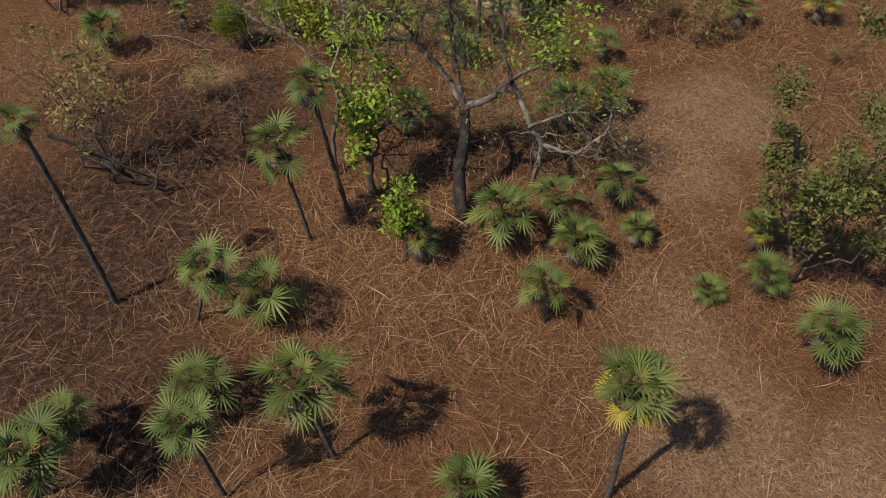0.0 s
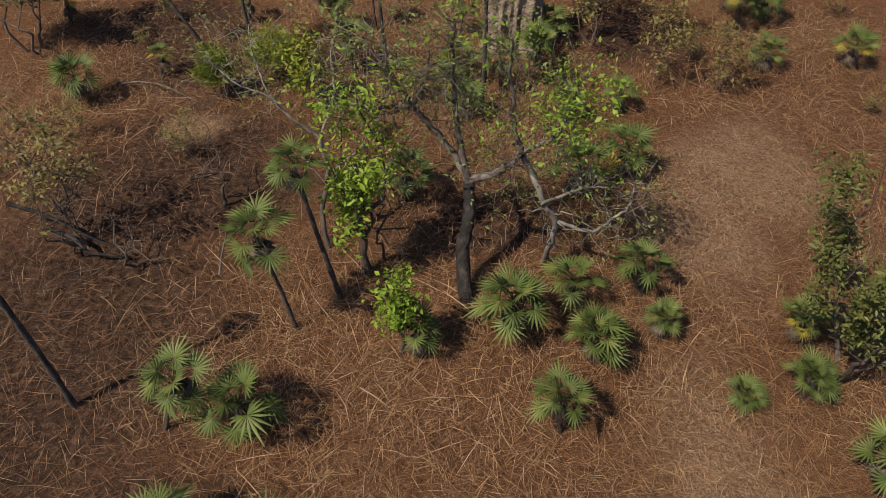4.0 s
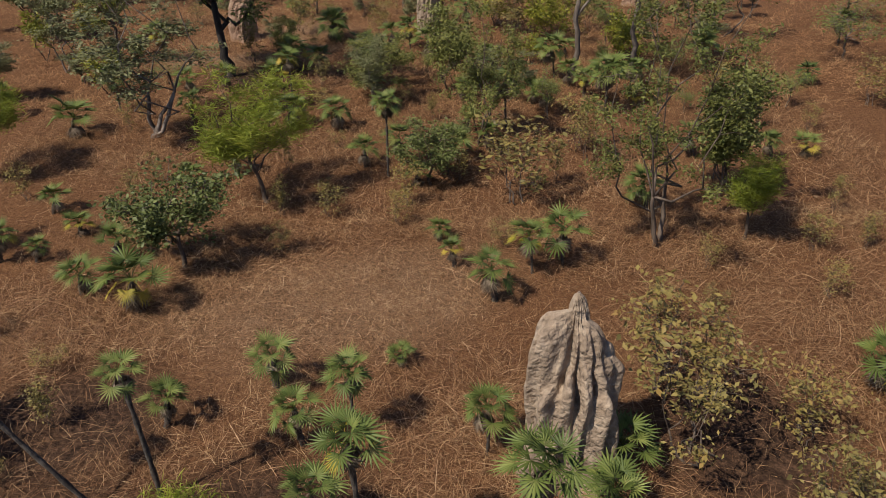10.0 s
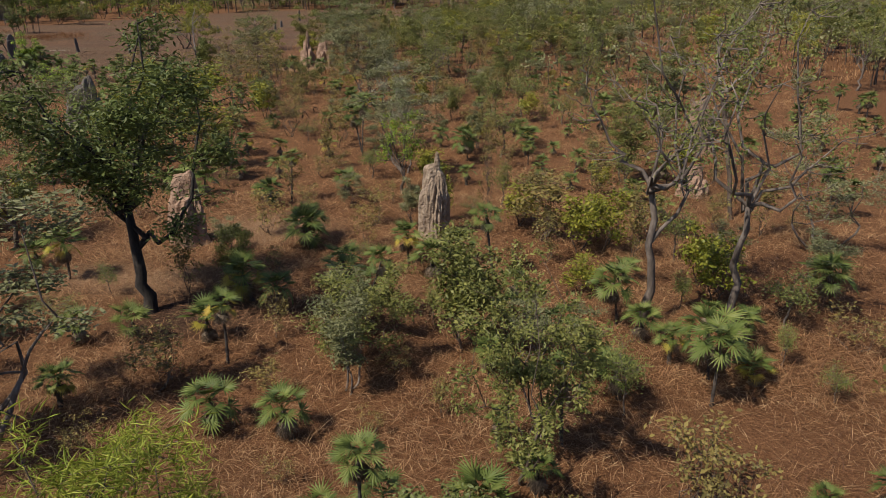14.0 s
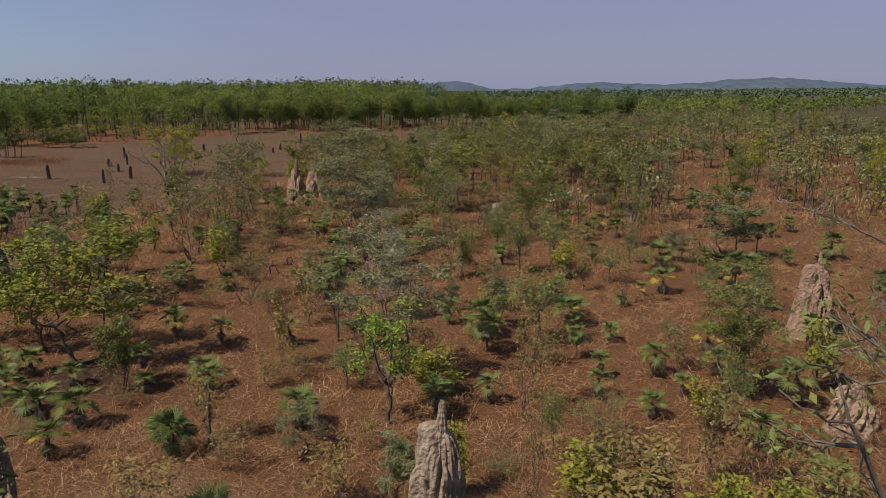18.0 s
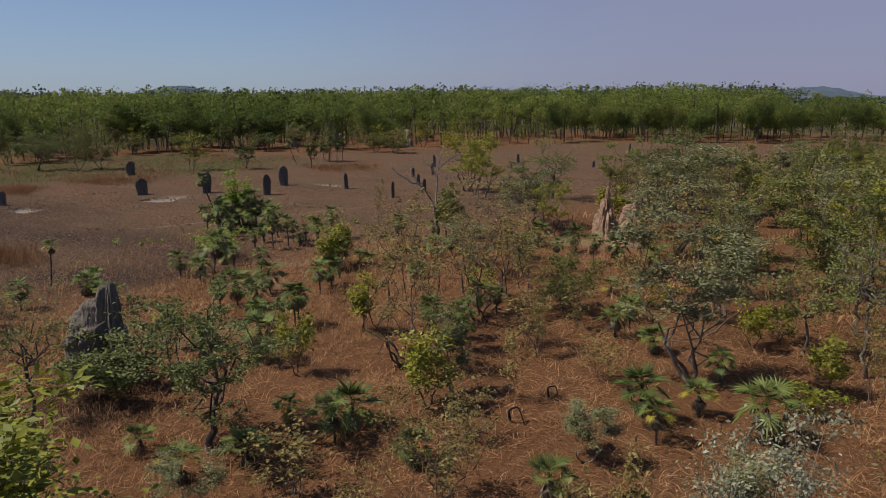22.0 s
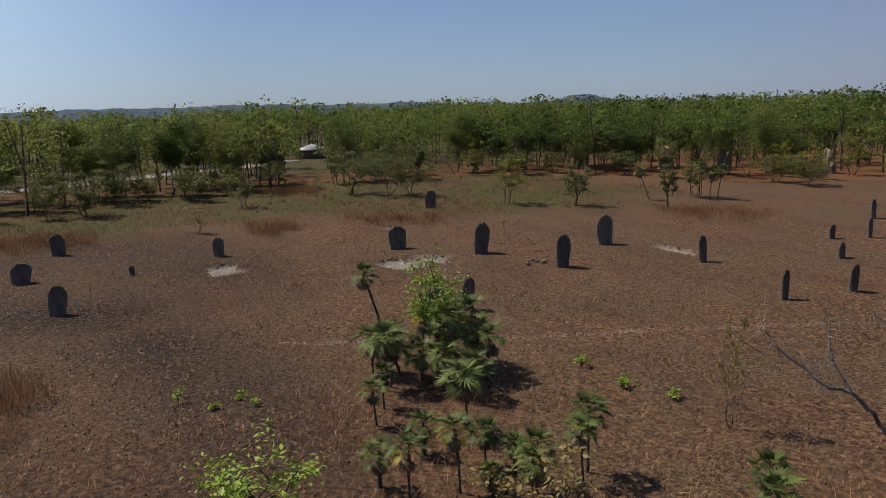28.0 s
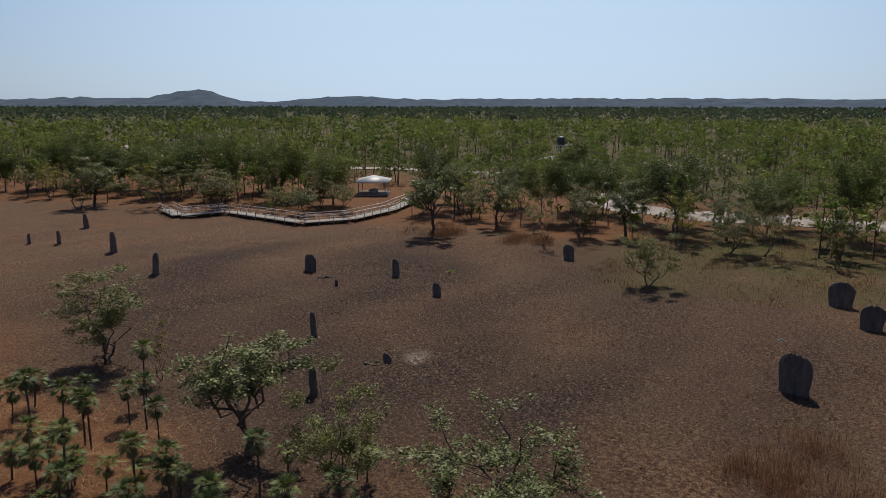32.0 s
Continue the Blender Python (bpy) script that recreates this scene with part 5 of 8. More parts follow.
tree("green2", -40.75, 60.37, 5.89, 4.58)
tree("leafy", -40.69, 66.62, 5.45, 3.59)
tree("green2", -41.07, 73.74, 5.33, 5.38)
tree("leafy", -81.53, 62.18, 5.55, 4.34)
tree("green2", -88.98, 31.50, 8.41, 5.47)
tree("leafy", -100.57, 63.30, 5.81, 5.42)
tree("leafy", -101.34, 66.55, 6.00, 5.32)
tree("green2", -99.12, 34.16, 6.80, 4.40)
tree("sap", -95.71, 48.31, 6.66, 3.87)
tree("green2", -102.12, 50.57, 6.93, 4.71)
tree("leafy", -117.99, 55.83, 9.82, 7.77)
tree("sap", -90.54, 46.14, 6.95, 3.74)
tree("leafy", -104.90, 24.22, 6.57, 4.90)
tree("leafy", -98.71, 20.86, 4.42, 4.79)
tree("leafy", -80.54, -16.41, 6.09, 6.07)
tree("green2", -75.38, -25.64, 7.49, 6.15)
tree("leafy", -83.64, -6.10, 6.30, 5.01)
tree("leafy", -95.36, 8.19, 5.48, 5.03)
tree("sap", -101.20, -4.84, 5.17, 4.68)
tree("leafy", -72.27, -24.57, 6.02, 4.28)
tree("leafy", -110.54, 70.67, 4.46, 3.77)
tree("leafy", -109.82, 74.66, 4.30, 4.23)
tree("sap", -115.04, 52.22, 7.47, 3.71)
tree("leafy", -109.60, 29.96, 6.58, 4.91)
tree("leafy", -98.94, 73.92, 4.43, 1.08)
tree("green2", -0.99, 33.49, 2.24, 2.0)
tree("leafy", -3.23, 42.30, 2.54, 2.57)
tree("sap", -0.10, 33.68, 1.24, 1.15)
tree("bare", 3.62, 39.29, 2.21, 1.01)
tree("leafy", -0.27, 42.53, 3.55, 2.11)
tree("grey", 1.95, 41.44, 2.26, 2.38)
tree("grey", -3.66, 43.50, 1.99, 1.33)
tree("leafy", -8.26, 47.20, 2.29, 1.06)
tree("sap", 3.10, 51.72, 2.85, 2.09)
tree("yellow", 5.38, 50.73, 2.35, 2.02)
tree("dead", -8.00, 13.14, 2.20, 2.60, None, "low dead shrub of dark crooked branches")
tree("dead", -6.45, 12.44, 1.60, 2.40, None, "low dead shrub of dark crooked branches")
tree("dead", -5.10, 14.26, 2.40, 1.60, None, "low dead shrub of dark crooked branches")
tree("dead", -9.66, 14.68, 2.60, 2.40, None, "low dead shrub of dark crooked branches")
tree("dead", -1.32, 12.59, 2.40, 1.40, None, "low dead shrub of dark crooked branches")
tree("dead", -5.83, 18.60, 1.60, 2.40, None, "low dead shrub of dark crooked branches")
tree("dead", 4.08, 23.43, 1.80, 1.60, None, "low dead shrub of dark crooked branches")
tree("dead", -3.47, 18.80, 1.80, 2.00, None, "low dead shrub of dark crooked branches")
tree("dead", -8.18, 13.55, 1.70, 2.20, None, "low dead shrub of dark crooked branches")
tree("bright", -45.0, 101.7, 4.6, 1.9)

# the fan palms that stand near the way
fan_palm(-6.59, 9.01, 4.44, 0.40, -0.09, -0.00, True, 2)
fan_palm(-2.90, 10.70, 2.62, 0.74, -0.31, -0.00, True, 0)
fan_palm(-2.15, 11.53, 3.41, 0.55, -0.45, -0.00, True, 0)
fan_palm(-4.84, 8.55, 1.52, 0.67, 0.57, 0.00, True, 0)
fan_palm(-3.49, 8.43, 1.05, 0.79, 0.14, 0.00, True, 0)
fan_palm(-0.52, 10.12, 0.73, 0.58, -0.04, -0.00, True, 2)
fan_palm(1.23, 10.60, 1.04, 0.81, -0.07, -0.00, True, 0)
fan_palm(2.45, 11.31, 0.76, 0.67, -0.09, -0.00, True, 0)
fan_palm(2.75, 10.12, 0.68, 0.71, -0.10, -0.00, True, 0)
fan_palm(1.95, 8.59, 1.08, 0.61, -0.12, -0.00, True, 0)
fan_palm(3.83, 11.68, 0.93, 0.62, -0.11, -0.00, True, 0)
fan_palm(4.08, 10.63, 0.55, 0.43, -0.11, -0.00, True, 2)
fan_palm(6.71, 10.49, 0.71, 0.54, -0.24, -0.00, True, 1)
fan_palm(6.53, 9.31, 0.60, 0.52, -0.26, -0.00, True, 0)
fan_palm(5.24, 9.15, 0.38, 0.42, -0.11, -0.00, True, 0)
fan_palm(7.17, 7.49, 1.21, 0.66, -0.51, -0.00, True, 0)
fan_palm(2.63, 5.06, 3.16, 0.68, -0.18, -0.00, True, 1)
fan_palm(-1.81, 5.66, 2.23, 0.80, -0.25, -0.00, True, 0)
fan_palm(-4.35, 6.55, 0.81, 0.66, 0.26, 0.00, True, 0)
fan_palm(-3.52, 5.01, 2.23, 0.55, -0.07, -0.00, True, 0)
fan_palm(-6.53, 5.99, 0.78, 0.54, 0.31, 0.00, True, 2)
fan_palm(-6.61, 4.98, 1.50, 0.74, 0.50, 0.00, True, 2)
fan_palm(0.44, 4.86, 0.65, 0.60, -0.07, -0.00, True, 0)
fan_palm(9.03, 19.99, 0.59, 0.61, -0.27, -0.00, True, 0)
fan_palm(11.51, 20.19, 0.68, 0.68, -0.27, -0.00, True, 1)
fan_palm(-10.02, 18.31, 0.77, 0.74, 0.27, 0.00, True, 0)
fan_palm(4.51, 18.03, 0.58, 0.57, -0.10, -0.00, True, 0)
fan_palm(-1.01, 14.54, 0.86, 0.64, 0.10, 0.00, True, 2)
fan_palm(3.16, 14.70, 0.78, 0.83, -0.25, -0.00, True, 0)
fan_palm(-11.68, 22.46, 0.77, 0.67, 0.14, 0.00, True, 1)
fan_palm(8.96, 23.45, 0.74, 0.86, -0.14, -0.00, True, 0)
fan_palm(9.82, 22.82, 0.90, 0.75, -0.31, -0.00, True, 0)
fan_palm(4.24, 15.34, 0.83, 0.74, -0.17, -0.00, True, 1)
fan_palm(-6.81, 20.49, 3.42, 0.44, -1.58, -0.00, True, 0)
fan_palm(-5.69, 20.71, 3.10, 0.47, -0.02, -0.00, True, 2)
fan_palm(-6.21, 22.53, 0.76, 0.54, 0.17, 0.00, True, 0)
fan_palm(-8.29, 26.52, 0.96, 0.94, 0.08, 0.00, True, 1)
fan_palm(-10.02, 27.31, 0.61, 0.65, 0.09, 0.00, True, 0)
fan_palm(-9.76, 28.91, 0.73, 0.61, 0.19, 0.00, True, 0)
fan_palm(-11.40, 30.42, 0.41, 0.54, 0.03, 0.00, True, 1)
fan_palm(-13.13, 29.03, 0.83, 0.62, 0.20, 0.00, True, 1)
fan_palm(-12.94, 31.90, 0.57, 0.57, 0.18, 0.00, True, 0)
fan_palm(-4.16, 23.64, 0.86, 0.64, 0.05, 0.00, True, 0)
fan_palm(-3.30, 21.98, 0.99, 0.59, -0.07, -0.00, True, 0)
fan_palm(-1.70, 18.86, 3.41, 0.60, -0.06, -0.00, True, 1)
fan_palm(-2.23, 22.15, 1.69, 0.54, -0.05, -0.00, True, 0)
fan_palm(-2.72, 19.94, 1.10, 0.64, 0.01, 0.00, True, 2)
fan_palm(0.33, 21.71, 1.21, 0.61, -0.01, -0.00, True, 2)
fan_palm(0.85, 18.24, 3.70, 0.62, -0.02, -0.00, True, 2)
fan_palm(3.00, 21.30, 0.81, 0.73, -0.21, -0.00, True, 0)
fan_palm(2.56, 20.15, 0.79, 0.69, -0.14, -0.00, True, 0)
fan_palm(0.22, 19.30, 0.86, 0.62, -0.01, -0.00, True, 0)
fan_palm(1.40, 19.01, 1.15, 0.67, -0.07, -0.00, True, 0)
fan_palm(-0.03, 18.25, 0.78, 0.61, -0.00, -0.00, True, 1)
fan_palm(0.45, 17.65, 0.65, 0.61, -0.02, -0.00, True, 0)
fan_palm(-1.21, 18.27, 1.08, 0.44, 0.06, 0.00, True, 1)
fan_palm(-1.49, 24.37, 0.27, 0.40, 0.01, 0.00, True, 0)
fan_palm(3.11, 17.61, 0.62, 0.51, -0.09, -0.00, True, 0)
fan_palm(0.78, 26.82, 0.95, 0.72, -0.10, -0.00, True, 0)
fan_palm(1.85, 28.02, 1.16, 0.68, -0.13, -0.00, True, 1)
fan_palm(2.71, 28.31, 1.17, 0.76, -0.08, -0.00, True, 0)
fan_palm(-0.23, 28.42, 0.58, 0.42, -0.08, -0.00, True, 1)
fan_palm(-0.66, 29.84, 0.40, 0.41, 0.01, 0.00, True, 0)
fan_palm(5.76, 31.57, 0.82, 0.69, -0.20, -0.00, True, 0)
fan_palm(12.21, 35.08, 0.45, 0.62, -0.11, -0.00, True, 1)
fan_palm(10.88, 34.88, 0.71, 0.48, -0.16, -0.00, True, 2)
fan_palm(8.80, 22.09, 1.47, 0.70, -0.48, -0.00, True, 1)
fan_palm(-8.03, 19.59, 0.64, 0.46, 0.16, 0.00, True, 1)
fan_palm(-4.57, 38.24, 0.84, 0.78, -0.15, -0.00, True, 2)
fan_palm(-2.45, 34.21, 2.63, 0.62, 0.07, 0.00, True, 0)
fan_palm(-0.38, 34.12, 1.09, 0.68, -0.19, -0.00, True, 2)
fan_palm(-1.49, 33.44, 0.43, 0.51, 0.12, 0.00, True, 2)
fan_palm(-7.70, 34.45, 0.71, 0.61, 0.02, 0.00, True, 0)
fan_palm(-15.11, 38.15, 0.77, 1.00, 0.24, 0.00, True, 0)
fan_palm(-12.03, 28.99, 0.50, 0.40, 0.12, 0.00, True, 2)
fan_palm(-10.05, 42.90, 0.75, 0.70, -0.17, -0.00, True, 0)
fan_palm(-7.11, 41.76, 1.82, 0.65, 0.04, 0.00, True, 1)
fan_palm(-6.40, 50.99, 0.93, 1.00, -0.12, -0.00, False, 0)
fan_palm(-7.54, 46.12, 0.98, 1.00, -0.22, -0.00, True, 1)
fan_palm(-6.44, 45.00, 0.91, 0.75, 0.09, 0.00, True, 0)
fan_palm(-4.45, 47.81, 0.73, 0.82, -0.18, -0.00, True, 0)
fan_palm(-6.55, 38.50, 0.93, 0.82, 0.04, 0.00, True, 0)
fan_palm(-3.55, 41.68, 0.72, 0.58, 0.04, 0.00, True, 1)
fan_palm(-2.05, 34.96, 1.14, 0.68, -0.02, -0.00, True, 0)
fan_palm(-0.18, 35.40, 0.70, 0.85, -0.00, -0.00, True, 2)
fan_palm(-3.29, 34.98, 0.66, 0.63, -0.02, -0.00, True, 0)
fan_palm(-9.27, 56.36, 0.75, 0.74, 0.08, 0.00, False, 0)
fan_palm(2.54, 42.83, 0.85, 0.77, -0.04, -0.00, True, 0)
fan_palm(1.88, 38.04, 1.96, 0.71, -0.08, -0.00, True, 0)
fan_palm(4.53, 44.20, 1.52, 0.84, -0.21, -0.00, True, 2)
fan_palm(3.66, 39.99, 0.78, 0.69, -0.14, -0.00, True, 0)
fan_palm(6.38, 41.06, 1.48, 1.00, -0.18, -0.00, True, 2)
fan_palm(11.77, 45.04, 1.38, 0.95, -0.36, -0.00, True, 2)
fan_palm(8.39, 35.51, 0.83, 0.64, -0.24, -0.00, True, 2)
fan_palm(7.14, 35.90, 0.34, 0.40, -0.13, -0.00, True, 0)
fan_palm(-10.79, 39.57, 0.81, 0.61, 0.08, 0.00, True, 1)
fan_palm(-8.93, 33.02, 0.62, 0.62, 0.14, 0.00, True, 0)
fan_palm(1.10, 36.37, 0.69, 0.58, -0.02, -0.00, True, 2)
fan_palm(-5.96, 58.03, 0.77, 0.77, 0.16, 0.00, True, 2)
fan_palm(0.36, 66.63, 0.86, 0.97, -0.16, -0.00, False, 0)
fan_palm(0.85, 47.86, 2.35, 0.68, -0.28, -0.00, True, 0)
fan_palm(-1.38, 48.17, 0.75, 1.00, 0.01, 0.00, True, 2)
fan_palm(-2.30, 49.25, 1.17, 0.74, -0.07, -0.00, True, 1)
fan_palm(-0.18, 49.08, 0.87, 0.89, -0.18, -0.00, True, 2)
fan_palm(-4.18, 45.70, 1.02, 1.00, -0.02, -0.00, True, 0)
fan_palm(-3.50, 44.19, 2.19, 0.60, 0.66, 0.01, True, 0)
fan_palm(5.49, 47.41, 0.46, 0.72, -0.04, -0.00, True, 0)
fan_palm(-8.13, 43.04, 0.69, 0.80, 0.09, 0.00, True, 1)
fan_palm(1.20, 43.78, 0.79, 0.68, -0.03, -0.00, True, 0)
fan_palm(5.07, 43.18, 0.76, 0.71, -0.08, -0.00, True, 0)
fan_palm(8.34, 43.21, 0.76, 0.52, -0.13, -0.00, True, 2)
fan_palm(-6.54, 51.83, 1.04, 0.94, 0.01, 0.00, True, 0)
fan_palm(4.21, 72.57, 0.47, 0.77, -0.01, -0.00, False, 0)
fan_palm(-14.24, 58.42, 0.74, 0.79, -0.00, -0.00, True, 0)
fan_palm(-16.94, 62.50, 0.60, 0.67, -0.03, -0.00, True, 0)
fan_palm(-16.69, 60.46, 0.57, 0.63, 0.08, 0.00, True, 1)
fan_palm(-12.75, 56.09, 0.72, 0.64, 0.09, 0.00, True, 1)
fan_palm(-8.38, 57.05, 2.21, 0.54, 0.18, 0.00, True, 1)
fan_palm(-13.19, 74.17, 0.49, 0.67, 0.04, 0.00, False, 2)
fan_palm(6.20, 62.18, 0.87, 0.66, 0.18, 0.00, True, 0)
fan_palm(10.53, 59.62, 1.12, 0.85, -0.21, -0.00, True, 0)
fan_palm(8.18, 56.91, 0.59, 0.73, -0.14, -0.00, True, 0)
fan_palm(22.46, 80.95, 0.93, 1.00, -0.10, -0.00, False, 1)
fan_palm(16.87, 65.03, 0.77, 0.72, -0.10, -0.00, True, 0)
fan_palm(16.25, 78.02, 0.53, 0.65, -0.04, -0.00, False, 0)
fan_palm(8.75, 54.03, 0.70, 0.64, -0.15, -0.00, True, 2)
fan_palm(9.06, 51.78, 0.48, 0.51, -0.06, -0.00, True, 0)
fan_palm(-7.69, 79.49, 1.10, 0.91, -0.38, -0.00, False, 2)
fan_palm(-6.12, 67.42, 2.32, 0.94, -0.35, -0.00, False, 0)
fan_palm(-5.95, 66.34, 3.13, 0.94, 0.21, 0.02, True, 0)
fan_palm(-16.18, 75.32, 0.61, 1.00, 0.19, 0.02, False, 1)
fan_palm(-1.25, 68.44, 0.84, 0.67, -0.00, -0.00, True, 0)
fan_palm(4.37, 68.16, 0.74, 0.89, -0.14, -0.01, True, 0)
fan_palm(-9.81, 57.42, 0.41, 0.60, 0.04, 0.00, True, 0)
fan_palm(-14.89, 61.40, 0.50, 0.55, 0.06, 0.01, True, 0)
fan_palm(11.23, 78.23, 0.91, 1.00, -0.21, -0.02, False, 0)
fan_palm(7.52, 80.35, 0.80, 0.59, -0.04, -0.00, False, 0)
fan_palm(9.26, 64.57, 0.71, 0.68, -0.16, -0.02, True, 1)
fan_palm(8.85, 62.30, 0.65, 0.62, -0.15, -0.02, True, 0)
fan_palm(5.57, 66.00, 0.54, 0.52, -0.03, -0.00, True, 0)
fan_palm(13.83, 76.32, 0.86, 0.82, -0.22, -0.02, False, 1)
fan_palm(5.57, 58.87, 0.49, 0.60, -0.19, -0.02, True, 0)
fan_palm(-17.27, 71.97, 0.55, 0.74, 0.04, 0.01, True, 0)
fan_palm(-15.82, 74.15, 1.04, 0.78, -0.05, -0.02, True, 2)
fan_palm(-17.54, 74.30, 0.82, 0.57, -0.06, -0.02, True, 1)
fan_palm(-9.08, 73.80, 0.74, 0.72, 0.00, 0.00, True, 2)
fan_palm(-26.87, 89.30, 1.09, 0.90, -0.10, -0.03, False, 0)
fan_palm(1.98, 79.57, 0.95, 0.55, -0.18, -0.06, True, 2)
fan_palm(9.59, 107.26, 1.02, 1.00, -0.10, -0.03, False, 1)
fan_palm(1.99, 108.83, 0.88, 0.82, -0.06, -0.02, False, 0)
fan_palm(7.35, 90.54, 0.88, 0.84, -0.23, -0.07, False, 0)
fan_palm(-14.13, 69.48, 0.29, 0.46, 0.02, 0.01, True, 0)
fan_palm(-38.07, 78.95, 1.12, 0.78, 0.01, 0.01, True, 0)
fan_palm(-33.81, 87.46, 2.08, 1.00, 0.30, 0.23, False, 0)
fan_palm(-29.02, 86.79, 1.14, 0.97, -0.06, -0.05, True, 0)
fan_palm(-27.57, 84.37, 0.93, 0.73, -0.15, -0.11, True, 0)
fan_palm(-28.88, 84.19, 1.18, 1.00, -0.04, -0.03, True, 0)
fan_palm(-26.51, 87.75, 1.36, 0.78, -0.04, -0.03, True, 2)
fan_palm(-26.97, 77.71, 1.51, 0.58, 0.10, 0.08, True, 1)
fan_palm(-10.76, 90.12, 0.75, 0.79, -0.06, -0.05, True, 2)
fan_palm(-12.69, 94.18, 0.44, 0.69, -0.03, -0.02, True, 1)
fan_palm(-8.88, 86.12, 0.63, 0.71, -0.11, -0.09, True, 2)
fan_palm(-11.39, 100.21, 1.00, 0.96, -0.09, -0.07, True, 0)
fan_palm(-28.94, 92.38, 1.14, 1.00, 0.12, 0.09, False, 0)
fan_palm(-23.37, 92.60, 0.65, 0.71, -0.01, -0.01, False, 0)
fan_palm(-26.53, 82.89, 0.44, 0.68, 0.02, 0.01, True, 0)
fan_palm(-19.98, 100.46, 0.88, 0.93, -0.04, -0.03, False, 0)
fan_palm(-20.32, 104.56, 0.96, 0.95, -0.05, -0.04, False, 0)
fan_palm(-14.10, 101.27, 1.08, 0.92, -0.08, -0.06, False, 0)
fan_palm(-17.50, 103.71, 1.20, 0.89, -0.07, -0.06, False, 1)
fan_palm(-40.87, 82.42, 2.37, 0.56, 0.11, 0.18, True, 1)
fan_palm(-37.56, 82.27, 0.68, 0.85, 0.00, 0.01, True, 2)
fan_palm(-38.41, 83.36, 0.78, 0.64, 0.00, 0.01, True, 0)
fan_palm(-36.13, 81.84, 0.49, 0.63, 0.03, 0.05, True, 0)
fan_palm(-35.91, 87.08, 1.11, 0.79, -0.00, -0.00, True, 0)
fan_palm(-35.75, 88.61, 1.23, 0.66, -0.01, -0.01, True, 0)
fan_palm(-33.90, 86.66, 1.02, 0.72, -0.00, -0.00, True, 2)
fan_palm(-34.23, 88.97, 1.01, 0.63, -0.02, -0.03, True, 1)
fan_palm(-35.29, 90.67, 0.91, 0.56, 0.02, 0.03, True, 0)
fan_palm(-32.19, 89.75, 1.19, 0.65, -0.00, -0.00, True, 0)
fan_palm(-36.84, 90.66, 1.34, 0.42, 0.00, 0.00, True, 0)
fan_palm(-41.63, 97.33, 1.25, 0.56, -0.05, -0.08, True, 0)
fan_palm(-36.38, 95.71, 1.67, 0.65, -0.02, -0.02, True, 1)
fan_palm(-37.87, 95.54, 0.98, 0.64, 0.01, 0.01, True, 2)
fan_palm(-36.34, 97.25, 1.82, 0.67, -0.06, -0.09, True, 1)
fan_palm(-39.17, 99.53, 1.93, 0.93, -0.13, -0.20, True, 0)
fan_palm(-34.55, 98.39, 1.35, 0.60, -0.01, -0.02, True, 0)
fan_palm(-34.71, 100.36, 1.69, 0.68, -0.05, -0.08, True, 0)
fan_palm(-29.90, 102.10, 1.64, 0.73, -0.06, -0.09, True, 2)
fan_palm(-27.47, 102.24, 1.42, 0.67, 0.02, 0.04, True, 0)
fan_palm(-25.12, 98.24, 0.91, 0.83, -0.04, -0.07, True, 0)
fan_palm(-24.44, 99.25, 0.91, 0.60, -0.05, -0.08, True, 0)
fan_palm(-28.57, 94.63, 0.47, 0.64, -0.01, -0.01, True, 1)
fan_palm(-27.61, 94.14, 0.47, 0.61, -0.01, -0.01, True, 0)
fan_palm(-45.62, 100.41, 4.10, 0.65, -0.72, -1.13, False, 2)
fan_palm(-35.21, 48.59, 1.81, 0.79, -0.10, 0.12, False, 0)
fan_palm(-36.80, 47.29, 1.59, 0.77, -0.07, 0.09, False, 0)
fan_palm(-36.81, 50.57, 1.81, 0.73, -0.08, 0.10, False, 0)
fan_palm(-34.48, 52.42, 1.12, 0.73, -0.05, 0.06, False, 1)
fan_palm(-34.16, 55.29, 1.32, 0.69, -0.04, 0.05, True, 2)
fan_palm(-34.14, 57.46, 1.02, 0.66, -0.02, 0.03, True, 0)
fan_palm(-35.04, 58.59, 1.14, 0.60, -0.07, 0.08, True, 2)
fan_palm(-35.95, 59.71, 1.02, 0.66, -0.02, 0.03, True, 1)
fan_palm(-36.71, 61.34, 1.01, 0.59, -0.05, 0.06, True, 2)
fan_palm(-40.33, 63.69, 1.31, 0.62, -0.03, 0.04, True, 0)
fan_palm(-42.45, 66.32, 1.31, 0.62, -0.02, 0.02, True, 0)
fan_palm(-32.95, 54.55, 1.30, 0.73, -0.07, 0.08, True, 2)
fan_palm(-37.80, 50.74, 1.84, 0.67, -0.11, 0.14, False, 1)
fan_palm(-44.74, 103.38, 2.44, 0.89, 0.00, 0.00, True, 1)
fan_palm(-45.87, 103.02, 1.49, 0.89, 0.00, 0.00, True, 2)
fan_palm(-44.75, 102.03, 1.67, 0.89, 0.00, 0.00, True, 1)
fan_palm(-43.06, 103.06, 1.69, 0.89, 0.00, 0.00, True, 0)
fan_palm(-46.21, 99.47, 1.47, 0.89, 0.00, 0.00, True, 0)
fan_palm(-45.61, 101.56, 2.26, 0.89, 0.00, 0.00, True, 1)
fan_palm(-45.66, 100.05, 1.20, 0.89, 0.00, 0.00, True, 0)
fan_palm(-43.87, 101.37, 1.02, 0.89, 0.00, 0.00, True, 2)
fan_palm(-44.92, 103.68, 1.44, 0.89, 0.00, 0.00, True, 0)
fan_palm(-43.87, 101.65, 2.58, 0.89, 0.00, 0.00, True, 2)
fan_palm(-46.09, 102.15, 1.98, 0.89, 0.00, 0.00, True, 0)
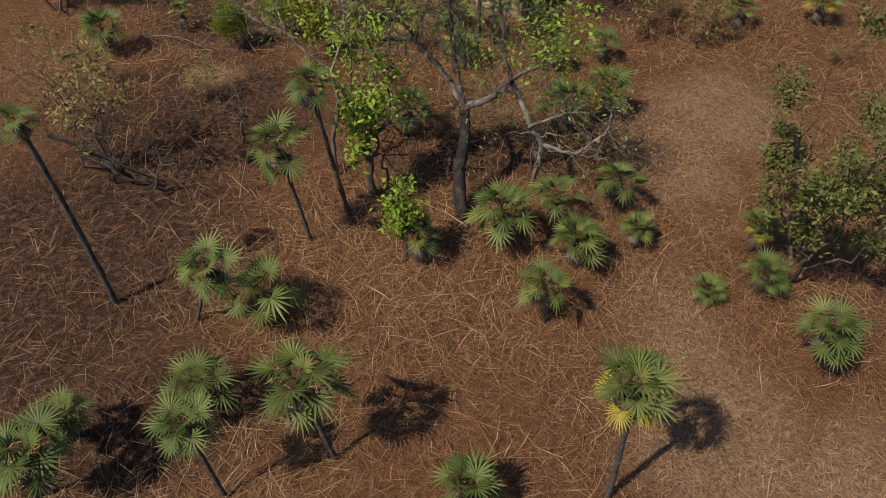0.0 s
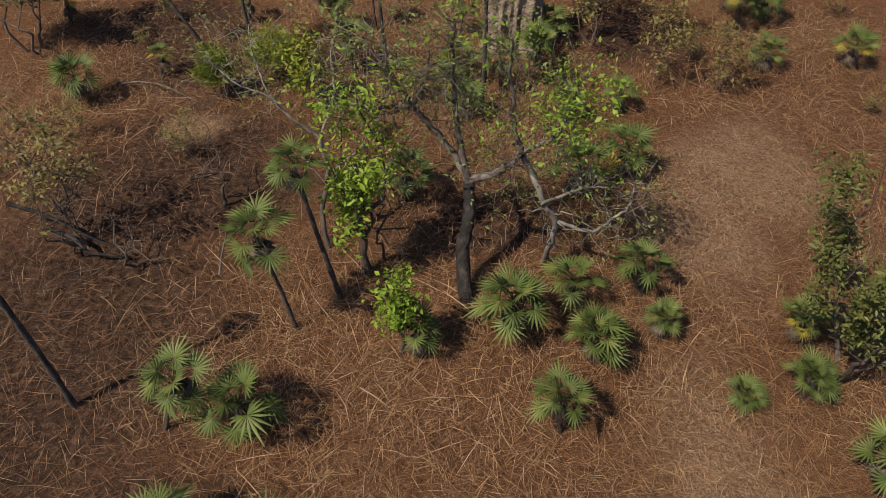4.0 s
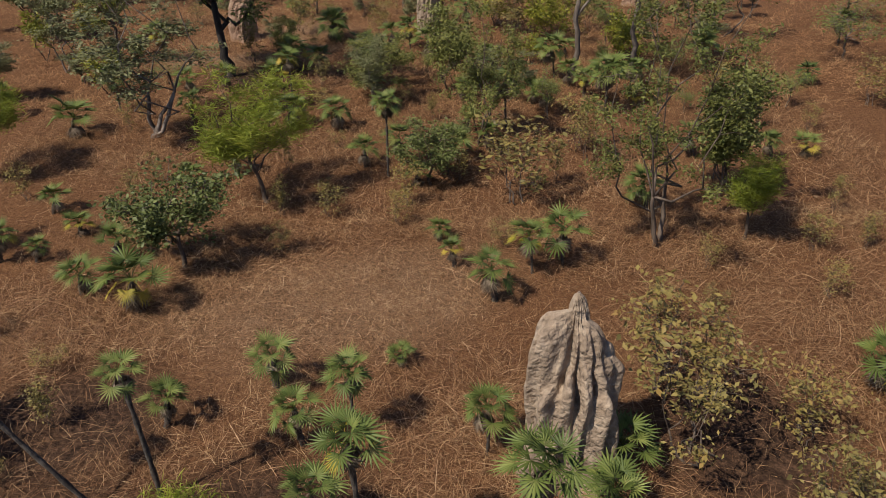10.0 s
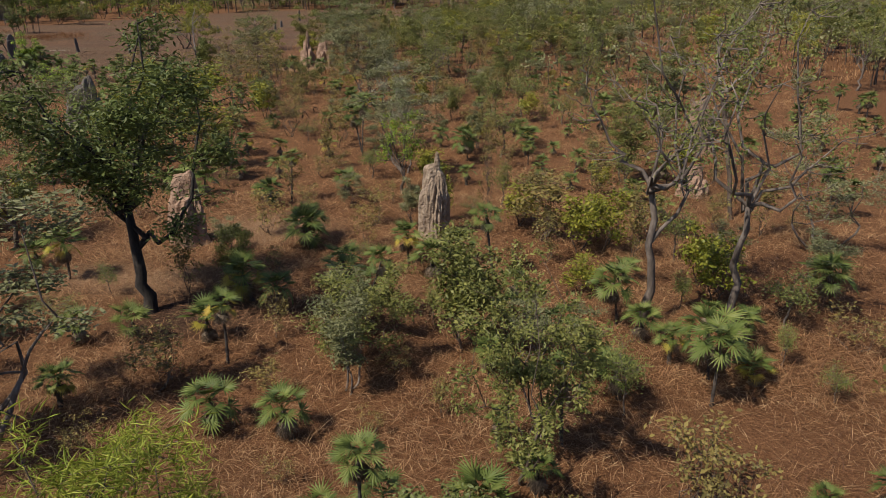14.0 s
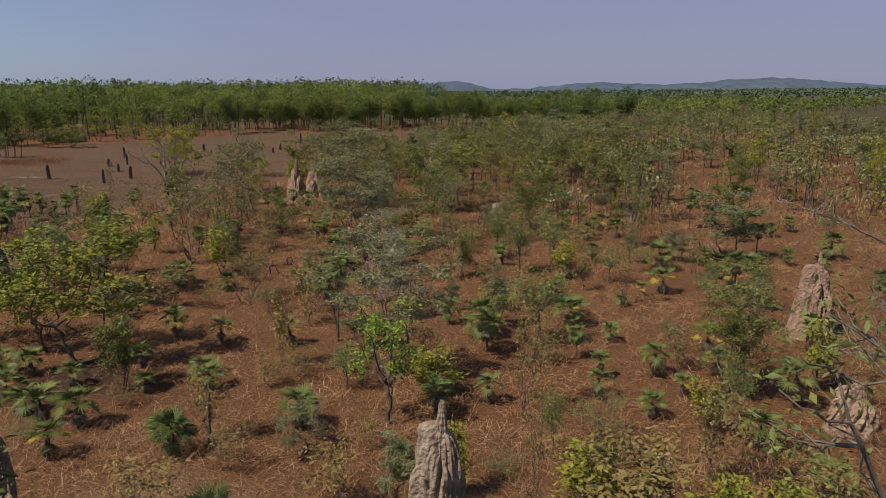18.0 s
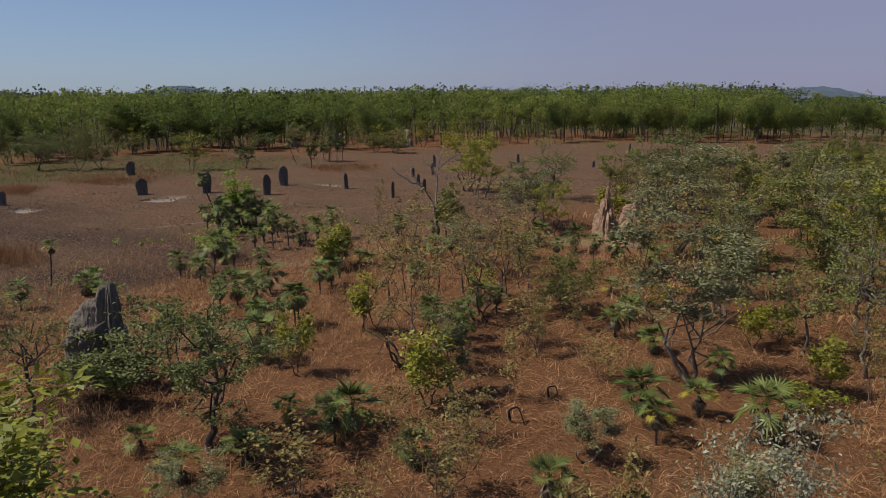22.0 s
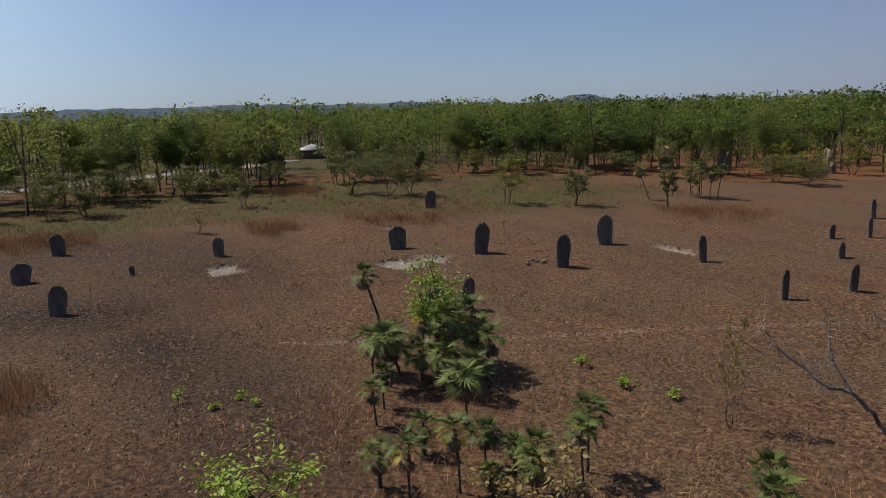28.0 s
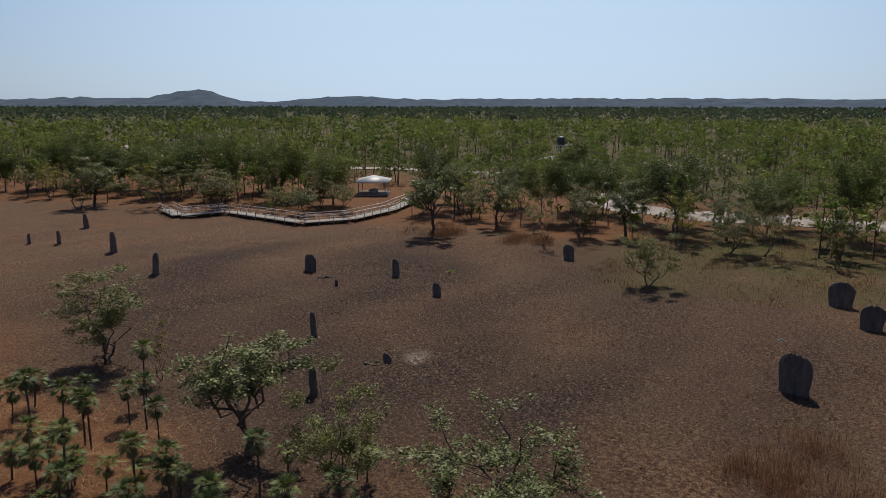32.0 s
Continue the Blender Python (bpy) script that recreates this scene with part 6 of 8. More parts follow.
fan_palm(-43.88, 103.06, 1.58, 0.89, 0.00, 0.00, True, 0)
fan_palm(-44.30, 99.06, 2.01, 0.89, 0.00, 0.00, True, 0)
fan_palm(-44.50, 99.39, 2.05, 0.89, 0.00, 0.00, True, 2)
fan_palm(-43.29, 101.20, 1.29, 0.89, 0.00, 0.00, True, 2)
fan_palm(-44.56, 100.79, 1.11, 0.89, 0.00, 0.00, True, 0)
fan_palm(-25.69, 78.68, 0.95, 0.68, 0.0, 0.0, True, 2)
fan_palm(-22.35, 78.43, 1.29, 0.96, 0.0, 0.0, True, 2)
fan_palm(-23.96, 82.55, 1.53, 0.81, 0.0, 0.0, True, 0)
fan_palm(-27.73, 81.83, 1.56, 0.58, 0.0, 0.0, True, 2)
fan_palm(-25.70, 82.04, 0.88, 0.60, 0.0, 0.0, True, 0)
fan_palm(-18.31, 84.60, 1.20, 0.64, 0.0, 0.0, True, 0)
fan_palm(-15.97, 83.11, 1.36, 0.76, 0.0, 0.0, True, 2)
fan_palm(-17.35, 87.78, 1.17, 0.85, 0.0, 0.0, True, 0)
fan_palm(-16.70, 88.40, 1.03, 0.58, 0.0, 0.0, True, 2)
fan_palm(-10.83, 87.47, 1.04, 0.81, 0.0, 0.0, True, 2)
fan_palm(-10.44, 88.44, 1.15, 0.59, 0.0, 0.0, True, 1)
fan_palm(-24.25, 77.31, 0.73, 0.52, 0.0, 0.0, True, 2)
fan_palm(-34.34, 81.15, 0.71, 0.75, 0.0, 0.0, True, 1)
fan_palm(-15.29, 100.14, 1.53, 0.68, 0.0, 0.0, True, 2)
fan_palm(-17.45, 99.64, 1.29, 0.64, 0.0, 0.0, True, 2)
fan_palm(-18.37, 70.67, 0.58, 0.76, 0.0, 0.0, True, 1)
fan_palm(-6.18, 83.45, 1.04, 0.59, 0.0, 0.0, True, 0)
fan_palm(-4.59, 79.60, 1.23, 0.99, 0.0, 0.0, True, 0)
fan_palm(-7.37, 78.23, 1.06, 0.66, 0.0, 0.0, True, 1)
fan_palm(-6.55, 80.75, 0.76, 0.68, 0.0, 0.0, True, 1)
fan_palm(-23.87, 82.68, 1.58, 0.81, 0.0, 0.0, True, 2)
fan_palm(-18.11, 84.56, 1.28, 0.64, 0.0, 0.0, True, 2)
fan_palm(-16.67, 84.42, 1.25, 0.77, 0.0, 0.0, True, 2)
fan_palm(-20.64, 71.31, 0.44, 0.59, 0.0, 0.0, True, 0)
fan_palm(-12.96, 66.48, 0.94, 0.71, 0.0, 0.0, True, 1)
fan_palm(-10.85, 66.03, 0.69, 0.61, 0.0, 0.0, True, 1)
fan_palm(-7.87, 65.66, 0.72, 0.72, 0.0, 0.0, True, 1)
fan_palm(0.37, 64.91, 1.16, 0.84, 0.0, 0.0, True, 2)
fan_palm(3.86, 65.89, 0.86, 0.57, 0.0, 0.0, True, 1)
fan_palm(3.93, 60.22, 0.70, 0.58, 0.0, 0.0, True, 2)
fan_palm(4.38, 62.17, 0.70, 0.42, 0.0, 0.0, True, 0)
fan_palm(-1.56, 59.19, 0.77, 0.66, 0.0, 0.0, True, 2)
fan_palm(0.19, 59.94, 0.70, 0.55, 0.0, 0.0, True, 0)
fan_palm(-12.82, 58.04, 0.77, 0.82, 0.0, 0.0, True, 0)
fan_palm(-15.27, 59.13, 0.54, 0.64, 0.0, 0.0, True, 2)
fan_palm(-11.89, 60.82, 0.48, 0.46, 0.0, 0.0, True, 2)
fan_palm(6.85, 60.44, 0.52, 0.42, 0.0, 0.0, True, 1)
fan_palm(9.86, 73.44, 0.80, 0.88, 0.0, 0.0, True, 1)
fan_palm(13.72, 74.49, 0.68, 0.73, 0.0, 0.0, True, 1)
fan_palm(16.05, 76.92, 0.72, 0.67, 0.0, 0.0, True, 0)
fan_palm(3.66, 71.51, 0.65, 0.50, 0.0, 0.0, True, 0)
fan_palm(4.61, 69.44, 0.61, 0.60, 0.0, 0.0, True, 1)
fan_palm(-3.02, 45.22, 1.08, 0.64, 0.0, 0.0, True, 0)
fan_palm(-0.03, 45.56, 0.73, 0.82, 0.0, 0.0, True, 0)
fan_palm(1.47, 45.89, 0.74, 0.56, 0.0, 0.0, True, 0)
fan_palm(5.54, 41.90, 0.87, 0.57, 0.0, 0.0, True, 1)
fan_palm(7.38, 44.14, 0.52, 0.52, 0.0, 0.0, True, 2)
fan_palm(7.54, 42.14, 1.19, 0.62, 0.0, 0.0, True, 2)
fan_palm(7.50, 40.92, 0.35, 0.70, 0.0, 0.0, True, 1)
fan_palm(3.18, 41.04, 0.61, 0.65, 0.0, 0.0, True, 0)
fan_palm(0.35, 41.21, 0.62, 0.65, 0.0, 0.0, True, 0)
fan_palm(-11.95, 42.91, 0.66, 0.65, 0.0, 0.0, True, 2)
fan_palm(-14.69, 47.91, 1.39, 0.82, 0.0, 0.0, True, 1)
fan_palm(3.82, 64.04, 1.06, 0.51, 0.0, 0.0, True, 0)
fan_palm(-9.86, 61.13, 0.79, 0.66, 0.0, 0.0, True, 0)
fan_palm(-18.07, 62.55, 0.56, 0.70, 0.0, 0.0, True, 0)
fan_palm(-12.99, 63.06, 0.64, 0.54, 0.0, 0.0, True, 2)
fan_palm(7.15, 71.10, 0.38, 0.44, 0.0, 0.0, True, 0)
fan_palm(8.66, 72.95, 0.44, 0.50, 0.0, 0.0, True, 1)
fan_palm(10.69, 88.02, 0.66, 0.96, 0.0, 0.0, True, 0)
fan_palm(10.15, 90.79, 0.70, 0.89, 0.0, 0.0, True, 1)
fan_palm(1.81, 81.00, 0.58, 0.73, 0.0, 0.0, True, 0)
fan_palm(6.02, 39.76, 1.88, 0.82, 0.0, 0.0, True, 2)
fan_palm(0.37, 38.06, 0.73, 0.42, 0.0, 0.0, True, 2)
fan_palm(-38.86, 97.56, 0.99, 0.61, 0.0, 0.0, False, 2)
fan_palm(-36.99, 98.60, 1.11, 0.59, 0.0, 0.0, False, 0)
fan_palm(-35.15, 99.03, 1.30, 0.71, 0.0, 0.0, False, 2)
fan_palm(-42.79, 98.21, 1.29, 0.57, 0.0, 0.0, False, 2)
fan_palm(-35.22, 100.99, 1.87, 0.70, 0.0, 0.0, False, 2)
fan_palm(-36.26, 99.09, 0.92, 0.49, 0.0, 0.0, False, 2)
fan_palm(-41.80, 101.49, 1.11, 0.89, 0.0, 0.0, False, 0)
fan_palm(-31.31, 103.83, 0.95, 0.68, 0.0, 0.0, False, 0)
fan_palm(-35.95, 98.06, 0.48, 0.48, 0.0, 0.0, False, 2)
fan_palm(-33.30, 56.13, 1.38, 0.66, 0.00, 0.00, False, 0)
fan_palm(-32.15, 60.02, 1.33, 0.66, 0.00, 0.00, False, 2)
fan_palm(-34.02, 61.93, 1.42, 0.66, 0.00, 0.00, False, 0)
fan_palm(-32.59, 60.26, 2.31, 0.66, 0.00, 0.00, False, 0)
fan_palm(-35.61, 62.47, 2.74, 0.66, 0.00, 0.00, False, 1)
fan_palm(-35.37, 60.31, 2.49, 0.66, 0.00, 0.00, False, 0)
fan_palm(-34.12, 62.37, 1.81, 0.66, 0.00, 0.00, False, 0)
fan_palm(-34.43, 57.08, 1.25, 0.66, 0.00, 0.00, False, 1)
fan_palm(-33.88, 57.78, 2.84, 0.66, 0.00, 0.00, False, 0)
fan_palm(-35.17, 67.50, 1.36, 0.66, 0.00, 0.00, False, 1)
fan_palm(-35.35, 65.70, 2.58, 0.66, 0.00, 0.00, False, 1)
fan_palm(-38.29, 64.45, 2.81, 0.66, 0.00, 0.00, False, 1)
fan_palm(-38.04, 69.41, 2.95, 0.66, 0.00, 0.00, False, 0)
fan_palm(-34.77, 66.27, 2.27, 0.66, 0.00, 0.00, False, 0)
fan_palm(-36.77, 68.06, 2.72, 0.66, 0.00, 0.00, False, 0)
fan_palm(-34.57, 67.22, 1.28, 0.66, 0.00, 0.00, False, 0)
fan_palm(-35.41, 62.92, 2.27, 0.66, 0.00, 0.00, False, 2)
fan_palm(-36.42, 54.34, 2.23, 0.66, 0.00, 0.00, False, 0)
fan_palm(-38.50, 56.59, 1.95, 0.66, 0.00, 0.00, False, 0)
fan_palm(-39.03, 54.62, 2.46, 0.66, 0.00, 0.00, False, 2)
fan_palm(-40.89, 51.23, 2.94, 0.66, 0.00, 0.00, False, 0)
fan_palm(-36.40, 53.78, 2.33, 0.66, 0.00, 0.00, False, 1)
fan_palm(-38.83, 53.30, 1.85, 0.66, 0.00, 0.00, False, 0)
fan_palm(-35.21, 50.80, 2.92, 0.66, 0.00, 0.00, False, 2)
fan_palm(-37.42, 73.95, 2.41, 0.66, 0.00, 0.00, False, 2)
fan_palm(-37.39, 73.47, 2.08, 0.66, 0.00, 0.00, False, 0)
fan_palm(-39.65, 73.74, 1.22, 0.66, 0.00, 0.00, False, 2)
fan_palm(-37.98, 70.13, 2.09, 0.66, 0.00, 0.00, False, 0)
fan_palm(-35.96, 76.16, 1.33, 0.66, 0.00, 0.00, False, 2)

for k, (dx, dy, high) in enumerate(((0, 0, 3.6), (0.9, 0.5, 3.2), (-0.7, 0.6, 3.9), (0.3, 1.2, 2.9), (1.6, 0.9, 3.4), (-1.3, -0.1, 2.6), (-3.3, -5.0, 3.3))):
    fan_palm(-76.1 + dx, 157.2 + dy, high, 0.9, 0.2 * dx, 0.2 * dy, False, 2 * (k % 2))

# ---- more of the same woodland, further from the way ----
rng = np.random.RandomState(7)


def sparse(n, x0, x1, y0, y1, gap, taken, ok):
    """Up to n places in a box, gap metres apart from each other and from those taken."""
    out = []
    for _ in range(n * 12):
        p = (rng.uniform(x0, x1), rng.uniform(y0, y1))
        if ok(*p) and all((p[0] - q[0]) ** 2 + (p[1] - q[1]) ** 2 > gap * gap for q in taken):
            taken.append(p)
            out.append(p)
            if len(out) == n:
                break
    return out


taken = [(o.location.x, o.location.y) for o in scene.objects if not o.parent and "category" in o and o["category"] in ("palm", "tree", "shrub", "termite mound")]
off_plain = lambda x, y: float(on_plain(np.array([x]), np.array([y]))[0]) < 0.3
for k, (x, y) in enumerate(sparse(150, 10, 75, 62, 235, 3.2, taken, off_plain)):
    if y > 88:
        tree(("leafy", "grey", "sap", "green2", "bare", "leafy", "yellow", "grey")[k % 8], x, y, rng.uniform(3.2, 6.8), rng.uniform(2.0, 4.4))
    else:
        tree(("sap", "bare", "sap", "grey")[k % 4], x, y, rng.uniform(1.4, 3.4), rng.uniform(0.8, 1.9))
for k, (x, y) in enumerate(sparse(120, -22, 14, 84, 205, 2.6, taken, off_plain)):
    tree(("sap", "leafy", "grey", "sap", "bare", "yellow")[k % 6], x, y, rng.uniform(2.4, 6.0), rng.uniform(1.5, 3.6))
for k, (x, y) in enumerate(sparse(46, 6, 34, 58, 104, 1.6, taken, off_plain)):
    fan_palm(x, y, rng.uniform(0.5, 2.2), rng.uniform(0.5, 0.75), 0, 0, False, k % 3)
for k, (x, y) in enumerate(sparse(26, -36, -16, 20, 62, 3.4, taken, off_plain)):
    tree(("leafy", "grey", "sap", "green2", "yellow")[k % 5], x, y, rng.uniform(2.5, 5.5), rng.uniform(1.8, 3.6))
for k, (x, y) in enumerate(sparse(22, 13, 32, 20, 62, 3.4, taken, off_plain)):
    tree(("leafy", "grey", "sap", "bare", "yellow")[k % 5], x, y, rng.uniform(2.5, 5.5), rng.uniform(1.8, 3.6))
for k, (x, y) in enumerate(sparse(6, -26, -14, 24, 58, 2.0, taken, off_plain) + sparse(5, 12, 22, 26, 58, 2.0, taken, off_plain)):
    fan_palm(x, y, rng.uniform(0.4, 1.6), rng.uniform(0.5, 0.75), 0, 0, False, k % 3)

for k, (x, y) in enumerate(sparse(135, -21, 13, 40, 104, 1.4, taken, off_plain)):
    tree(("sap", "sap", "bare", "grey", "yellow")[k % 5], x, y, rng.uniform(1.0, 3.0), rng.uniform(0.7, 1.6))
for k, (x, y) in enumerate(sparse(34, -13, 12, 14, 40, 1.5, taken, lambda x, y: off_plain(x, y) and bare_ground(np.array([x]), np.array([y]))[0] < 0.1)):
    tree("sap", x, y, rng.uniform(0.6, 1.3), rng.uniform(0.4, 0.9))
for k, (x, y) in enumerate(sparse(36, -15, 14, 28, 64, 1.1, taken, lambda x, y: off_plain(x, y) and bare_ground(np.array([x]), np.array([y]))[0] < 0.1)):
    tree(("sap", "bare", "sap")[k % 3], x, y, rng.uniform(0.7, 1.6), rng.uniform(0.5, 1.0))

# ---- the woodland round the plain ----
def in_wood(x, y):
    """Whether a place lies in the woodland behind the plain's far edge."""
    if x > 60 and y < 240:
        return True
    p = float(inside(np.array([x]), np.array([y]), PLAIN, 1.0)[0])
    if p > 0:
        return False
    if ROAD_AT(x, y):
        return False
    return x < -66 or y > 205 - 0.35 * min(0, x + 10) or (x < -44 and y > 150)


def ROAD_AT(x, y):
    """Clear of the road, the car park and the shelters."""
    for ax, ay, bx, by, wide in ROADS:
        s = max(0.0, min(1.0, ((x - ax) * (bx - ax) + (y - ay) * (by - ay)) / ((bx - ax) ** 2 + (by - ay) ** 2)))
        if math.hypot(x - ax - s * (bx - ax), y - ay - s * (by - ay)) < wide / 2 + 1.5:
            return True
    return any(math.hypot(x - cx, y - cy) < rad for cx, cy, rad in CLEAR)


# roads: from, to, width
# round clearings: centre and radius
CLEAR = [
    (-104.0, 184.0, 6.0), (-99.0, 192.0, 6.0), (-83.0, 193.0, 5.0),
    (-114.5, -3.2, 7.0), (-177.4, -4.0, 8.0), (-197.3, 156.5, 11.0), (-192.8, -9.5, 4.0),
    (-78.5, -10.1, 5.0), (-77.5, -6.6, 5.0), (-78.2, -4.1, 5.0), (-81.4, -3.2, 5.0), (-83.3, -1.9, 5.0), (-83.4, -0.1, 5.0), (-83.6, 3.5, 5.0), (-83.8, 9.7, 5.0), (-85.1, 14.0, 5.0), (-88.1, 15.4, 5.0), (-91.9, 15.9, 5.0), (-96.7, 15.1, 5.0), (-101.6, 13.7, 5.0), (-106.4, 11.6, 5.0),
    (-141.8, -67.6, 4.0),
    (-146.6, -61.9, 4.0),
    (-145.9, -57.3, 4.0),
    (-145.3, -52.7, 4.0),
    (-149.6, -47.5, 4.0),
    (-96.1, 14.7, 4.5),
    (-101.6, 9.3, 4.5),
    (-107.1, 3.9, 4.5),
    (-111.7, -0.5, 4.5),
    (-146.5, 14.1, 3.5),
    (-155.8, 8.6, 3.5),
    (-165.0, 3.2, 3.5),
    (-172.8, -1.3, 3.5),
    (-112.6, 123.3, 5.0),
    (-120.5, 126.4, 5.0),
    (-128.5, 129.5, 5.0),
    (-136.4, 132.7, 5.0),
    (-144.3, 135.8, 5.0),
    (-152.3, 138.9, 5.0),
    (-160.2, 142.0, 5.0),
    (-168.2, 145.1, 5.0),
    (-176.1, 148.2, 5.0),
    (-184.0, 151.4, 5.0),
    (-192.0, 154.5, 5.0),
]
ROADS = [
    (-138.7, 28.7, -128.2, 35.6, 9.0),
    (-128.2, 35.6, -125.4, 43.9, 9.0),
    (-125.4, 43.9, -125.3, 52.5, 9.0),
    (-125.3, 52.5, -128.6, 62.9, 9.0),
    (-128.6, 62.9, -131.2, 73.4, 9.0),
    (-147.7, 88.7, -156.0, 102.2, 6.0),
    (-156.0, 102.2, -165.5, 115.2, 6.0),
    (-165.5, 115.2, -173.9, 133.2, 6.0),
    (-173.9, 133.2, -188.1, 147.1, 6.0),
    (-161.7, -182.2, -143.2, -103.6, 6.0),
    (-143.2, -103.6, -138.9, -76.8, 6.0),
    (-138.9, -76.8, -143.9, -51.8, 6.0),
    (-143.9, -51.8, -154.3, -34.2, 6.0),
    (-154.3, -34.2, -157.3, -18.8, 6.0),
    (-157.3, -18.8, -158.4, -6.5, 6.0),
    (-205.0, -13.2, -209.9, 5.1, 5.0),
    (-209.9, 5.1, -206.5, 23.3, 5.0),
    (-112.4, 7.6, -118.8, 4.6, 2.5),
    (-118.8, 4.6, -132.7, 0.4, 2.5),
]
heap = Heap()
for ax, ay, bx, by, wide in ROADS:
    d = unit(np.array([bx - ax, by - ay, 0.0]))
    s = np.array([-d[1], d[0], 0.0]) * wide / 2
    a, b = np.array([ax, ay, 0.05]) - d * 1.5, np.array([bx, by, 0.05]) + d * 1.5
    k = 9
    u = np.linspace(0, 1, k)[:, None]
    l = a + (b - a) * u + s * (1 + 0.12 * rng.normal(size=(k, 1)))
    r = a + (b - a) * u - s * (1 + 0.12 * rng.normal(size=(k, 1)))
    h = np.full((k, 1), 0.006) * rng.rand() + len(heap.v) * 0.006
    l[:, 2:] += h
    r[:, 2:] += h
    heap.add(np.concatenate([r, l]), f4=[(i, i + 1, k + i + 1, k + i) for i in range(k - 1)])
tagged(new("road", heap.mesh("road", GRAVEL)), "pale gravel road and car park among trees", "road", kind="structure")

edge_trees = sparse(130, -132, -60, -60, 205, 4.2, taken, lambda x, y: in_wood(x, y) and float(inside(np.array([x]), np.array([y]), PLAIN, 60.0)[0]) > 0.1)
for k, (x, y) in enumerate(edge_trees):
    small = float(inside(np.array([x]), np.array([y]), PLAIN, 30.0)[0]) > 0.2
    if small:
        tree(("leafy", "green2", "leafy", "sap", "yellow", "bare")[k % 6], x, y, rng.uniform(3.0, 6.5), rng.uniform(2.4, 4.6))
    else:
        tree("wood", x, y, rng.uniform(6.5, 10.5), rng.uniform(4.0, 6.5))
for k, (x, y) in enumerate(sparse(60, -60, 40, 205, 275, 6.0, taken, in_wood)):
    tree("wood", x, y, rng.uniform(7.0, 11.0), rng.uniform(4.5, 6.5))


def sprays(rng, where, out, size):
    """Corners and triangles of leaf sprays that face outwards from their clumps."""
    n = len(where)
    face = unit(out + (0, 0, 0.3) + rng.normal(size=(n, 3)) * 0.7)
    along = unit(np.cross(face, rng.normal(size=(n, 3))))
    side = np.cross(face, along)
    s = size * rng.uniform(0.55, 1.35, (n, 1))
    v = np.stack([where - along * s * 0.5, where + side * s * 0.36 - face * s * 0.12, where + along * s * 0.5, where - side * s * 0.36 - face * s * 0.12], 1).reshape(-1, 3)
    k = np.arange(n)[:, None] * 4
    return v, np.concatenate([k + (0, 1, 2), k + (0, 2, 3)])


def far_wood(name, label, places, low, high, seed, cards, size, mat):
    """Many far trees in one mesh: crooked stems and crowns of loose leaf clumps."""
    r = np.random.RandomState(seed)
    n = len(places)
    P = np.zeros((n, 3))
    P[:, :2] = places
    H = r.uniform(low, high, n)
    W = H * r.uniform(0.5, 0.85, n)
    k = 11
    ang, out = r.uniform(0, 2 * np.pi, (n, k)), np.sqrt(r.uniform(0.02, 1, (n, k))) * 0.42
    blobs = np.stack([np.cos(ang) * out, np.sin(ang) * out, r.uniform(0.62, 0.88, (n, k)) - 0.75 * out ** 2], -1)
    blobs[:, :3, 2] -= r.uniform(0.05, 0.32, (n, 3))
    girth = r.uniform(0.09, 0.2, (n, k)) * (1.0 - 0.6 * (r.rand(n, k) < 0.2))
    pick = r.randint(0, k, (n, cards))
    d = unit(r.normal(size=(n, cards, 3)) + (0, 0, 0.35))
    g = np.take_along_axis(girth, pick, 1)[..., None]
    c = np.take_along_axis(blobs, pick[:, :, None].repeat(3, 2), 1) + d * g * r.uniform(0.55, 1.08, (n, cards, 1)) * (1, 1, 0.5)
    c = np.stack([c[..., 0] * W[:, None] * 1.2, c[..., 1] * W[:, None] * 1.2, c[..., 2].clip(0.14, 1.0) * H[:, None]], -1) + P[:, None]
    v, f = sprays(r, c.reshape(-1, 3), d.reshape(-1, 3), size)
    me = mesh(name, v, f, mat)
    hue = (r.beta(2.2, 2.6, n) * 1.1 - 0.05 + 0.25 * vnoise(P[:, 0], P[:, 1], 0.03, seed)).clip(0, 1)
    me.attributes.new("plant", "FLOAT", "POINT").data.foreach_set("value", np.repeat(hue, cards * 4).astype(np.float32))
    tagged(new(name, me), label, "trees", kind="stuff")
    if size > 2:
        return
    lines = []
    top = P + np.stack([r.normal(size=n) * 0.06 * H, r.normal(size=n) * 0.06 * H, H * 0.75], -1)
    for k in range(2):
        base = P + (0, 0, -0.1) if k == 0 else P + (top - P) * 0.45
        end = top if k == 0 else P + np.stack([r.normal(size=n) * 0.22 * W, r.normal(size=n) * 0.22 * W, H * 0.8], -1)
        rad = (0.012 * H + 0.03) * (1.0 if k == 0 else 0.6)
        for s in range(3):
            ang = s * 2 * np.pi / 3
            o = np.stack([np.cos(ang) * rad, np.sin(ang) * rad, 0 * rad], -1)
            lines.append((base + o, end + o * 0.3))
    v = np.stack([q for pair in lines for q in pair], 1).reshape(-1, 3)
    k = np.arange(n)[:, None] * 12
    q = np.concatenate([k + (6 * g + 2 * s, 6 * g + 2 * ((s + 1) % 3), 6 * g + 2 * ((s + 1) % 3) + 1, 6 * g + 2 * s + 1) for g in range(2) for s in range(3)])
    tagged(new(name + "_stems", mesh(name + "_stems", v, q, BARK_BROWN)), "thin trunks of the far woodland", "trees", kind="stuff")


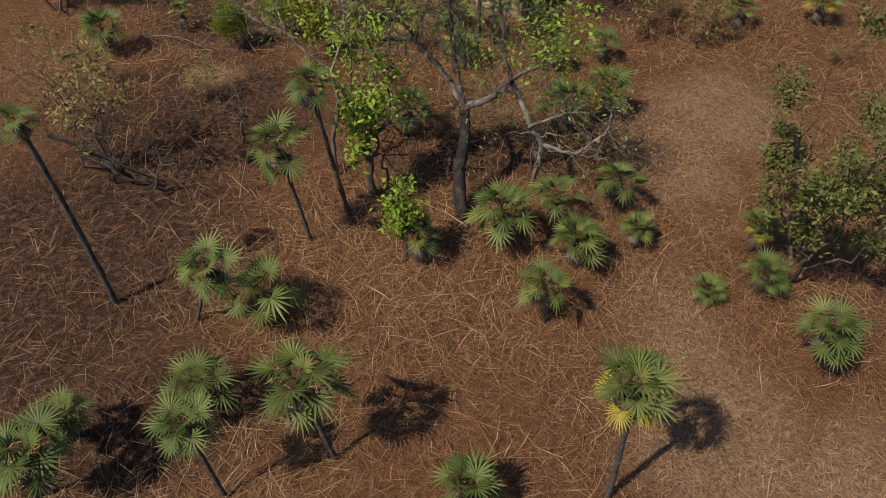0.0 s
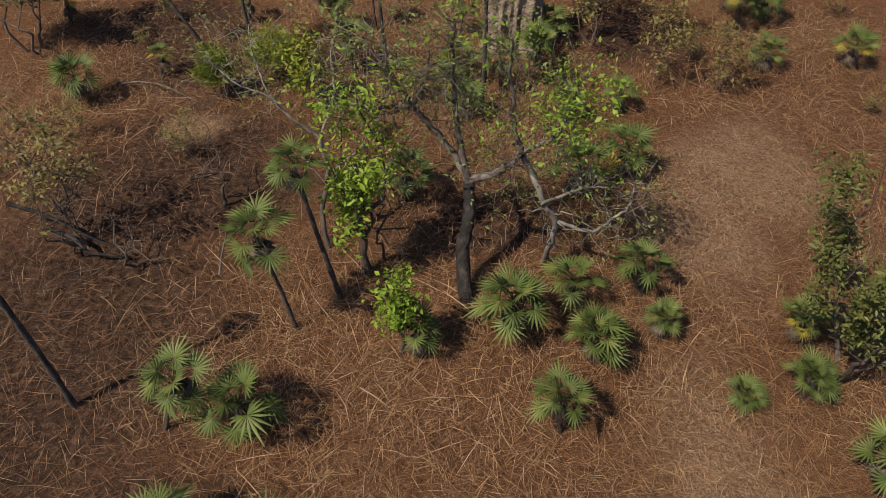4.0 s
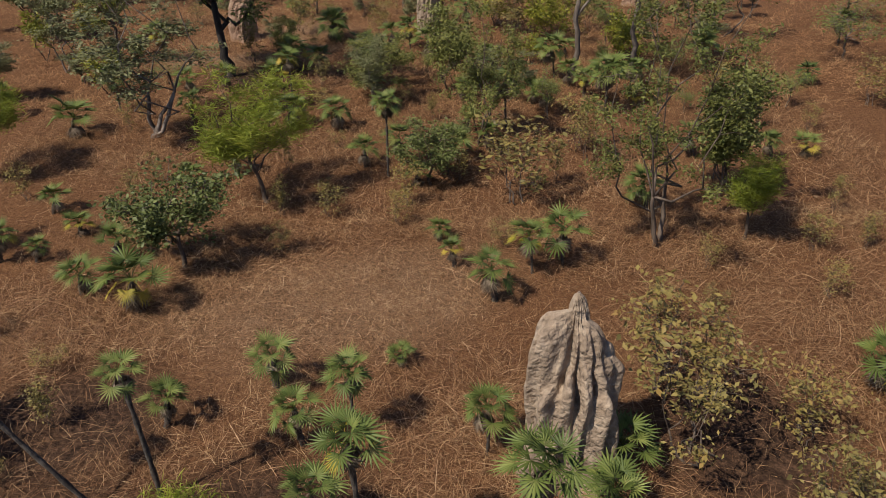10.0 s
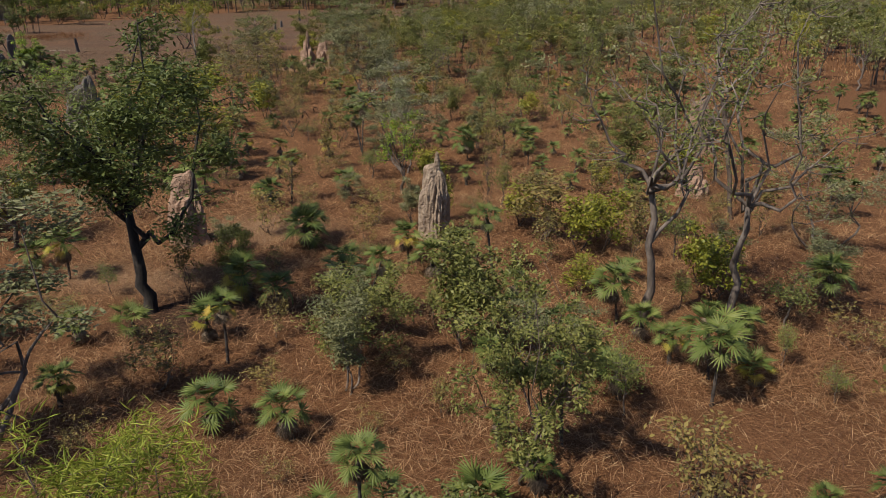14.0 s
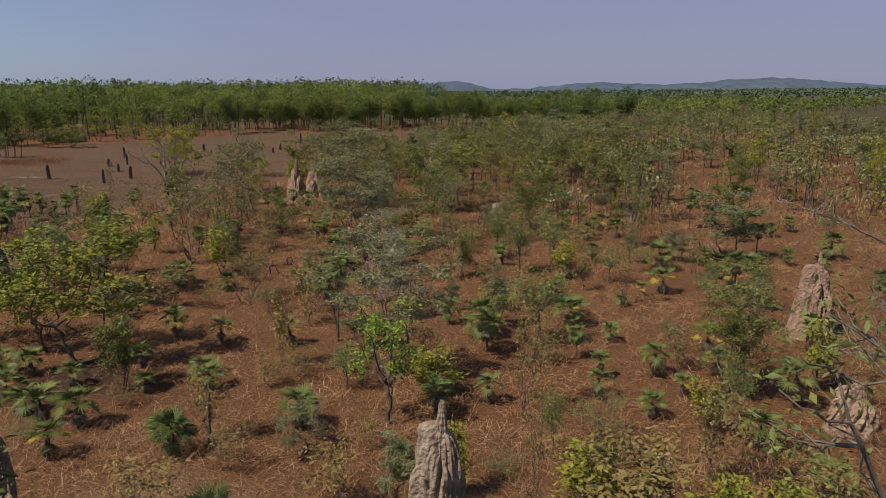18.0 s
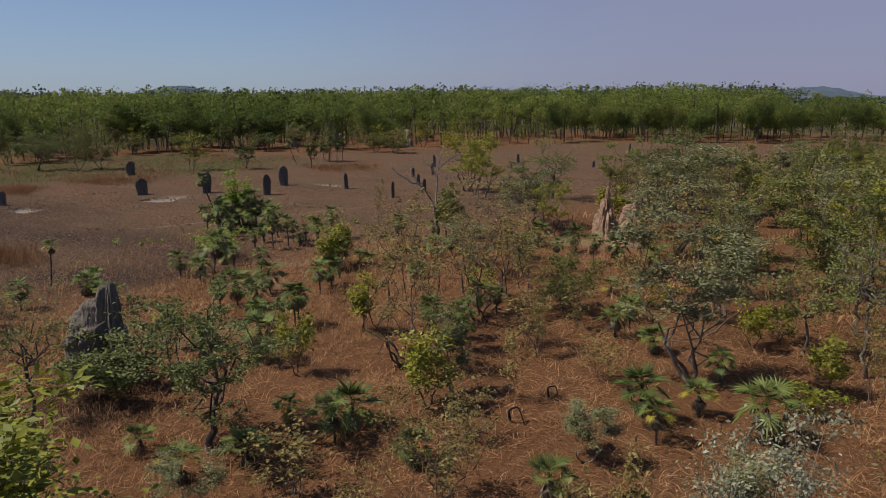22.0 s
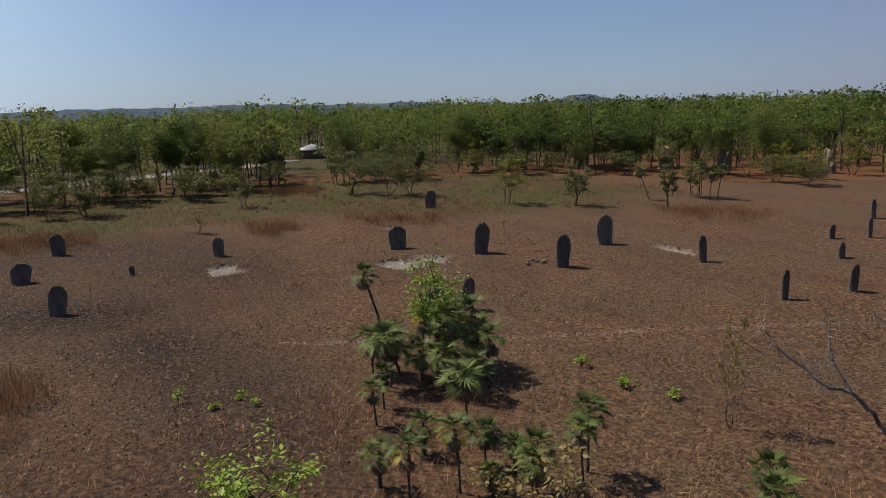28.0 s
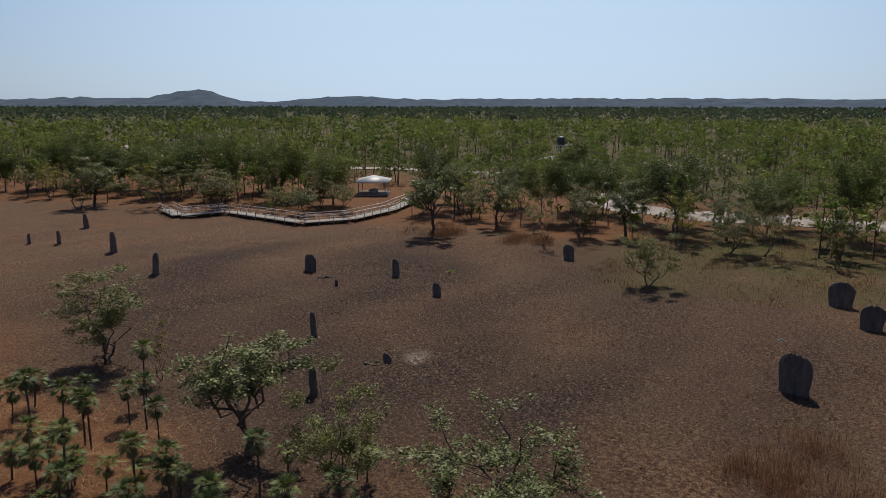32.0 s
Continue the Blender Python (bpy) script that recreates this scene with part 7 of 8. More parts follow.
def ring_places(n, near, far, y0, y1, seed, verge=2.0):
    """Places in the woodland between two distances from the plain's middle, by bearing."""
    r = np.random.RandomState(seed)
    k = n * 4
    a = np.radians(r.uniform(y0, y1, k))
    d = np.sqrt(r.uniform(near * near, far * far, k))
    x, y = -45 - np.sin(a) * d, 85 + np.cos(a) * d
    out = inside(x, y, PLAIN, 1.0) <= 0
    out &= (x < -66) | (y > 205 - 0.35 * np.minimum(0, x + 10)) | ((x < -44) & (y > 150))
    for ax, ay, bx, by, wide in ROADS:
        s = (((x - ax) * (bx - ax) + (y - ay) * (by - ay)) / ((bx - ax) ** 2 + (by - ay) ** 2)).clip(0, 1)
        out &= np.hypot(x - ax - s * (bx - ax), y - ay - s * (by - ay)) > wide / 2 + verge
    for cx, cy, rad in CLEAR:
        out &= np.hypot(x - cx, y - cy) > rad
    out &= r.rand(k) > 1.7 * inside(x, y, PLAIN, 46.0)
    return np.stack([x[out][:n], y[out][:n]], -1)


far_wood("far_woodland", "open green eucalypt woodland behind the plain", ring_places(520, 60, 190, -25, 92, 1), 8.0, 15.0, 11, 440, 0.42, LEAF["joined"])
far_wood("thin_woodland", "open lower woodland behind the boardwalk", ring_places(600, 60, 230, 92, 175, 4), 4.0, 10.0, 14, 170, 0.46, LEAF["joined"])
far_wood("low_shrubs", "low shrubs under the woodland", ring_places(1000, 60, 190, -25, 175, 5, 6.0), 1.5, 5.5, 15, 80, 0.34, LEAF["joined"])
far_wood("distant_woodland", "distant tall eucalypt woodland", ring_places(1150, 185, 420, -4, 74, 2), 11.0, 18.0, 12, 120, 0.85, LEAF["joined"])
far_wood("distant_low_woodland", "distant open eucalypt woodland", ring_places(1100, 185, 420, 74, 180, 7), 7.0, 12.5, 19, 80, 0.85, LEAF["joined"])
far_wood("distant_sparse_woodland", "distant low woodland in front of the hills", ring_places(450, 185, 420, -40, -4, 8), 5.0, 9.0, 20, 80, 0.8, LEAF["joined"])
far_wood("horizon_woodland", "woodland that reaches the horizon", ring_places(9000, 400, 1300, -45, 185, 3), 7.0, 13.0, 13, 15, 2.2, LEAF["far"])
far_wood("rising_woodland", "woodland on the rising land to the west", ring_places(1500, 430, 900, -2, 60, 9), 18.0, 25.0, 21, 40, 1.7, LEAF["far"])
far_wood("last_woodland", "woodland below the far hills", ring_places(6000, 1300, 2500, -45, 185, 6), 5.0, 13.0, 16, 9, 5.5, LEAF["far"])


def thicket(n, x0, x1, y0, y1, seed):
    """Places for low trees off the plain and clear of the way."""
    r = np.random.RandomState(seed)
    x, y = r.uniform(x0, x1, n), r.uniform(y0, y1, n)
    ok = (on_plain(x, y) < 0.2) & (0.5 + 0.5 * vnoise(x, y, 0.12, seed) > r.uniform(0, 0.9, n))
    return np.stack([x[ok], y[ok]], -1)


far_wood("far_thicket", "low open woodland of olive bushy trees", np.concatenate([thicket(620, 6, 80, 92, 240, 41), thicket(130, -18, 8, 112, 200, 42), thicket(120, 30, 80, 50, 95, 43)]), 2.6, 7.0, 17, 150, 0.27, LEAF["leafy"])
far_wood("far_pale_thicket", "low open woodland of grey-green trees", np.concatenate([thicket(260, 6, 80, 92, 240, 44), thicket(90, -18, 8, 112, 200, 45)]), 2.5, 6.5, 18, 120, 0.26, LEAF["grey"])


# ---- grass ----
def blades(name, label, mat, where, long, lift, wide, seed, curl=0.25):
    """Straws at given places: length, how steeply they rise (degrees), width."""
    r = np.random.RandomState(seed)
    n = len(where)
    a = r.uniform(0, 2 * np.pi, n)
    e = np.radians(r.uniform(*lift, n))
    L = r.uniform(*long, n)
    d = np.stack([np.cos(a) * np.cos(e), np.sin(a) * np.cos(e), np.sin(e)], -1)
    a2 = a + r.normal(size=n) * 0.12
    e2 = e - r.uniform(0, curl * 3, n)
    d2 = np.stack([np.cos(a2) * np.cos(e2), np.sin(a2) * np.cos(e2), np.sin(e2)], -1)
    side = np.stack([-np.sin(a), np.cos(a), r.uniform(-0.5, 0.5, n)], -1) * (r.uniform(*wide, n) / 2)[:, None]
    base = np.stack([where[:, 0], where[:, 1], rise(where[:, 0], where[:, 1]) + r.uniform(0.0, 0.05, n)], -1)
    mid = base + d * (L * 0.55)[:, None]
    tip = mid + d2 * (L * 0.45)[:, None]
    tip[:, 2] = np.maximum(tip[:, 2], base[:, 2] + 0.01)
    v = np.stack([base, mid + side, tip, mid - side], 1).reshape(-1, 3)
    k = np.arange(n)[:, None] * 4
    return tagged(new(name, mesh(name, v, np.concatenate([k + (0, 1, 3), k + (1, 2, 3)]), mat)), label, "grass", kind="stuff")


def cover(n, x0, x1, y0, y1, seed, thin, clump=0.0):
    """Places for grass, thinned where thin(x, y) says so, in clumps."""
    r = np.random.RandomState(seed)
    x, y = r.uniform(x0, x1, n), r.uniform(y0, y1, n)
    if clump:
        c = r.randint(0, max(1, n // 14), n)
        x, y = x[c] + r.normal(size=n) * clump, y[c] + r.normal(size=n) * clump
    keep = r.rand(n) < thin(x, y)
    return np.stack([x[keep], y[keep]], -1)


patch = lambda x, y: (0.62 + 0.55 * vnoise(x, y, 0.8, 31)).clip(0.12, 1)
straw_here = lambda x, y: patch(x, y) * (1 - 0.85 * bare_ground(x, y)) * (1 - 0.8 * litter_ground(x, y)) * (1 - on_plain(x, y))
blades("fallen_straw", "fallen reddish-brown dry grass straw", STRAW, cover(250000, -12.5, 12.5, 2, 31, 1, straw_here), (0.2, 0.8), (2, 34), (0.004, 0.010), 1, 0.1)
blades("long_straw", "long pale fallen grass stems", LONG_STRAW, cover(26000, -13.5, 13.5, 1, 34, 22, lambda x, y: straw_here(x, y) * (1 - 0.7 * litter_ground(x, y)) * (0.5 + 0.7 * vnoise(x, y, 0.9, 90)).clip(0.1, 1)), (0.4, 1.3), (0, 14), (0.008, 0.018), 22, 0.06)
blades("standing_straw", "standing tufts of dry brown grass", STRAW, cover(50000, -14, 14, 4, 44, 2, straw_here, 0.09), (0.25, 0.6), (12, 66), (0.005, 0.011), 2, 0.3)
blades("straw_cover", "dry rusty grass under the shrubs", RUST, cover(400000, -42, 30, 40, 104, 3, straw_here, 0.14), (0.3, 0.75), (2, 42), (0.008, 0.018), 3, 0.2)
fringe = lambda x, y: patch(x, y) * (1 - 0.75 * on_plain(x, y)) * (1 - 0.5 * bare_ground(x, y))
blades("fringe_grass", "tan dry grass tufts at the edge of the plain", RUST, cover(90000, -46, -20, 70, 106, 23, fringe, 0.12), (0.25, 0.65), (25, 84), (0.008, 0.018), 23, 0.25)
blades("mid_straw", "fallen and standing rusty straw among palms", STRAW, cover(170000, -17, 15, 30, 58, 21, straw_here), (0.25, 0.75), (2, 40), (0.006, 0.013), 21, 0.12)
blades("far_straw", "dry rusty grass between far shrubs", RUST, cover(50000, -30, 70, 90, 220, 4, straw_here, 0.35), (0.5, 1.1), (40, 88), (0.03, 0.07), 4, 0.3)
trod = lambda x, y: bare_ground(x, y) * (1 - on_plain(x, y)) * 0.8
blades("trodden_straw", "short pale broken straw on bare ground", LONG_STRAW, cover(900000, -14, 14, 2, 58, 5, trod), (0.08, 0.32), (2, 45), (0.004, 0.01), 5)
short_grass = lambda x, y: on_plain(x, y) * (0.6 + 0.6 * vnoise(x, y, 0.5, 33)).clip(0.08, 1) * (1 - clay_ground(x, y))
blades("plain_grass", "short sparse dry grass of the plain", TUSSOCK, cover(100000, -76, -26, 38, 130, 6, short_grass, 0.06), (0.08, 0.2), (30, 85), (0.012, 0.03), 6)


def tussocks(name, label, mat, where, wide, high, seed):
    """Low ragged humps of cropped grass."""
    r = np.random.RandomState(seed)
    n, k = len(where), 4
    a = np.arange(k) * 2 * np.pi / k + r.uniform(0, 6, (n, 1))
    w = r.uniform(*wide, (n, 1)) * r.uniform(0.6, 1.25, (n, k))
    z = rise(where[:, 0], where[:, 1])
    rim = np.stack([where[:, :1] + np.cos(a) * w, where[:, 1:] + np.sin(a) * w, np.repeat(z[:, None], k, 1) - 0.01], -1)
    top = np.stack([where[:, 0] + r.normal(size=n) * 0.03, where[:, 1] + r.normal(size=n) * 0.03, z + r.uniform(*high, n)], -1)
    v = np.concatenate([rim, top[:, None]], 1).reshape(-1, 3)
    b = np.arange(n)[:, None] * (k + 1)
    f = np.concatenate([b + (i, (i + 1) % k, k) for i in range(k)])
    return tagged(new(name, mesh(name, v, f, mat)), label, "grass", kind="stuff")


lumpy = lambda x, y: on_plain(x, y) * (0.75 + 0.5 * vnoise(x, y, 0.3, 37)).clip(0.15, 1) * (1 - clay_ground(x, y))
tussocks("grass_tussocks", "small cropped grass tussocks of the plain", CROPPED, cover(84000, -88, -26, 22, 132, 9, lumpy), (0.035, 0.095), (0.04, 0.11), 9)
scarp = lambda x, y: (4 * clay_ground(x, y) * (1 - clay_ground(x, y)) * (0.75 + 0.6 * vnoise(x, y, 1.6, 91))).clip(0, 1) ** 2
tussocks("pit_rims", "dark crumbling turf round the clay pits", CROPPED, cover(60000, -82, -54, 56, 137, 92, scarp), (0.08, 0.2), (0.08, 0.24), 92)
track_line = [(-52.5, 97.5), (-47.8, 105.0), (-43.5, 114.7), (-38.6, 124.0), (-34.0, 133.0)]
r = np.random.RandomState(93)
leg, along_leg = r.randint(0, 4, 1500), r.rand(1500, 1)
ends = np.array(track_line)
spots = ends[leg] + (ends[leg + 1] - ends[leg]) * along_leg + r.normal(size=(1500, 2)) * 0.17
tussocks("worn_track", "narrow pale trodden track of dusty clay crumbs", CRUMBS, spots, (0.03, 0.09), (0.015, 0.04), 94)
green_here = lambda x, y: green_ground(x, y) * (1 - clay_ground(x, y)) * (0.5 + 0.5 * vnoise(x, y, 0.4, 35)).clip(0.05, 1)
blades("green_grass", "low green and tan grass near the wood", GREEN_GRASS, cover(45000, -130, -76, 55, 160, 8, green_here, 0.2), (0.2, 0.5), (45, 85), (0.03, 0.07), 8)


def ragged(x, y, cx, cy, rx, ry, seed):
    """A patch with a torn edge and gaps."""
    d = np.hypot((x - cx) / rx, (y - cy) / ry)
    return ((1.15 - d + 0.45 * vnoise(x, y, 3.0 / min(rx, ry), seed)) * 1.4).clip(0, 1) * (0.55 + 0.7 * vnoise(x, y, 1.6, seed + 1)).clip(0.03, 1)


band = lambda x, y: 4 * green_ground(x, y) * (1 - green_ground(x, y)) * (0.35 + 0.8 * vnoise(x, y, 0.3, 77)).clip(0, 1) * on_plain(x, y)
blades("edge_grass", "pale dry grass between the plain and the wood", REED, cover(60000, -112, -72, 55, 168, 78, band, 0.3), (0.25, 0.7), (45, 88), (0.02, 0.045), 78)
blades("tall_grass", "clump of tall rusty dry grass on the plain", REED, cover(15786, -59.0, -49.6, 77.2, 84.8, 60, lambda x, y: ragged(x, y, -54.3, 81.0, 3.6, 2.9, 60), 0.25), (0.4, 1.2), (50, 88), (0.010, 0.022), 60)
blades("tall_grass", "clump of tall rusty dry grass on the plain", REED, cover(14119, -88.2, -80.0, 103.9, 111.7, 61, lambda x, y: ragged(x, y, -84.1, 107.8, 3.1, 3.0, 61), 0.25), (0.4, 1.2), (50, 88), (0.010, 0.022), 61)
blades("tall_grass", "clump of tall rusty dry grass on the plain", REED, cover(24000, -92.8, -76.3, 113.9, 127.1, 62, lambda x, y: ragged(x, y, -84.6, 120.5, 6.4, 5.1, 62), 0.25), (0.4, 1.2), (50, 88), (0.010, 0.022), 62)
blades("tall_grass", "clump of tall rusty dry grass on the plain", REED, cover(12250, -54.7, -46.4, 81.2, 87.8, 63, lambda x, y: ragged(x, y, -50.5, 84.5, 3.2, 2.6, 63), 0.25), (0.4, 1.2), (50, 88), (0.010, 0.022), 63)
blades("tall_grass", "clump of tall rusty dry grass on the plain", REED, cover(24000, -95.9, -82.0, 84.5, 95.6, 64, lambda x, y: ragged(x, y, -89.0, 90.0, 5.3, 4.3, 64), 0.25), (0.4, 1.2), (50, 88), (0.010, 0.022), 64)
blades("tall_grass", "clump of tall rusty dry grass on the plain", REED, cover(21027, -95.7, -84.8, 27.5, 36.2, 65, lambda x, y: ragged(x, y, -90.2, 31.8, 4.2, 3.3, 65), 0.25), (0.4, 1.2), (50, 88), (0.010, 0.022), 65)
blades("tall_grass", "clump of tall rusty dry grass on the plain", REED, cover(11802, -95.6, -88.8, 39.0, 46.8, 66, lambda x, y: ragged(x, y, -92.2, 42.9, 2.6, 3.0, 66), 0.25), (0.4, 1.2), (50, 88), (0.010, 0.022), 66)
blades("tall_grass", "clump of tall rusty dry grass on the plain", REED, cover(24000, -75.8, -59.3, 141.3, 154.5, 67, lambda x, y: ragged(x, y, -67.6, 147.9, 6.3, 5.1, 67), 0.25), (0.4, 1.2), (50, 88), (0.010, 0.022), 67)
blades("tall_grass", "clump of tall rusty dry grass on the plain", REED, cover(4500, -53.7, -48.5, 84.8, 88.7, 68, lambda x, y: ragged(x, y, -51.1, 86.8, 2.0, 1.5, 68), 0.25), (0.4, 1.2), (50, 88), (0.010, 0.022), 68)
blades("tall_grass", "clump of tall rusty dry grass on the plain", REED, cover(23872, -122.1, -111.8, 116.2, 126.6, 69, lambda x, y: ragged(x, y, -116.9, 121.4, 4.0, 4.0, 69), 0.25), (0.4, 1.2), (50, 88), (0.010, 0.022), 69)


# ---- small things on the plain and in the grass ----
def stick(name, label, points, thick, mat):
    heap = Heap()
    p = np.array(points, float)
    u = np.linspace(0, len(p) - 1, 6 * len(p))
    line = np.stack([np.interp(u, np.arange(len(p)), p[:, c]) for c in range(3)], -1)
    for _ in range(4):
        line[1:-1] = (line[:-2] + 2 * line[1:-1] + line[2:]) / 4
    heap.tube(line, np.linspace(thick, thick * 0.35, len(line)), 7)
    return tagged(new(name, heap.mesh(name, mat, True)), label, "branch")


def sprout(x, y, r, seed):
    rng = np.random.RandomState(seed)
    root = tagged(new("sprout"), "small fresh green sprout on the dry plain", "plant", "sprouts on the plain")
    root.matrix_basis = pose(x, y, 0)
    heap = Heap()
    tips = []
    for k in range(6):
        e = np.array([rng.normal() * r * 0.6, rng.normal() * r * 0.6, r * rng.uniform(0.7, 1.3)])
        heap.tube([(0, 0, -0.03), e * (0.4, 0.4, 0.6), e], [0.012, 0.009, 0.005], 4)
        tips.append(e)
    piece("stems", heap.mesh("stems", BARK_BROWN), root)
    at_ = np.repeat(np.array(tips), 12, 0) + rng.normal(size=(72, 3)) * r * 0.25
    at_[:, 2] = np.maximum(at_[:, 2], 0.03)
    v, f = leaves(rng, at_, 0.11, 0.5)
    piece("leaves", mesh("leaves", v, f, LEAF["bright"]), root)
    return root


def lump_mesh(seed, mat):
    bm = bmesh.new()
    bmesh.ops.create_icosphere(bm, subdivisions=2, radius=1.0)
    for v in bm.verts:
        v.co *= 1 + 0.22 * noise.noise(v.co * 1.6 + Vector((seed, 0, 0)))
    me = bpy.data.meshes.new("clod")
    bm.to_mesh(me)
    bm.free()
    me.materials.append(mat)
    return me


CLODS = [lump_mesh(k, CLAY_GREY) for k in range(3)] + [lump_mesh(k + 3, CLAY_PALE) for k in range(2)]


def clod_heap(x, y, r, n, seed):
    rng = np.random.RandomState(seed)
    root = tagged(new("clod_heap"), "heap of broken grey clay clods from a fallen mound", "rubble", "clod heaps")
    root.matrix_basis = pose(x, y, 0)
    for k in range(n):
        s = rng.uniform(0.08, 0.24)
        piece("clod", CLODS[k % 5], root, pose(rng.normal() * r * 0.5, rng.normal() * r * 0.5, s * 0.35, 0, 0, rng.uniform(0, 360)) @ Matrix.Diagonal((s, s * 0.8, s * 0.6, 1)))
    return root


sprout(-47.63, 92.06, 0.32, 0)
sprout(-46.62, 94.10, 0.16, 1)
sprout(-45.78, 94.48, 0.16, 2)
sprout(-42.12, 107.14, 0.28, 3)
sprout(-39.48, 106.83, 0.22, 4)
sprout(-46.17, 92.99, 0.16, 5)
sprout(-37.63, 107.49, 0.20, 6)
sprout(-95.66, 136.00, 0.20, 7)
sprout(-74.41, 45.61, 0.30, 8)
sprout(-41.95, 106.96, 0.30, 9)
sprout(-39.38, 106.66, 0.20, 10)
sprout(-37.56, 107.36, 0.18, 11)
stick("fallen_branch", "dark bent dead branch sticking up from the grass", [(-40.26, 83.69, 0.00), (-40.74, 83.85, 0.35), (-41.08, 84.32, 0.60), (-40.75, 85.02, 0.55)], 0.030, BARK_DARK)
stick("fallen_branch", "charred stick bent into an arch", [(-11.77, 77.88, 0.00), (-11.75, 77.65, 0.50), (-11.53, 77.94, 0.55), (-11.25, 77.81, 0.00)], 0.050, BARK_DARK)
stick("fallen_branch", "charred stick bent into an arch", [(-11.27, 80.14, 0.00), (-11.33, 80.10, 0.40), (-11.07, 80.27, 0.45), (-10.87, 79.93, 0.10)], 0.040, BARK_DARK)
stick("fallen_branch", "bleached fallen branch in the grass", [(-6.62, 20.06, 0.60), (-6.31, 19.49, 0.40), (-5.72, 18.48, 0.30), (-5.43, 18.10, 0.15)], 0.030, BARK_DEAD)
stick("fallen_branch", "bleached fallen branch in the grass", [(-5.72, 18.48, 0.30), (-5.36, 18.70, 0.35), (-5.06, 18.78, 0.40), (-4.75, 18.87, 0.60)], 0.025, BARK_DEAD)
stick("fallen_branch", "bleached fallen branch in the grass", [(-8.89, 18.88, 0.20), (-8.41, 18.85, 0.30), (-7.70, 18.71, 0.30), (-6.64, 18.08, 0.20)], 0.025, BARK_DEAD)
stick("fallen_branch", "dark crooked fallen branch", [(-9.44, 13.53, 0.70), (-8.58, 13.36, 0.50), (-7.55, 12.89, 0.30), (-6.64, 12.68, 0.05)], 0.050, BARK_DARK)
stick("fallen_branch", "thin pale dead stem", [(-4.75, 12.16, 0.00), (-4.65, 12.30, 0.40), (-4.51, 12.41, 0.80), (-4.37, 12.42, 1.20)], 0.020, BARK_DEAD)
stick("fallen_branch", "dark fallen log on the ground", [(-27.67, 99.77, 0.05), (-27.36, 100.50, 0.06), (-26.98, 101.40, 0.06), (-26.49, 102.28, 0.05)], 0.060, BARK_DARK)
stick("fallen_branch", "dark crooked fallen branch", [(-8.50, 13.01, 0.50), (-7.79, 12.77, 0.40), (-7.53, 12.50, 0.25), (-6.66, 12.55, 0.10)], 0.060, BARK_DARK)
cathedral_mound(-27.91, 101.95, 0.75, 0.32, [(0, 0, 1.0, 0.3), (-0.4, 0.2, 0.7, 0.4), (0.3, -0.3, 0.5, 0.4)], CLAY_GREY, 0, 21, "small grey broken termite mound stump")
clod_heap(-73.54, 86.72, 0.80, 14, 0)
clod_heap(-52.70, 56.94, 0.70, 10, 1)
clod_heap(-59.66, 119.32, 0.80, 9, 2)
clod_heap(-65.92, 37.67, 0.70, 8, 3)
clod_heap(-73.14, 75.38, 0.60, 8, 4)

# ---- boardwalk, shelters, tank and parked cars ----
def box_mesh(lo, hi, mat, name="box"):
    h = Heap()
    h.box(lo, hi)
    return h.mesh(name, mat)


def boardwalk(points, width=1.9, high=0.45):
    """A timber walk on short posts with steel rails along both sides."""
    root = tagged(new("boardwalk"), "low weathered timber boardwalk with steel handrails", "boardwalk")
    plank = box_mesh((-0.135, -width / 2, -0.04), (0.135, width / 2, 0.0), DECK)
    post = box_mesh((-0.035, -0.035, -0.45), (0.035, 0.035, 1.0), DECK)
    loose = Heap()
    n = 0
    for (ax, ay), (bx, by) in zip(points, points[1:]):
        d = Vector((bx - ax, by - ay, 0))
        yaw = math.degrees(math.atan2(d.y, d.x))
        long = d.length
        d.normalize()
        side = Vector((-d.y, d.x, 0))
        k = int(long / 0.29)
        for i in range(k):
            q = Vector((ax, ay, high)) + d * (0.15 + i * 0.29)
            n += 1
            if n <= 300:
                piece("plank", plank, root, pose(*q, 0, 0, yaw))
            else:
                m = pose(*q, 0, 0, yaw)
                loose.add([m @ v.co for v in plank.vertices], f4=[p.vertices[:] for p in plank.polygons])
        for sgn in (-1, 1):
            o = side * (sgn * (width / 2 + 0.04))
            for i in range(int(long / 2.0) + 1):
                piece("post", post, root, pose(*(Vector((ax, ay, high)) + o + d * min(long, i * 2.0)), 0, 0, yaw))
            for z in (0.55, 1.0):
                h = Heap()
                h.tube([Vector((ax, ay, high + z)) + o, Vector((bx, by, high + z)) + o], [0.035, 0.035], 6)
                piece("rail", h.mesh("rail", STEEL), root)
            h = Heap()
            h.tube([Vector((ax, ay, high - 0.12)) + o * 0.8, Vector((bx, by, high - 0.12)) + o * 0.8], [0.08, 0.08], 4)
            piece("bearer", h.mesh("bearer", BARK_BROWN), root)
    if loose.v:
        tagged(piece("more_planks", loose.mesh("more_planks", DECK), root), kind="stuff")
    return root


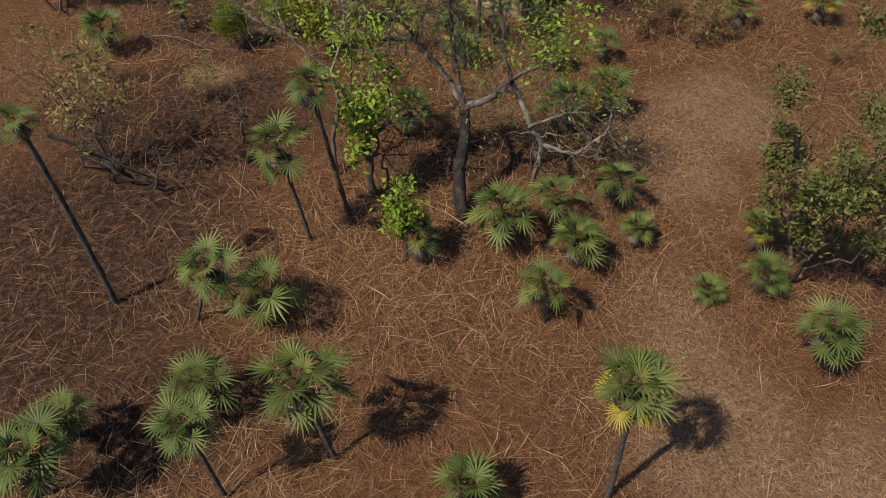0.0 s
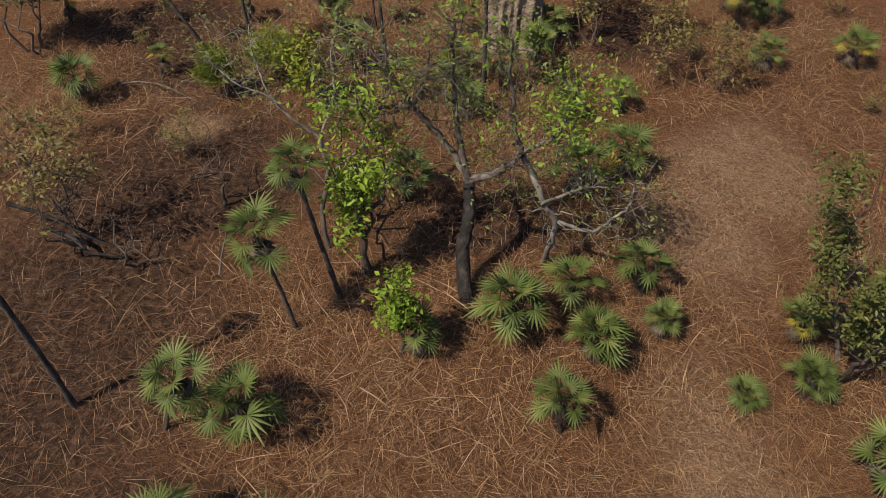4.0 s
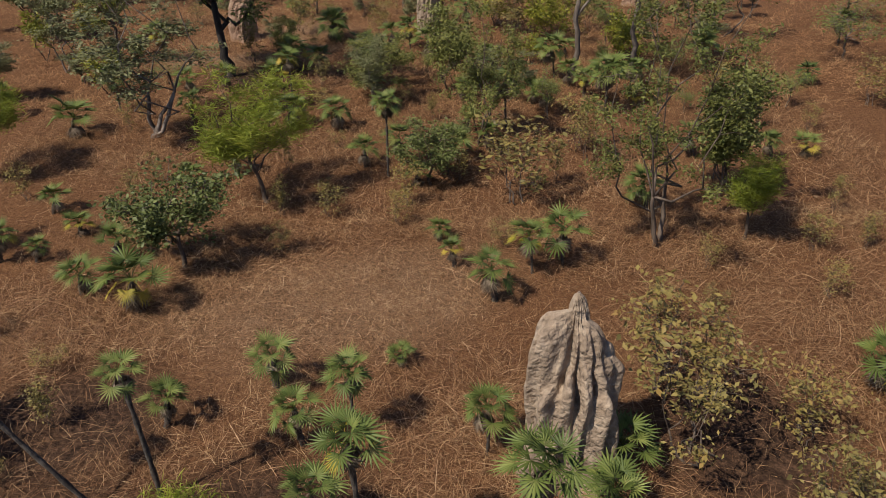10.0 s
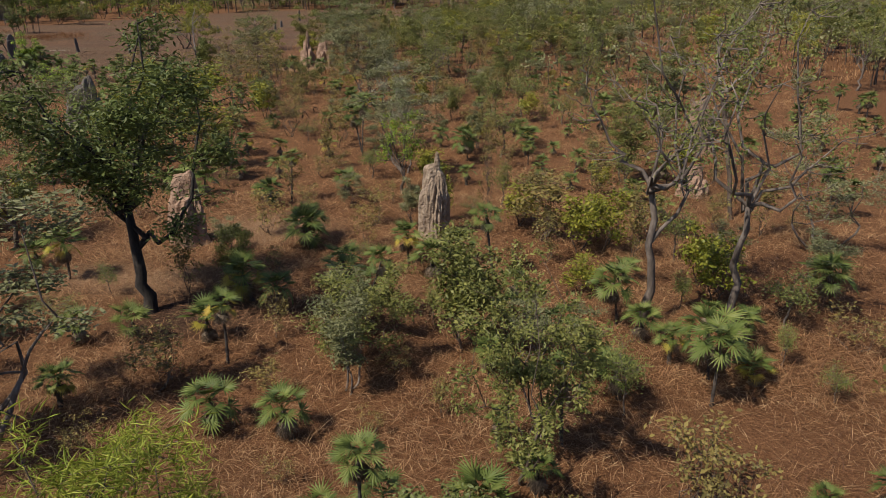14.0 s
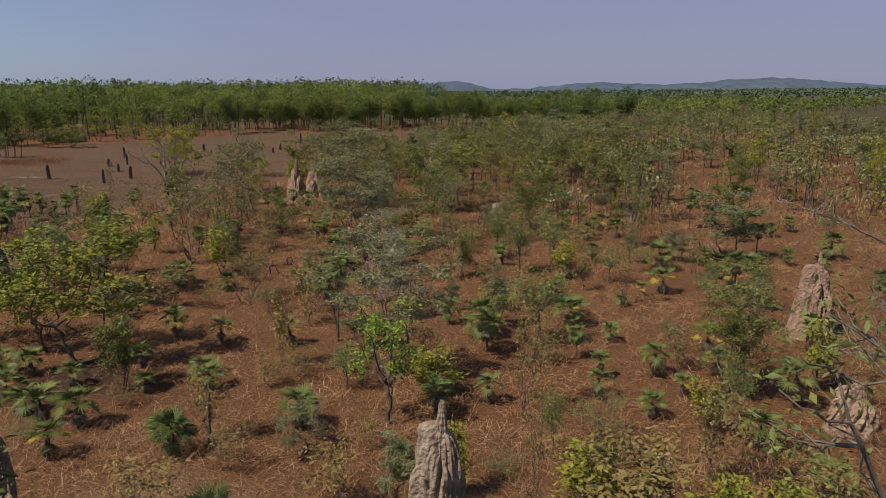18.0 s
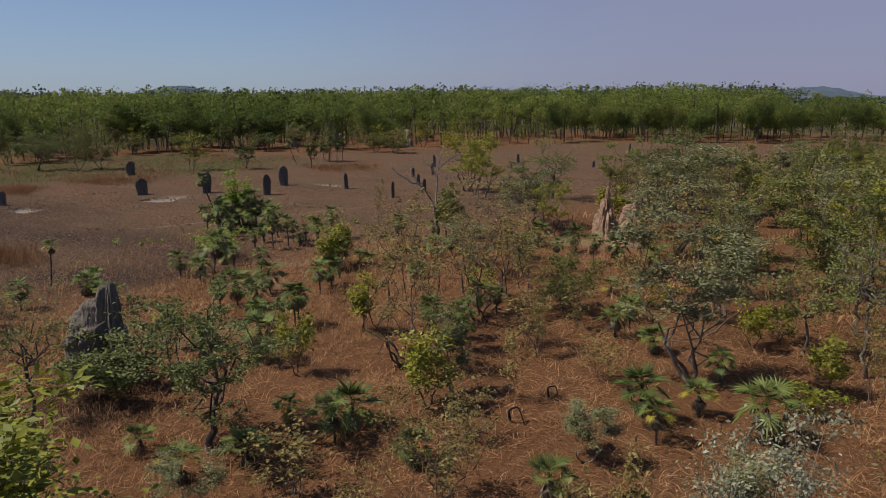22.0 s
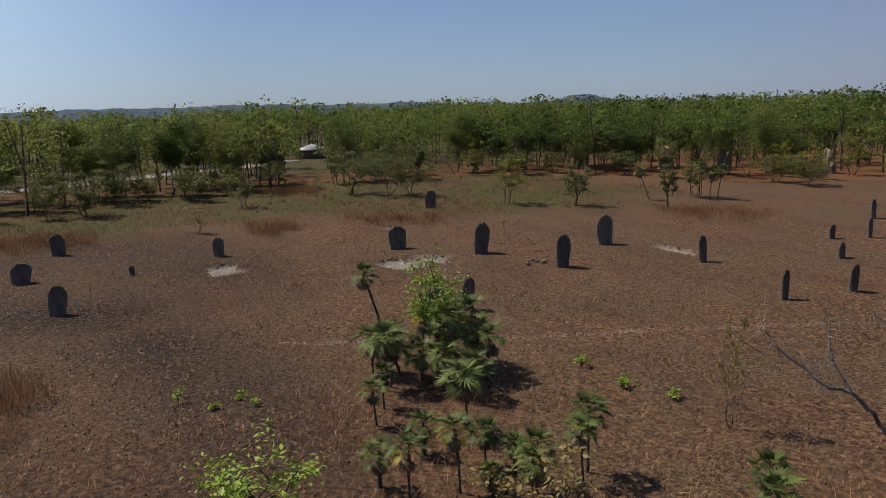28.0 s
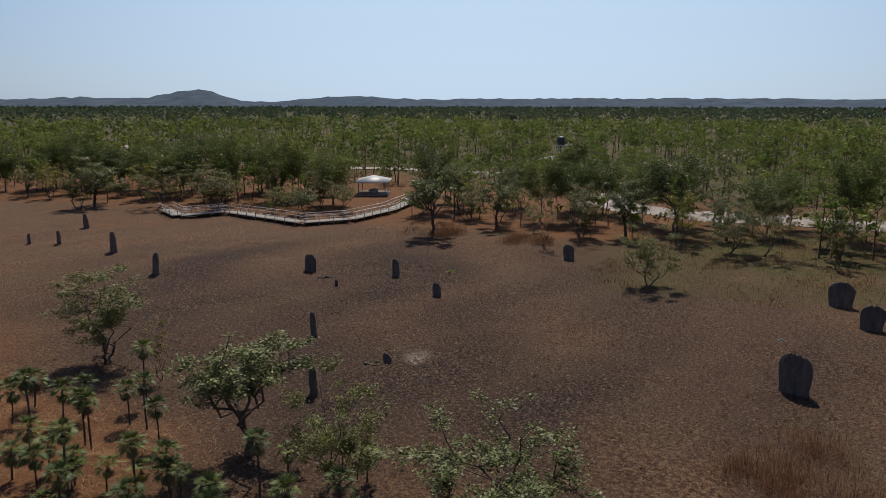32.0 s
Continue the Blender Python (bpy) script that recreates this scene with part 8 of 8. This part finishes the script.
def shelter(x, y, turn, length, depth, eave, apex, label, walls=False):
    """A hipped metal roof on posts, with a table or walls below it."""
    root = tagged(new("shelter"), label, "shelter")
    root.matrix_basis = pose(x, y, 0, 0, 0, turn)
    l, w = length / 2, depth / 2
    ridge = max(0.2, l - w)
    v = np.array([(-l, -w, eave), (l, -w, eave), (l, w, eave), (-l, w, eave), (-ridge, 0, apex), (ridge, 0, apex)])
    u = v - (0, 0, 0.12)
    f4 = [(0, 1, 5, 4), (2, 3, 4, 5), (6 + 4, 6 + 5, 6 + 1, 6 + 0), (6 + 5, 6 + 4, 6 + 3, 6 + 2), (0, 6, 7, 1), (1, 7, 8, 2), (2, 8, 9, 3), (3, 9, 6, 0)]
    f3 = [(1, 2, 5), (3, 0, 4), (6 + 5, 6 + 2, 6 + 1), (6 + 4, 6 + 0, 6 + 3)]
    piece("roof", mesh("roof", np.concatenate([v, u]), [np.array(f3), np.array(f4)], ROOFING), root, None, "pale hipped metal roof")
    for sx in (-1, 1):
        for sy in (-1, 1):
            piece("post", box_mesh((-0.07, -0.07, -0.1), (0.07, 0.07, eave - 0.06), DECK), root, pose(sx * l * 0.82, sy * w * 0.78, 0))
    if walls:
        for sy in (-1, 1):
            piece("wall", box_mesh((-l * 0.8, -0.08, 0), (l * 0.8, 0.08, eave - 0.35), CLAY_RED), root, pose(0, sy * w * 0.7, 0))
        for sx in (-1, 1):
            piece("wall", box_mesh((-0.08, -w * 0.69, 0), (0.08, w * 0.69, eave - 0.35), CLAY_RED), root, pose(sx * l * 0.79, 0, 0))
    else:
        piece("floor_slab", box_mesh((-l * 0.9, -w * 0.9, -0.1), (l * 0.9, w * 0.9, 0.14), GRAVEL), root)
        piece("table_top", box_mesh((-0.9, -0.4, 0.82), (0.9, 0.4, 0.88), DECK), root)
        for s in (-1, 1):
            piece("bench", box_mesh((-0.9, -0.15, 0.55), (0.9, 0.15, 0.6), DECK), root, pose(0, s * 0.75, 0))
            piece("table_leg", box_mesh((-0.05, -0.7, 0.14), (0.05, 0.7, 0.82), STEEL), root, pose(s * 0.6, 0, 0))
    return root


def water_tank(x, y):
    root = tagged(new("water_tank"), "dark round water tank on a tall steel stand", "water tank")
    root.matrix_basis = pose(x, y, 0)
    h = Heap()
    h.tube([(0, 0, 5.2), (0, 0, 5.22), (0, 0, 7.1), (0, 0, 7.2), (0, 0, 7.45)], [1.05, 1.1, 1.1, 1.05, 0.25], 20)
    piece("tank", h.mesh("tank", TANK, True), root)
    piece("platform", box_mesh((-1.3, -1.3, 5.0), (1.3, 1.3, 5.2), STEEL), root)
    for sx in (-1, 1):
        for sy in (-1, 1):
            h = Heap()
            h.tube([(sx * 1.35, sy * 1.35, -0.1), (sx * 1.1, sy * 1.1, 5.0)], [0.09, 0.08], 6)
            piece("leg", h.mesh("leg", STEEL), root)
    for s in (-1, 1):
        h = Heap()
        h.tube([(-1.3, s * 1.25, 1.0), (1.1, s * 1.1, 4.4)], [0.04, 0.04], 5)
        piece("brace", h.mesh("brace", STEEL), root)
    return root


def parked_car(x, y, turn):
    root = tagged(new("car"), "white four-wheel-drive car parked by the road", "car", "parked cars")
    root.matrix_basis = pose(x, y, 0.08, 0, 0, turn)
    def prism(profile, half, inset=0.0):
        h = Heap()
        n = len(profile)
        v = [(px, s * (half - (inset if pz > 1.05 else 0)), pz) for s in (-1, 1) for px, pz in profile]
        h.add(v, f4=[(i, (i + 1) % n, n + (i + 1) % n, n + i) for i in range(n)],
              f3=[(0, i + 1, i) for i in range(1, n - 1)] + [(n, n + i, n + i + 1) for i in range(1, n - 1)])
        return h
    piece("body", prism([(-2.3, 0.4), (2.2, 0.4), (2.35, 0.75), (2.2, 0.98), (1.0, 1.08), (-2.25, 1.08)], 0.9).mesh("body", CAR_PAINT), root)
    piece("windows", prism([(-2.15, 1.085), (0.95, 1.085), (0.45, 1.66), (-2.0, 1.66)], 0.84, 0.06).mesh("windows", DARK_GLASS), root, None, "dark tinted glass")
    piece("roof", box_mesh((-2.0, -0.78, 1.665), (0.45, 0.78, 1.76), CAR_PAINT), root)
    for sx in (-1.4, 1.4):
        for sy in (-0.86, 0.86):
            h = Heap()
            h.tube([(0, -0.12, 0), (0, 0.12, 0)], [0.36, 0.36], 14)
            wheel = piece("wheel", h.mesh("tyre", RUBBER), root, pose(sx, sy, 0.36))
            h = Heap()
            h.tube([(0, -0.135, 0), (0, 0.135, 0)], [0.2, 0.2], 10)
            piece("rim", h.mesh("rim", STEEL), wheel)
    for sy in (-0.65, 0.65):
        piece("headlight", box_mesh((-0.02, -0.15, -0.08), (0.03, 0.15, 0.08), STEEL), root, pose(2.3, sy, 0.82))
    return root


boardwalk([(-78.9, -11.5), (-76.9, -4.4), (-83.3, -2.7), (-83.5, 1.1), (-83.9, 13.4), (-89.9, 16.2), (-99.6, 14.6), (-109.3, 10.3)])
shelter(-114.5, -3.2, 38, 7.4, 6.0, 2.4, 3.3, "open picnic shelter with pale hipped metal roof")
shelter(-177.4, -4.0, 20, 7.5, 4.5, 2.6, 3.2, "small amenities block with pale metal roof", True)
shelter(-197.3, 156.5, -30, 14.0, 6.0, 2.2, 3.3, "low building with grey hipped metal roof among trees", True)
water_tank(-192.8, -9.5)
parked_car(-141.8, -67.6, 70)
parked_car(-146.6, -61.9, 75)
parked_car(-145.9, -57.3, 60)
parked_car(-145.3, -52.7, 80)
parked_car(-149.6, -47.5, 65)
